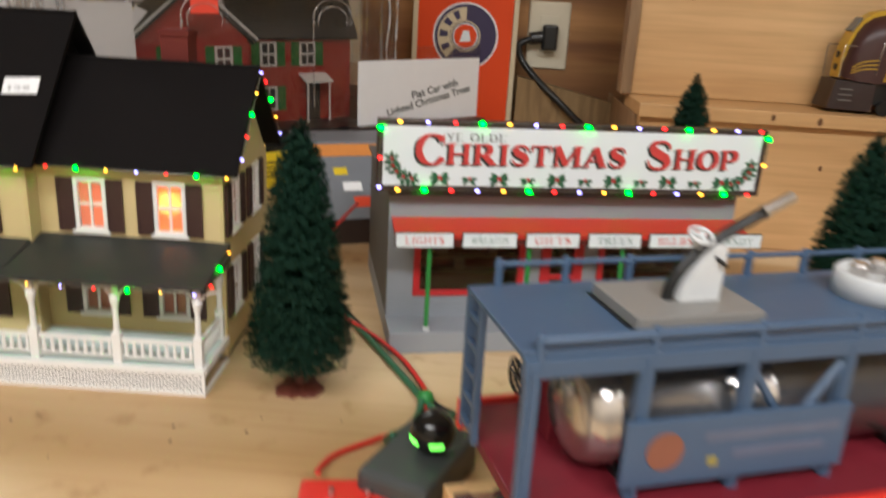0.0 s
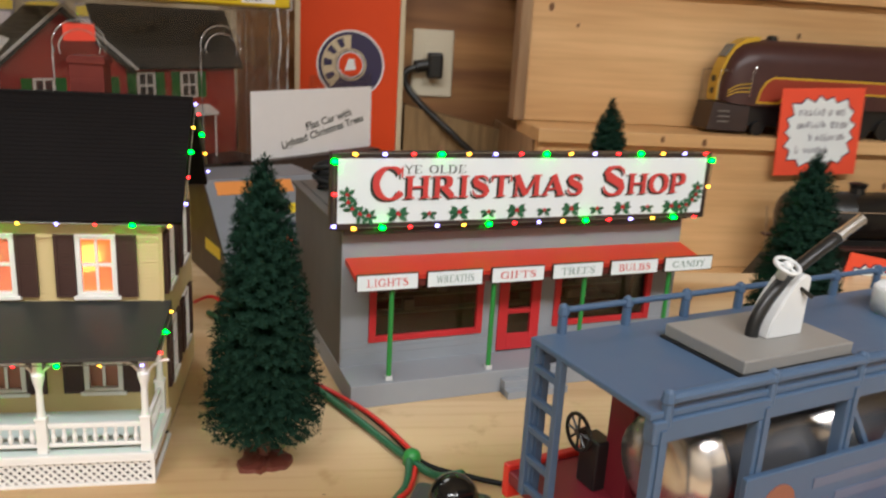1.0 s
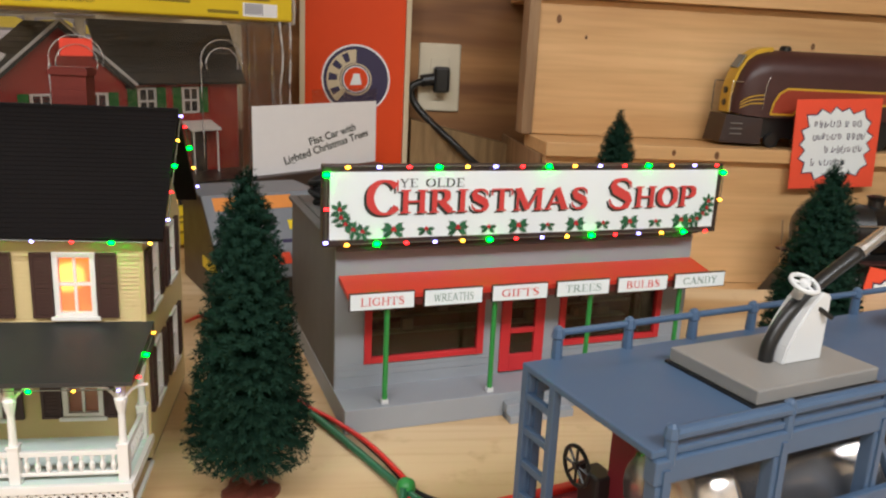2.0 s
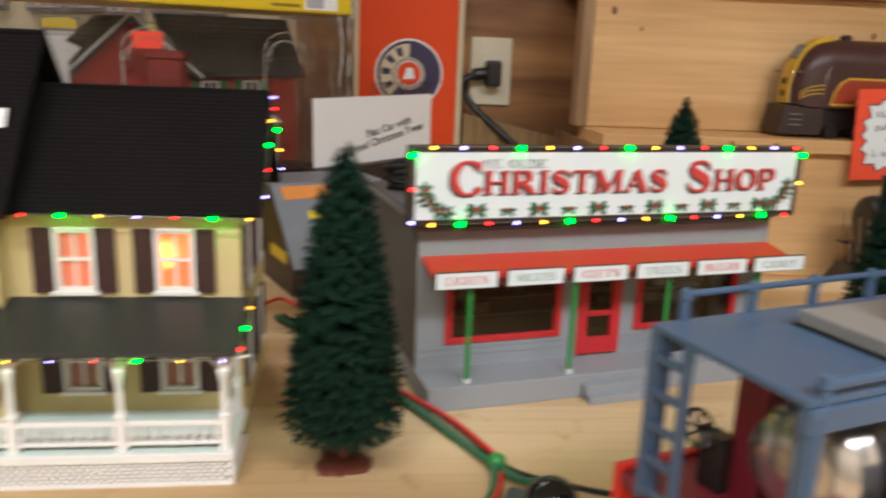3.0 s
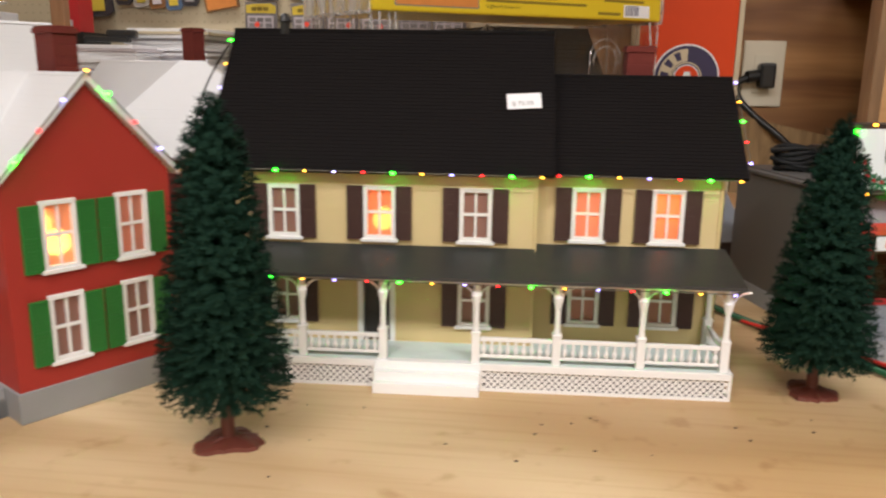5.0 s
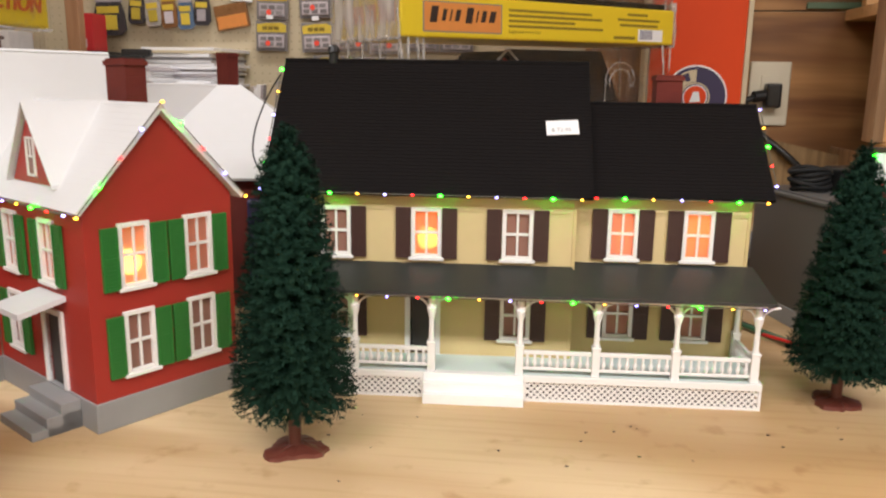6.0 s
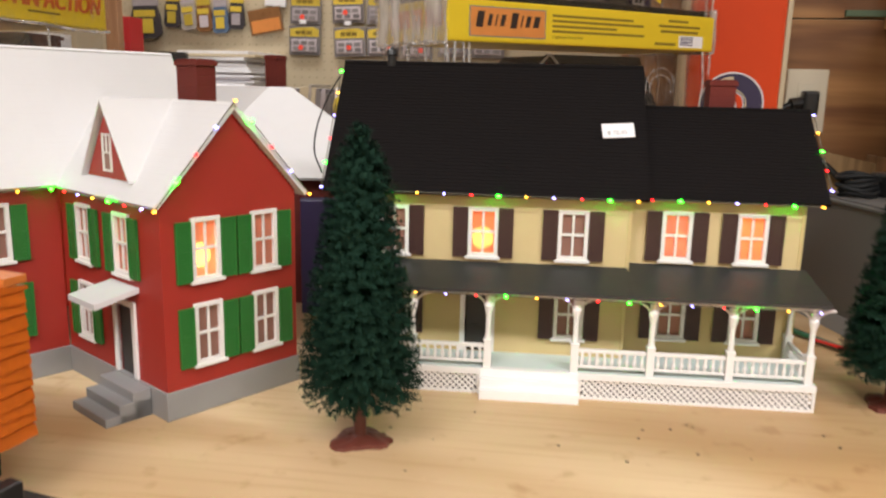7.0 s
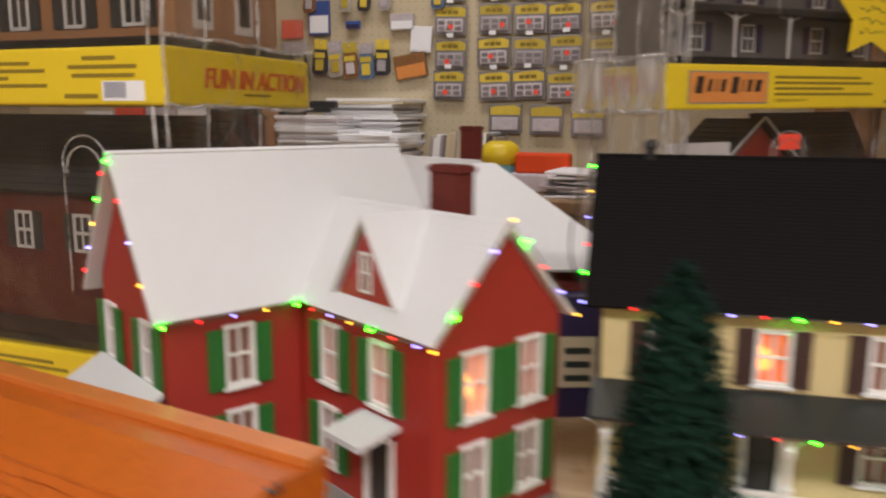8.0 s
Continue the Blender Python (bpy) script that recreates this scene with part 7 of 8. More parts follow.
box(bm, -0.128, 0.130, -0.016, 0.010, 0.0, 0.0885, 0.002)
part("carton", bm, M_FRAME, ds)
bm = bmesh.new()
box(bm, -0.128, 0.130, -0.0168, -0.016, 0.030, 0.055)
part("print_band", bm, M_GREYBOX, ds)

GBM = pose(-0.088, 0.872, 0.0, 0, 0, 25)
gb = thing("transformer_box", "grey printed transformer box with coloured marks on its sloping face", "cardboard box", GBM)
bm = bmesh.new()
extrude_poly(bm, [(-0.092, 0.0, 0.030), (-0.092, 0.075, 0.104), (-0.092, 0.150, 0.104), (-0.092, 0.150, 0.0), (-0.092, 0.0, 0.0)], (0.130, 0, 0))
part("carton", bm, M_GREYBOX, gb)
bm = bmesh.new()
box(bm, -0.092, 0.038, -0.0012, 0.0, 0.0, 0.029)
part("dark_front", bm, M_FRAME, gb)
bm = bmesh.new()
extrude_poly(bm, [(-0.0922, 0.0, 0.029), (-0.0922, 0.075, 0.103), (-0.0922, 0.150, 0.103), (-0.0922, 0.150, 0.0), (-0.0922, 0.0, 0.0)], (-0.0008, 0, 0))
ds_ = part("dark_side", bm, M_FRAME, gb, "dark printed side")
bm = bmesh.new()
box(bm, -0.0936, -0.0930, 0.020, 0.070, 0.030, 0.042)
part("yellow_mark", bm, M_BOXYELLOW, ds_)
sl = math.degrees(math.atan2(0.074, 0.075))
for nm, x0, x1, s0, s1, m_ in (("orange_label", -0.082, 0.004, 0.084, 0.101, M_LABELORANGE), ("yellow_mark", -0.060, -0.044, 0.058, 0.068, M_BOXYELLOW), ("yellow_mark", -0.008, 0.012, 0.056, 0.068, M_BOXYELLOW), ("white_mark", -0.052, -0.030, 0.036, 0.048, M_PAPER), ("red_mark", -0.042, -0.016, 0.014, 0.028, M_TAGRED), ("print_bar", 0.012, 0.034, 0.084, 0.090, M_NAVY), ("print_bar", -0.020, 0.000, 0.040, 0.044, M_NAVY)):
    bm = bmesh.new()
    box(bm, x0, x1, s0, s1, 0.0, 0.0006)
    o = part(nm, bm, m_, gb)
    o.matrix_local = pose(0, 0.0, 0.0302, sl, 0, 0)

# coil of black cable on the shop's flat roof
cc = thing("cable_coil", "coil of black cable lying on the shop roof", "cable", SM @ pose(0.028, 0.165, 0.1300))
for k in range(6):
    bm = bmesh.new()
    ring = [Vector(((0.017 + 0.0014 * (k % 3)) * math.cos(a) + 0.0015 * math.sin(2.1 * k), (0.013 + 0.001 * (k % 2)) * math.sin(a), 0.0026 + k * 0.0036 + 0.002 * math.sin(2 * a + k))) for a in (2 * math.pi * i / 26 for i in range(27))]
    tube(bm, ring, 0.0025, 7)
    part("loop", bm, M_WIREK, cc, smooth=True)
ad = thing("black_adapter", "small black power adapter lying on the shop roof", "power adapter", SM @ pose(0.075, 0.170, 0.1300, 0, 0, 12))
bm = bmesh.new()
box(bm, -0.026, 0.026, -0.014, 0.014, 0.0, 0.024, 0.003)
part("block", bm, M_RUBBER, ad)


# ---- boxed model houses ----
def bmesh_box(d, bevel=0.0):
    bm = bmesh.new()
    box(bm, *d, bevel)
    return bm


def small_window(house, x, y, z, w, h, shutter):
    bm = bmesh.new()
    t = w * 0.13
    for a, b, c, d in ((-w / 2, -w / 2 + t, 0, h), (w / 2 - t, w / 2, 0, h), (-w / 2, w / 2, 0, t), (-w / 2, w / 2, h - t, h), (-w / 2, w / 2, h / 2 - t / 2, h / 2 + t / 2), (-t * 0.3, t * 0.3, 0, h)):
        box(bm, x + a, x + b, y - 0.0016, y, z + c, z + d)
    win = part("window", bm, M_TRIM, house)
    bm = bmesh.new()
    box(bm, x - w / 2 + t, x + w / 2 - t, y - 0.0006, y - 0.0002, z + t, z + h - t)
    part("pane", bm, M_DOOR, win)
    if shutter:
        for s in (-1, 1):
            bm = bmesh.new()
            box(bm, x + s * (w * 0.78) - w * 0.25, x + s * (w * 0.78) + w * 0.25, y - 0.0014, y, z, z + h)
            part("shutter", bm, shutter, house)


def tray(m, group, label, front_label=True, wrap=None, words=""):
    p = thing("house_package", label, "product package", m, group)
    W, Dp, H = 0.424, 0.236, 0.0505
    bm = bmesh.new()
    box(bm, 0, W, 0, Dp, 0, H, 0.003)
    tr_ = part("tray", bm, M_BOXYELLOW, p, "yellow card tray")
    if front_label:
        for i, (x0, x1, z0, z1, m_) in enumerate(((0.028, 0.133, 0.0065, 0.0430, M_CRANE), (0.0295, 0.1315, 0.008, 0.0415, M_LABELORANGE))):
            bm = bmesh.new()
            box(bm, x0, x1, -0.0006 - 0.0003 * i, 0.0004, z0, z1)
            part("label", bm, m_, tr_)
        for x0, x1, z0, z1 in ((0.036, 0.048, 0.018, 0.037), (0.051, 0.059, 0.020, 0.034), (0.061, 0.066, 0.020, 0.034), (0.068, 0.077, 0.020, 0.034), (0.082, 0.094, 0.018, 0.037), (0.096, 0.101, 0.020, 0.034), (0.103, 0.112, 0.020, 0.034), (0.114, 0.125, 0.020, 0.034)):
            bm = bmesh.new()
            extrude_poly(bm, [(x0, -0.0010, z0), (x1 - 0.003, -0.0010, z0), (x1, -0.0010, z1), (x0 + 0.003, -0.0010, z1)], (0, -0.0003, 0))
            part("label_bar", bm, M_FRAME, tr_)
    for i in range(5):
        bm = bmesh.new()
        box(bm, 0.143, (0.272, 0.290, 0.245, 0.292, 0.205)[i], -0.0004, 0.0004, 0.0355 - i * 0.0066, 0.0388 - i * 0.0066)
        if i != 4:
            part("print_line", bm, M_TEXTBAR, tr_)
        else:
            bm.free()
    write("printing", "Lighted Interior", 0.0062, M_TEXTBAR, tr_, pose(0.167, -0.0006, 0.0105), depth=0.0001, width=0.048)
    for i, (a, b) in enumerate(((0.335, 0.372), (0.318, 0.395), (0.322, 0.392))):
        bm = bmesh.new()
        box(bm, a, b, -0.0004, 0.0004, 0.0390 - i * 0.0075, 0.0425 - i * 0.0075)
        part("print_line", bm, M_TEXTBAR, tr_)
    bm = bmesh.new()
    box(bm, 0.312, 0.350, -0.0004, 0.0004, 0.0060, 0.0100)
    part("print_line", bm, M_TEXTBAR, tr_)
    bm = bmesh.new()
    box(bm, 0.356, 0.402, -0.0005, 0.0004, 0.0040, 0.0210)
    bc = part("barcode", bm, M_PAPER, tr_)
    bm = bmesh.new()
    x = 0.359
    while x < 0.382:
        box(bm, x, x + 0.0009, -0.0009, -0.0005, 0.0065, 0.0200)
        x += 0.0022
    part("bars", bm, M_NAVY, bc)
    bm = bmesh.new()
    box(bm, 0.010, W - 0.010, 0.010, Dp - 0.010, H, H + 0.009, 0.002)
    part("inner_base", bm, M_RUBBER, p)
    for xx in (-0.0024, W + 0.0016):
        bm = bmesh.new()
        box(bm, xx, xx + 0.0008, -0.001, Dp + 0.001, -0.004, H + 0.012)
        part("end_wrap", bm, wrap or M_ENDCLEAR, tr_, "creased clear wrap")
    # orange words or blocks on the narrow ends
    for s, xx in ((1, W), (-1, 0)):
        if words:
            for k in range(3):
                write("printing", words, 0.0265, M_ENDRED, tr_, pose(xx + s * (0.0006 + 0.0002 * k), (0.136 if s > 0 else Dp - 0.136) + s * 0.0012 * k, 0.0245, 0, 0, 90 * s), depth=0.0001, width=0.172, shear=0.2)
            part("print_line", bmesh_box((xx - 0.0002, xx + s * 0.0006, 0.112, 0.158, 0.0105, 0.0125)), M_TEXTBAR, tr_)
            continue
        for a, b in ((0.050, 0.118), (0.128, 0.160), (0.170, 0.224)):
            bm = bmesh.new()
            box(bm, xx - 0.0002, xx + s * 0.0006, Dp - b if s < 0 else a, Dp - a if s < 0 else b, 0.018, 0.040)
            part("end_block", bm, M_LABELORANGE, tr_)
    # crumpled seams of the wrap along the edges
    rnd = random.Random(len(label))
    for xx, zz in ((0.0, -0.001), (0.0, H + 0.008), (W, -0.001), (W, H + 0.008)):
        o = 0.003 if xx else -0.003
        bm = bmesh.new()
        tube(bm, smooth_path([(xx + o + rnd.uniform(-0.0015, 0.0015), Dp * k / 9, zz + rnd.uniform(-0.0025, 0.0025)) for k in range(10)], 4), 0.0017, 6)
        part("crinkle", bm, M_CLEARRIB, tr_, smooth=True)
    for xx in (-0.002, W + 0.002):
        bm = bmesh.new()
        tube(bm, smooth_path([(xx + rnd.uniform(-0.0012, 0.0012), -0.002 + rnd.uniform(-0.0012, 0.0012), -0.002 + (H + 0.008) * k / 4) for k in range(5)], 4), 0.0015, 6)
        part("crinkle", bm, M_CLEARRIB, tr_, smooth=True)
    return p


def blister(p, H0, H1):
    """Clear cover with bright folded corners and finger loops."""
    W, Dp = 0.424, 0.236
    bm = bmesh.new()
    box(bm, 0.004, W - 0.004, 0.004, 0.0046, H0, H1)
    cv = part("cover", bm, M_CLEAR, p, "crinkled clear plastic cover")
    for x in (0.004, W - 0.0046):
        bm = bmesh.new()
        box(bm, x, x + 0.0006, 0.0046, Dp - 0.004, H0, H1)
        part("cover_side", bm, M_CLEARSIDE, cv)
    # whitened folds at corners and sides, several added to paint reflected light streaks
    for x, y in ((0.003, 0.003), (0.011, 0.0025), (0.024, 0.0025), (0.031, 0.0025), (W - 0.003, 0.003), (W - 0.016, 0.0025), (0.0025, 0.014), (0.0025, Dp * 0.3), (0.0025, Dp * 0.55), (0.0025, Dp * 0.8), (W - 0.0025, Dp * 0.25), (W - 0.0025, Dp * 0.6)):
        bm = bmesh.new()
        rnd = random.Random(int(x * 7000 + y * 9000))
        tube(bm, smooth_path([(x + rnd.uniform(-0.002, 0.002), y + rnd.uniform(-0.0015, 0.001), H0 + (H1 - H0) * k / 5) for k in range(6)], 4), 0.0016, 6)
        part("fold", bm, M_CLEARRIB, cv, smooth=True)
    for cx in (0.170, 0.328):
        for k in (0, 1):
            bm = bmesh.new()
            r = 0.026 - 0.006 * k
            zc = H1 - 0.052 - 0.004 * k
            arc = [(cx + r * math.cos(a), 0.0015 - k * 0.001, zc + r * math.sin(a)) for a in (math.radians(200 - 22 * i) for i in range(11))]
            pts = [(cx - r, 0.002, H0 + 0.06), (cx - r, 0.002, zc - 0.01)] + arc if k == 0 else arc
            tube(bm, smooth_path(pts, 3), 0.0009, 5)
            part("loop", bm, M_CLEARRIB, cv, smooth=True)
    return cv


M_ENDRED = mat("orange_red_print", (0.62, 0.13, 0.025), 0.5, spread=0.1)
M_CHARCOAL = mat("charcoal_roof", (0.035, 0.034, 0.032), 0.6, spread=0.2)
M_TAN = mat("tan_building", (0.42, 0.20, 0.085), 0.55, spread=0.1)


def boxed_red_house(p, base):
    h = part("boxed_house", bmesh_box((0.112, 0.404, 0.140, 0.222, base, 0.202)), M_RED, p, "dark red model house inside the cover")
    bm = bmesh.new()
    lapped_wall(bm, 0.106, 0.238, base, 0.266, [], side(0, 0.073, F0), row=0.0035, top=lambda u: 0.268 - abs(u - 0.172) * 0.98)
    box(bm, 0.107, 0.237, 0.0755, 0.141, base, 0.197)
    part("gable", bm, M_RED, h)
    for e in (0.097, 0.247):
        roof_slope("gable_roof", h, M_CHARCOAL, "", (e, 0.060, 0.197), (e, 0.20, 0.197), (0.172, 0.060, 0.272), (0.172, 0.20, 0.272), 12, 0.004, 0.0006)
        bm = bmesh.new()
        tube(bm, [(e, 0.057, 0.200), (0.172, 0.057, 0.274)], 0.0018, 5)
        part("bargeboard", bm, M_LIGHTGREY, h)
    for a, b in ((0.234, 0.411),):
        roof_slope("main_roof", h, M_CHARCOAL, "", (a, 0.125, 0.199), (b, 0.125, 0.199), (a, 0.185, 0.278), (b, 0.185, 0.278), 12, 0.004, 0.0006)
    for x, z in ((0.284, 0.157), (0.339, 0.157), (0.284, 0.092)):
        small_window(h, x, 0.140, z, 0.0225, 0.036, M_GREEN)
    for x in (0.152, 0.208):
        for z in (0.157, 0.092):
            small_window(h, x, 0.073, z, 0.0215, 0.034, M_GREEN)
    bm = bmesh.new()
    box(bm, 0.337, 0.357, 0.1372, 0.1402, base, 0.132)
    part("door", bm, M_DOOR, h)
    bm = bmesh.new()
    extrude_poly(bm, [(0.326, 0.105, 0.134), (0.366, 0.105, 0.134), (0.366, 0.140, 0.144), (0.326, 0.140, 0.144)], (0, 0, 0.0025))
    hd = part("door_hood", bm, M_TRIM, h)
    for x in (0.330, 0.362):
        bm = bmesh.new()
        rod(bm, (x, 0.110, base), (x, 0.110, 0.134), 0.0012, 6)
        part("hood_post", bm, M_TRIM, hd)
    bm = bmesh.new()
    box(bm, 0.155, 0.186, 0.0010, 0.0016, 0.2350, 0.2540)
    part("sticker", bm, M_FLUO, p, "bright orange-red sticker")


PM = pose(-0.4955, 0.874, 0, 0, 0, 41.4) @ pose(0, 0, 0, 0, -0.95, 0) @ Matrix.Diagonal((1.163, 0.73, 1.0, 1))
lowp = tray(PM, "house packages", "yellow tray package with a red model house under clear plastic")
blister(lowp, 0.0505, 0.2835)
part("plinth", bmesh_box((0.02, 0.40, 0.03, 0.225, 0.0595, 0.075)), M_RUBBER, lowp)
boxed_red_house(lowp, 0.075)
# pale card added to brighten the dark space left of the house
part("brightening_card", bmesh_box((0.014, 0.098, 0.0180, 0.0192, 0.075, 0.246)), M_PAPER, lowp, "plain pale card added to brighten the left of the cover")
# white flap shaped and coloured to paint the glare on folded clear plastic
bm = bmesh.new()
extrude_poly(bm, [(0.082, 0.066, 0.180), (0.094, 0.068, 0.197), (0.124, 0.072, 0.234), (0.113, 0.074, 0.240), (0.104, 0.070, 0.221), (0.098, 0.068, 0.224), (0.090, 0.066, 0.200)], (-0.002, 0.0012, 0.001))
part("glint_flap", bm, M_PAPER, lowp, "white flap painting the glint on folded clear plastic")

upp = tray(PM @ pose(0, 0, 0.2840), "house packages", "yellow tray package with a grey porch house under clear plastic", wrap=M_WRAPEND)
blister(upp, 0.0505, 0.230)
gh = part("boxed_house", bmesh_box((0.040, 0.360, 0.085, 0.210, 0.0595, 0.220)), M_GREYHOUSE, upp, "grey model house inside the cover")
bm = bmesh.new()
box(bm, 0.035, 0.330, 0.044, 0.090, 0.1130, 0.1165, 0.0006)
box(bm, 0.036, 0.329, 0.048, 0.086, 0.1165, 0.1215)
part("porch_roof", bm, M_CHARCOAL, gh)
for x in (0.045, 0.118, 0.196, 0.322):
    bm = bmesh.new()
    rod(bm, (x, 0.052, 0.0595), (x, 0.052, 0.113), 0.0020, 8)
    for s in (-1, 1):
        tube(bm, smooth_path([(x, 0.052, 0.101), (x + s * 0.004, 0.052, 0.108), (x + s * 0.016, 0.052, 0.1125)], 4), 0.0010, 5)
    part("porch_post", bm, M_TRIM, gh)
for x in (0.085, 0.157, 0.262, 0.335):
    small_window(gh, x, 0.085, 0.070 if x < 0.3 else 0.068, 0.020, 0.034, M_NAVY)
    small_window(gh, x, 0.085, 0.128, 0.020, 0.036, M_NAVY)
stt = part("star_tag", bmesh.new(), M_BOXYELLOW, upp, "yellow star-shaped price tag with pen scrawl")
bm = bmesh.new()
pts = [((0.062 if i % 2 == 0 else 0.033) * math.cos(math.radians(90 + 36 * i)), -0.004, (0.062 if i % 2 == 0 else 0.033) * math.sin(math.radians(90 + 36 * i))) for i in range(10)]
extrude_poly(bm, pts, (0, 0.0012, 0))
bm.to_mesh(stt.data)
bm.free()
stt.matrix_local = pose(0.277, -0.002, 0.114, -8, 4, 0)
bm = bmesh.new()
rnd = random.Random(4)
for row in range(4):
    x = -0.020
    while x < 0.020:
        tube(bm, smooth_path([(x, -0.0045, 0.020 - row * 0.014 + rnd.uniform(-0.003, 0.003)), (x + 0.003, -0.0045, 0.020 - row * 0.014 + rnd.uniform(-0.005, 0.005)), (x + 0.006, -0.0045, 0.020 - row * 0.014)], 3), 0.0006, 4)
        x += 0.008
part("pen_scrawl", bm, M_INK_DARK, stt)

LM = pose(-0.905, 0.549, 0, 0, 0, -5) @ pose(-0.424, 0, 0)
lft = tray(LM, "house packages", "yellow tray package with a dark house under clear plastic")
blister(lft, 0.0505, 0.2830)
part("boxed_house", bmesh_box((0.040, 0.390, 0.060, 0.215, 0.0595, 0.200)), M_BRICK, lft, "dark red model house inside the cover")
for ye in (0.050, 0.220):
    roof_slope("boxed_roof", lft, M_CHARCOAL, "", (0.030, ye, 0.198), (0.400, ye, 0.198), (0.030, 0.135, 0.275), (0.400, 0.135, 0.275), 12, 0.004, 0.0006)
for x in (0.10, 0.18, 0.26, 0.34):
    small_window(lft, x, 0.060, 0.135, 0.024, 0.040, M_CHARCOAL)
chimney(lft, 0.370, 0.175, 0.215, 0.276, 0.030, 0.060)
lfu = tray(LM @ pose(0, 0, 0.2835), "house packages", "yellow tray package with a tan building under clear plastic", False, words="FUN IN ACTION")
blister(lfu, 0.0505, 0.230)
tb = part("boxed_building", bmesh_box((0.030, 0.400, 0.045, 0.210, 0.0595, 0.225)), M_TAN, lfu, "tan model building inside the cover")
for x in (0.075, 0.145, 0.215, 0.285, 0.355):
    small_window(tb, x, 0.045, 0.072, 0.026, 0.110, M_CHARCOAL)
for y in (0.085, 0.150):
    bm = bmesh.new()
    box(bm, 0.400, 0.4014, y - 0.014, y + 0.014, 0.072, 0.180)
    wn = part("window", bm, M_TRIM, tb)
    bm = bmesh.new()
    box(bm, 0.4014, 0.4020, y - 0.009, y + 0.009, 0.080, 0.172)
    part("pane", bm, M_DOOR, wn)

# ---- the back counter and the pegboard ----
def pegboard_material():
    m = bpy.data.materials.new("pegboard_holes")
    m.use_nodes = True
    nt = m.node_tree
    b = nt.nodes["Principled BSDF"]
    tc = nt.nodes.new("ShaderNodeTexCoord")
    v = nt.nodes.new("ShaderNodeTexVoronoi")
    v.voronoi_dimensions = "2D"
    v.inputs["Scale"].default_value, v.inputs["Randomness"].default_value = 39.4, 0.0
    sp = nt.nodes.new("ShaderNodeSeparateXYZ")
    cb = nt.nodes.new("ShaderNodeCombineXYZ")
    nt.links.new(tc.outputs["Object"], sp.inputs[0])
    nt.links.new(sp.outputs[0], cb.inputs[0])
    nt.links.new(sp.outputs[2], cb.inputs[1])
    nt.links.new(cb.outputs[0], v.inputs["Vector"])
    r = nt.nodes.new("ShaderNodeValToRGB")
    r.color_ramp.elements[0].position, r.color_ramp.elements[1].position = 0.075, 0.11
    r.color_ramp.elements[0].color, r.color_ramp.elements[1].color = (0.37, 0.30, 0.19, 1), (0.59, 0.50, 0.335, 1)
    nt.links.new(v.outputs["Distance"], r.inputs[0])
    nt.links.new(r.outputs[0], b.inputs["Base Color"])
    b.inputs["Roughness"].default_value = 0.6
    return m


bm = bmesh.new()
box(bm, -3.1, 0.6, 2.440, 2.450, -0.2, 1.40)
structure("pegboard", bm, pegboard_material(), "cream pegboard wall with rows of holes", "pegboard")
bm = bmesh.new()
box(bm, -3.1, -0.30, 1.85, 2.435, 0.040, 0.070, 0.003)
box(bm, -3.0, -0.35, 1.90, 2.430, -0.80, 0.040)
structure("back_counter", bm, M_STUD, "dark wooden counter below the pegboard", "counter")
bm = bmesh.new()
box(bm, -1.636, -1.596, 2.035, 2.065, -0.80, 1.70, 0.003)
structure("wood_post", bm, wood("post_wood", (0.44, 0.24, 0.125), (0.30, 0.15, 0.075), (0, 0, 1), 20.0, 0.5, 0.3), "brown wooden post in front of the pegboard", "post")

M_CARDGREY = mat("card_grey", (0.22, 0.20, 0.20), 0.5, spread=0.15, objvar=0.25)
M_CARDYEL = mat("card_yellow", (0.62, 0.46, 0.05), 0.5, spread=0.15, objvar=0.2)
M_CARDPALE = mat("card_pale", (0.50, 0.45, 0.47), 0.4, spread=0.25, objvar=0.25)
kc = {}
bm = bmesh.new()
box(bm, -0.052, 0.052, -0.004, 0.0, -0.046, 0.046, 0.001)
kc["card"] = to_mesh("card", bm, M_CARDGREY)
bm = bmesh.new()
extrude_poly(bm, [(-0.048, -0.0048, 0.012), (0.048, -0.0048, 0.012), (0.048, -0.0048, 0.034), (0.030, -0.0048, 0.042), (-0.020, -0.0048, 0.040), (-0.048, -0.0048, 0.036)], (0, 0.001, 0))
kc["header"] = to_mesh("header", bm, M_CARDYEL)
bm = bmesh.new()
for x0, x1 in ((-0.030, -0.014), (-0.011, 0.004), (0.007, 0.024)):
    box(bm, x0, x1, -0.0055, -0.0046, 0.019, 0.030)
kc["print"] = to_mesh("header_print", bm, M_TEXTBAR)
bm = bmesh.new()
box(bm, -0.042, 0.042, -0.012, -0.004, -0.036, 0.004, 0.002)
kc["bubble"] = to_mesh("bubble", bm, M_CARDPALE)
bm = bmesh.new()
box(bm, -0.010, 0.010, -0.0135, -0.012, -0.006, 0.006, 0.0008)
kc["piece"] = to_mesh("piece", bm, M_CARDGREY)
bm = bmesh.new()
rod(bm, (0, -0.0125, 0), (0, -0.0138, 0), 0.0085, 14)
kc["dot"] = to_mesh("price_dot", bm, M_FLUO)
bm = bmesh.new()
rod(bm, (0, -0.020, 0.058), (0, 0.016, 0.058), 0.002, 6)
box(bm, -0.011, 0.011, -0.021, -0.020, 0.051, 0.064)
kc["hook"] = to_mesh("hook", bm, M_PAPER)
rnd = random.Random(21)
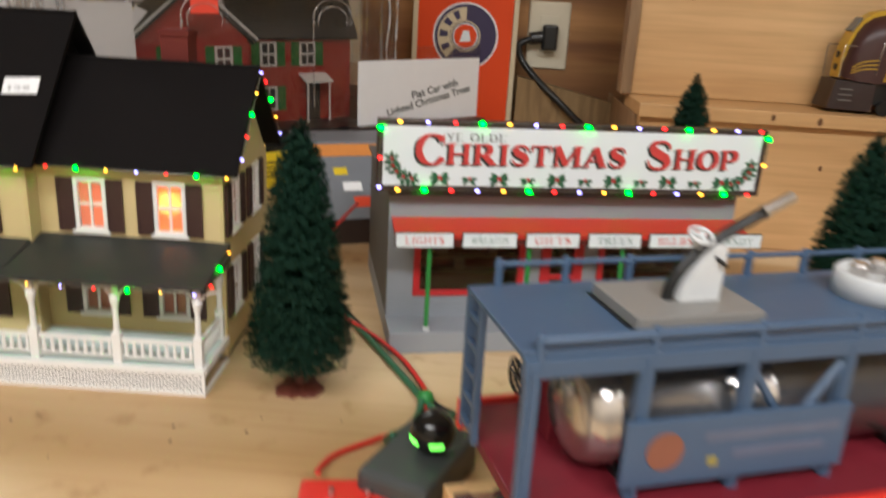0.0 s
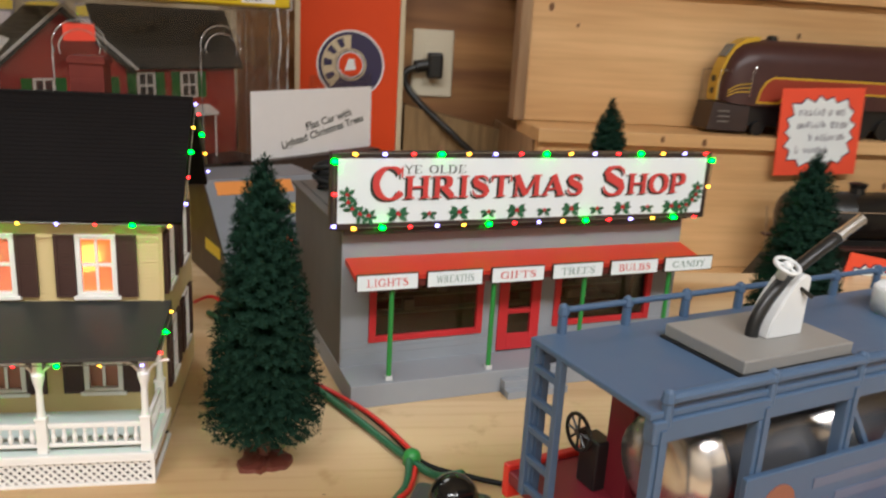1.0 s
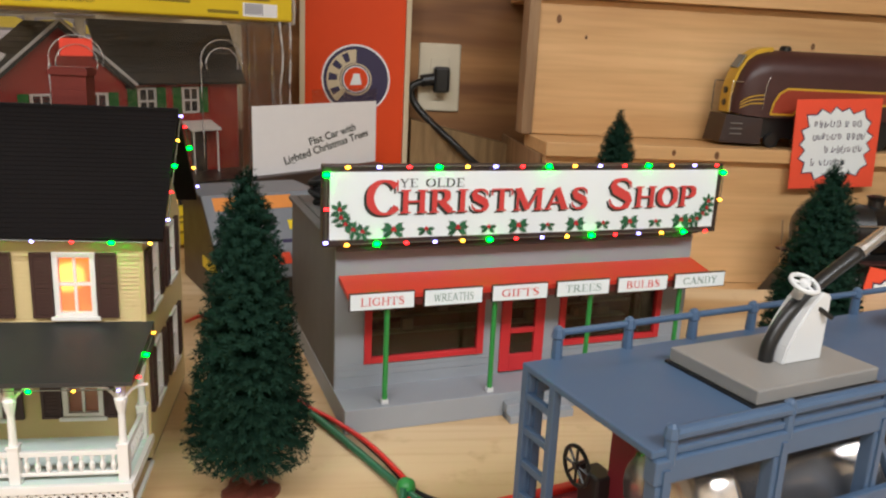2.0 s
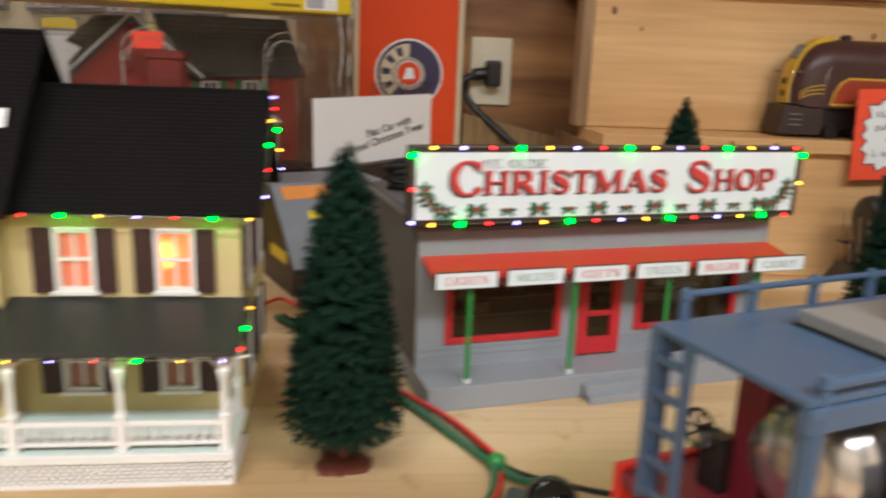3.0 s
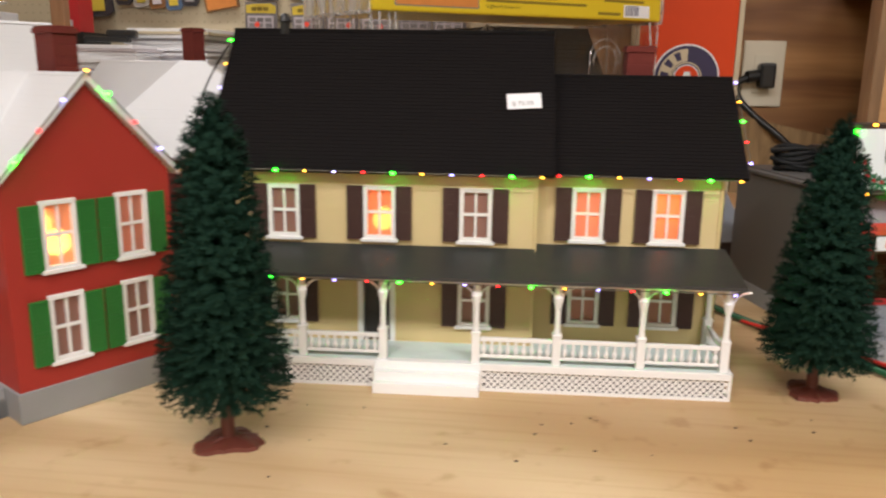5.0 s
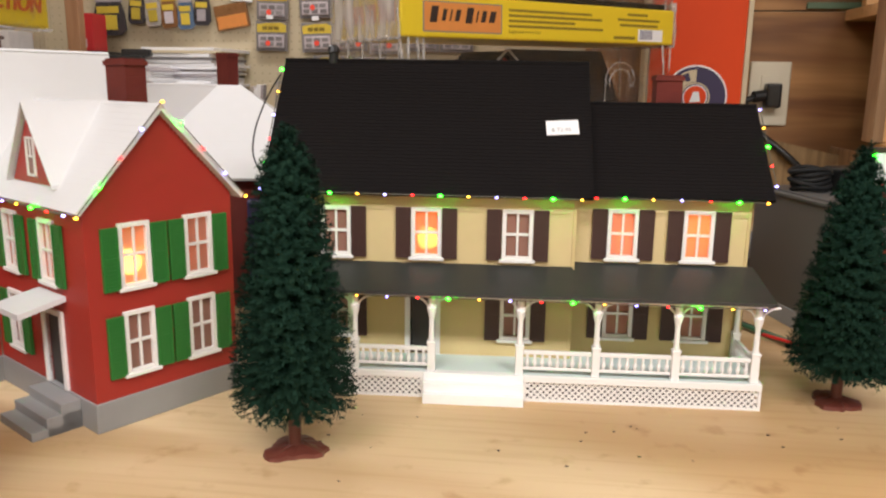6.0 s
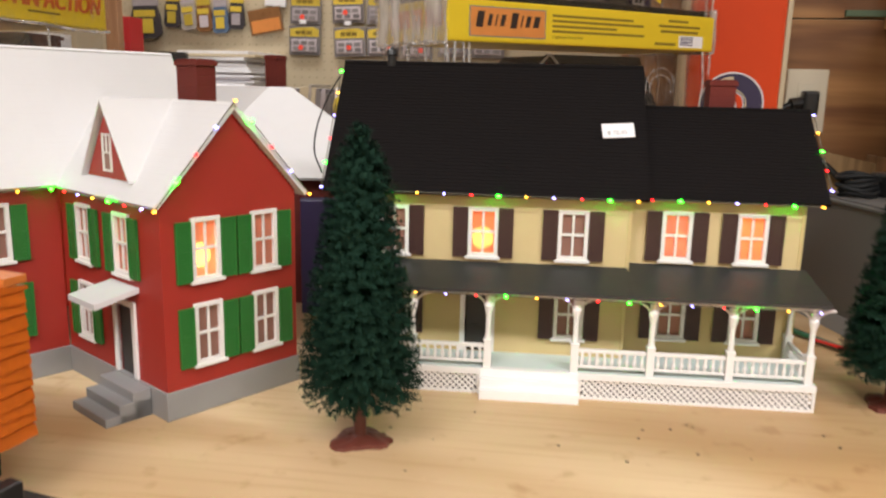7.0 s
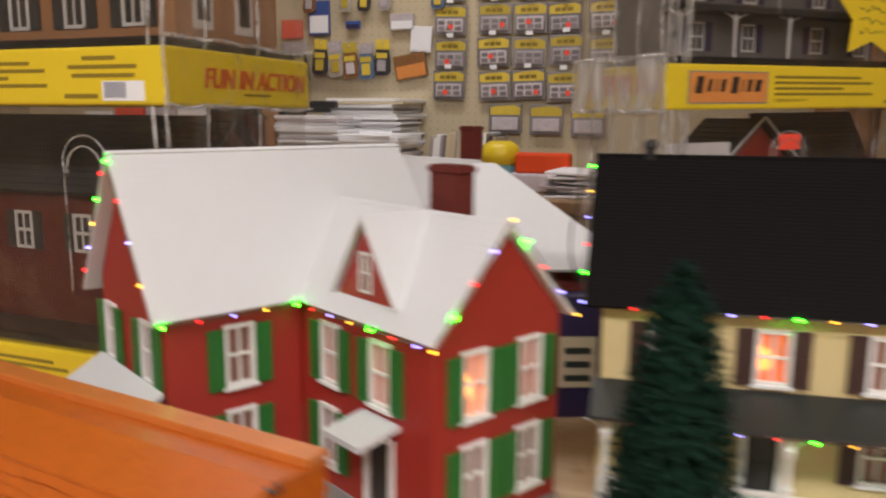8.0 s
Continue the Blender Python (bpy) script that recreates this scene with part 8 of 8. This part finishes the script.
for ci, x in enumerate((-1.172, -1.032, -0.918, -0.806, -0.690, -0.575)):
    for ri, z in enumerate((0.368, 0.470, 0.574, 0.678, 0.782)):
        t = thing("hanging_card", "grey and yellow blister card hanging on the pegboard", "blister card", pose(x + rnd.uniform(-0.006, 0.006), 2.424, z + rnd.uniform(-0.005, 0.005), 0, rnd.uniform(-2, 2), 0), "pegboard cards")
        put("card", kc["card"], t, Matrix())
        put("header", kc["header"], t, Matrix())
        put("header_print", kc["print"], t, Matrix())
        put("bubble", kc["bubble"], t, Matrix())
        for k in range(6):
            put("piece", kc["piece"], t, pose(-0.026 + k % 3 * 0.026 + rnd.uniform(-0.002, 0.002), 0, -0.025 + k // 3 * 0.017))
        if rnd.random() < 0.75:
            put("price_dot", kc["dot"], t, pose(rnd.uniform(-0.01, 0.03), 0, rnd.uniform(-0.03, -0.01)))
        put("hook", kc["hook"], t, Matrix())
for x, z in ((-0.99, 0.265), (-0.86, 0.262), (-0.73, 0.258)):
    t = thing("hanging_card", "pale blister card hanging low on the pegboard", "blister card", pose(x, 2.424, z), "pegboard cards")
    put("card", kc["card"], t, Matrix())
    put("bubble", kc["bubble"], t, Matrix())
    put("header", kc["header"], t, Matrix())


def parts_bag(x, z, w, h, body, top_):
    t = thing("parts_bag", "small hanging bag of model parts with a pale top card", "parts bag", pose(x, 2.420, z, 0, rnd.uniform(-7, 7), 0), "parts bags")
    q = w * 0.40
    bm = bmesh.new()
    extrude_poly(bm, [(-q * 0.8, -0.002, h * 0.22), (-q, -0.002, 0), (-q * 1.1, -0.002, -h * 0.40), (-q * 0.8, -0.002, -h / 2), (q * 0.7, -0.002, -h * 0.49), (q * 1.1, -0.002, -h * 0.38), (q, -0.002, 0), (q * 0.8, -0.002, h * 0.22)], (0, -0.009, 0))
    part("bag_body", bm, body, t)
    part("bag_filling", bmesh_box((-q * 0.6, q * 0.55, -0.0150, -0.011, -h * 0.38, -h * 0.06), 0.0016), M_CARDPALE if rnd.random() < 0.5 else M_CARDYEL, t)
    part("label_strip", bmesh_box((-q * 0.8, q * 0.7, -0.0128, -0.011, -h * 0.02, h * 0.13), 0.0004), M_CARDYEL, t)
    part("top_card", bmesh_box((-q * 0.9, q * 0.9, -0.008, -0.002, h * 0.22, h / 2), 0.001), top_, t)
    bm = bmesh.new()
    rod(bm, (0, -0.016, h * 0.42), (0, 0.020, h * 0.42), 0.0018, 6)
    part("hook", bm, M_PAPER, t)


M_BAGS = [mat("bag_dark", (0.05, 0.045, 0.05), 0.3, spread=0.4), mat("bag_blue", (0.10, 0.16, 0.26), 0.3, spread=0.3), mat("bag_brown", (0.24, 0.11, 0.04), 0.3, spread=0.3), mat("bag_pale", (0.42, 0.38, 0.34), 0.3, spread=0.3)]
for i, x in enumerate((-1.715, -1.620, -1.566, -1.512, -1.456, -1.400)):
    parts_bag(x, (0.440, 0.462, 0.455, 0.450, 0.446, 0.458)[i], 0.064 if i else 0.125, 0.115 if i else 0.145, M_BAGS[(0, 0, 3, 2, 1, 0)[i]], (M_CARDPALE, M_CARDYEL)[i % 2])
for i, x in enumerate((-1.655, -1.53, -1.46, -1.39, -1.21)):
    parts_bag(x, 0.655, 0.05, 0.10, M_BAGS[(2, 3, 0, 3, 1)[i]], (M_CARDYEL, M_PAPER, M_CARDYEL, M_PAPER, M_CARDYEL)[i])


def flat_pack(name, label, x, z, w, h, face, low_, tilt=0):
    t = thing(name, label, "hanging pack", pose(x, 2.428, z, 0, tilt, 0))
    part("face", bmesh_box((-w / 2, w / 2, -0.010, 0.0, -h / 2, h / 2), 0.001), face, t)
    part("lower_print", bmesh_box((-w * 0.44, w * 0.44, -0.0112, -0.010, -h * 0.44, h * 0.06)), low_, t)
    return t


flat_pack("picture_pack", "dark orange and blue picture pack hung askew", -1.306, 0.430, 0.110, 0.078, M_BAGS[2], M_LABELORANGE, -10)
flat_pack("red_pack", "small bright red hanging pack", -1.725, 0.555, 0.075, 0.060, M_TAGRED, M_TAGRED)
flat_pack("blue_pack", "blue hanging pack with a white lower label", -1.625, 0.590, 0.075, 0.110, mat("pack_blue", (0.05, 0.09, 0.28), 0.4), M_PAPER)
flat_pack("blue_patch", "small blue hanging label", -1.505, 0.565, 0.050, 0.024, mat("label_blue", (0.04, 0.10, 0.34), 0.4), M_NAVY)
flat_pack("white_pack", "white hanging paper slip", -1.270, 0.515, 0.070, 0.080, M_PAPER, M_PAPER, 4)
flat_pack("white_pack", "pale hanging packet of parts", -1.335, 0.570, 0.080, 0.050, M_CARDPALE, M_PAPER)

# magazine stacks, books and oddments on the counter
for x, y, z0, n, w in ((-1.490, 2.16, 0.070, 23, 0.20), (-1.290, 2.10, 0.070, 18, 0.17), (-1.385, 2.305, 0.070, 29, 0.23), (-1.745, 2.15, 0.070, 14, 0.17)):
    st_ = thing("magazine_stack", "untidy stack of magazines on the counter", "magazine stack", pose(x, y, z0), "magazine stacks")
    z = 0.0
    for i in range(n):
        t_ = rnd.uniform(0.006, 0.011)
        bm = bmesh_box((-w / 2, w / 2, -0.13, 0.13, 0, t_ * 0.92), 0.0012)
        o = part("magazine", bm, (M_PAPER, M_PAPER, M_PAPER, M_CREAM, M_PAPER, M_CARDPALE, M_CARDGREY, M_PAPER)[rnd.randrange(8)], st_)
        o.matrix_local = pose(rnd.uniform(-0.012, 0.012), rnd.uniform(-0.012, 0.012), z, 0, 0, rnd.uniform(-5, 5))
        z += t_
bk = thing("book_row", "row of thin books and folders standing on the counter", "books", pose(-1.175, 2.17, 0.070))
x = 0.0
for i in range(20):
    w = rnd.uniform(0.006, 0.014)
    bm = bmesh_box((0, w * 0.92, 0, 0.20, 0, rnd.uniform(0.13, 0.165)), 0.001)
    o = part("book", bm, (M_CARDPALE, M_PAPER, M_BAGS[0], M_CARDGREY, M_BAGS[3], M_CARDGREY, M_CREAM, M_BAGS[0])[rnd.randrange(8)], bk)
    o.matrix_local = pose(x, 0, 0, 0, 5, 0)
    x += w
tb_ = thing("canister", "round canister with yellow lid and pale blue body", "canister", pose(-0.945, 2.14, 0.070))
bm = bmesh.new()
lathe(bm, [(0.050, 0.0), (0.052, 0.004), (0.052, 0.070)], 24)
part("body", bm, mat("pale_blue_plastic", (0.16, 0.42, 0.48), 0.4), tb_)
bm = bmesh.new()
lathe(bm, [(0.055, 0.070), (0.056, 0.100), (0.050, 0.122), (0.030, 0.134)], 24)
part("lid", bm, M_BOXYELLOW, tb_, "bright yellow lid", True)
ot = thing("orange_tool", "orange hand tool lying on the counter", "tool", pose(-0.815, 2.10, 0.070))
part("body", bmesh_box((-0.075, 0.075, -0.03, 0.03, 0.05, 0.105), 0.008), M_BOXORANGE, ot)
part("foot", bmesh_box((-0.09, 0.10, -0.05, 0.05, 0.0, 0.05), 0.006), M_CARDPALE, ot)
pp = thing("paper_pile", "pile of loose pale papers and packets on the counter", "papers", pose(-0.70, 2.02, 0.070))
for i in range(9):
    o = part("sheet", bmesh_box((-0.09, 0.09, -0.07, 0.07, 0, 0.006), 0.001), (M_PAPER, M_CARDPALE)[i % 2], pp)
    o.matrix_local = pose(rnd.uniform(-0.05, 0.05), rnd.uniform(-0.03, 0.03), i * 0.0075, rnd.uniform(-3, 3), rnd.uniform(-3, 3), rnd.uniform(-30, 30))
rg = thing("model_gun_tool", "small black tool lying on the magazines", "tool", pose(-1.500, 2.10, 0.280, 0, 0, 12))
bm = bmesh.new()
box(bm, -0.07, 0.05, -0.02, 0.02, 0.0, 0.016, 0.004)
box(bm, -0.01, 0.07, -0.018, 0.018, 0.012, 0.034, 0.006)
part("body", bm, M_RUBBER, rg)
mo = thing("black_cabinet", "black cabinet with an orange paper on its front", "cabinet", pose(-1.770, 2.20, 0.070))
part("case", bmesh_box((-0.16, 0.128, 0.0, 0.15, 0.0, 0.242), 0.004), M_RUBBER, mo)
part("orange_paper", bmesh_box((-0.065, 0.064, -0.0010, 0.0, 0.097, 0.201)), mat("pale_orange_paper", (0.92, 0.42, 0.22), 0.7, spread=0.05), mo)
part("red_card", bmesh_box((0.070, 0.100, -0.0010, 0.0, 0.080, 0.160)), M_TAGRED, mo)
rb = thing("red_carton", "small red carton on top of the black cabinet", "cardboard box", pose(-1.700, 2.22, 0.312))
part("carton", bmesh_box((-0.035, 0.035, 0.0, 0.08, 0.0, 0.110), 0.002), M_REDTRIM, rb)
part("label", bmesh_box((-0.015, 0.015, -0.0008, 0.0, 0.010, 0.035)), M_CARDPALE, rb)
wb = thing("pale_carton", "row of pale cartons on the counter", "cardboard box", pose(-1.98, 2.20, 0.070))
for i in range(4):
    o = part("carton", bmesh_box((-0.055, 0.055, 0, 0.12, 0, 0.30 - i * 0.03), 0.003), (M_PAPER, M_CARDPALE, M_TAGRED, M_PAPER)[i], wb)
    o.matrix_local = pose(-0.12 * i, 0, 0)


# crumbs and chips on the bare wood
rnd = random.Random(77)
bm = bmesh.new()
spots = [(-0.354, 0.393), (-0.311, 0.378), (-0.265, 0.397), (-0.174, 0.441), (-0.277, 0.432), (-0.169, 0.424)]
spots += [(rnd.uniform(-0.55, 0.02), rnd.uniform(0.28, 0.47)) for i in range(26)]
for i, (x, y) in enumerate(spots):
    r = (0.0008 if i < 6 else rnd.uniform(0.00025, 0.0008))
    n = rnd.randint(5, 7)
    ph = rnd.uniform(0, 6.3)
    pts = [(x + r * rnd.uniform(0.6, 1.3) * 1.6 * math.cos(ph + 2 * math.pi * k / n), y + r * rnd.uniform(0.5, 1.2) * math.sin(ph + 2 * math.pi * k / n), 0.0001) for k in range(n)]
    extrude_poly(bm, pts, (0, 0, r * 0.6))
tagged(new("wood_chips", to_mesh("wood_chips", bm, M_FRAME)), "small dark crumbs scattered on the plywood table", "crumbs", kind="stuff")
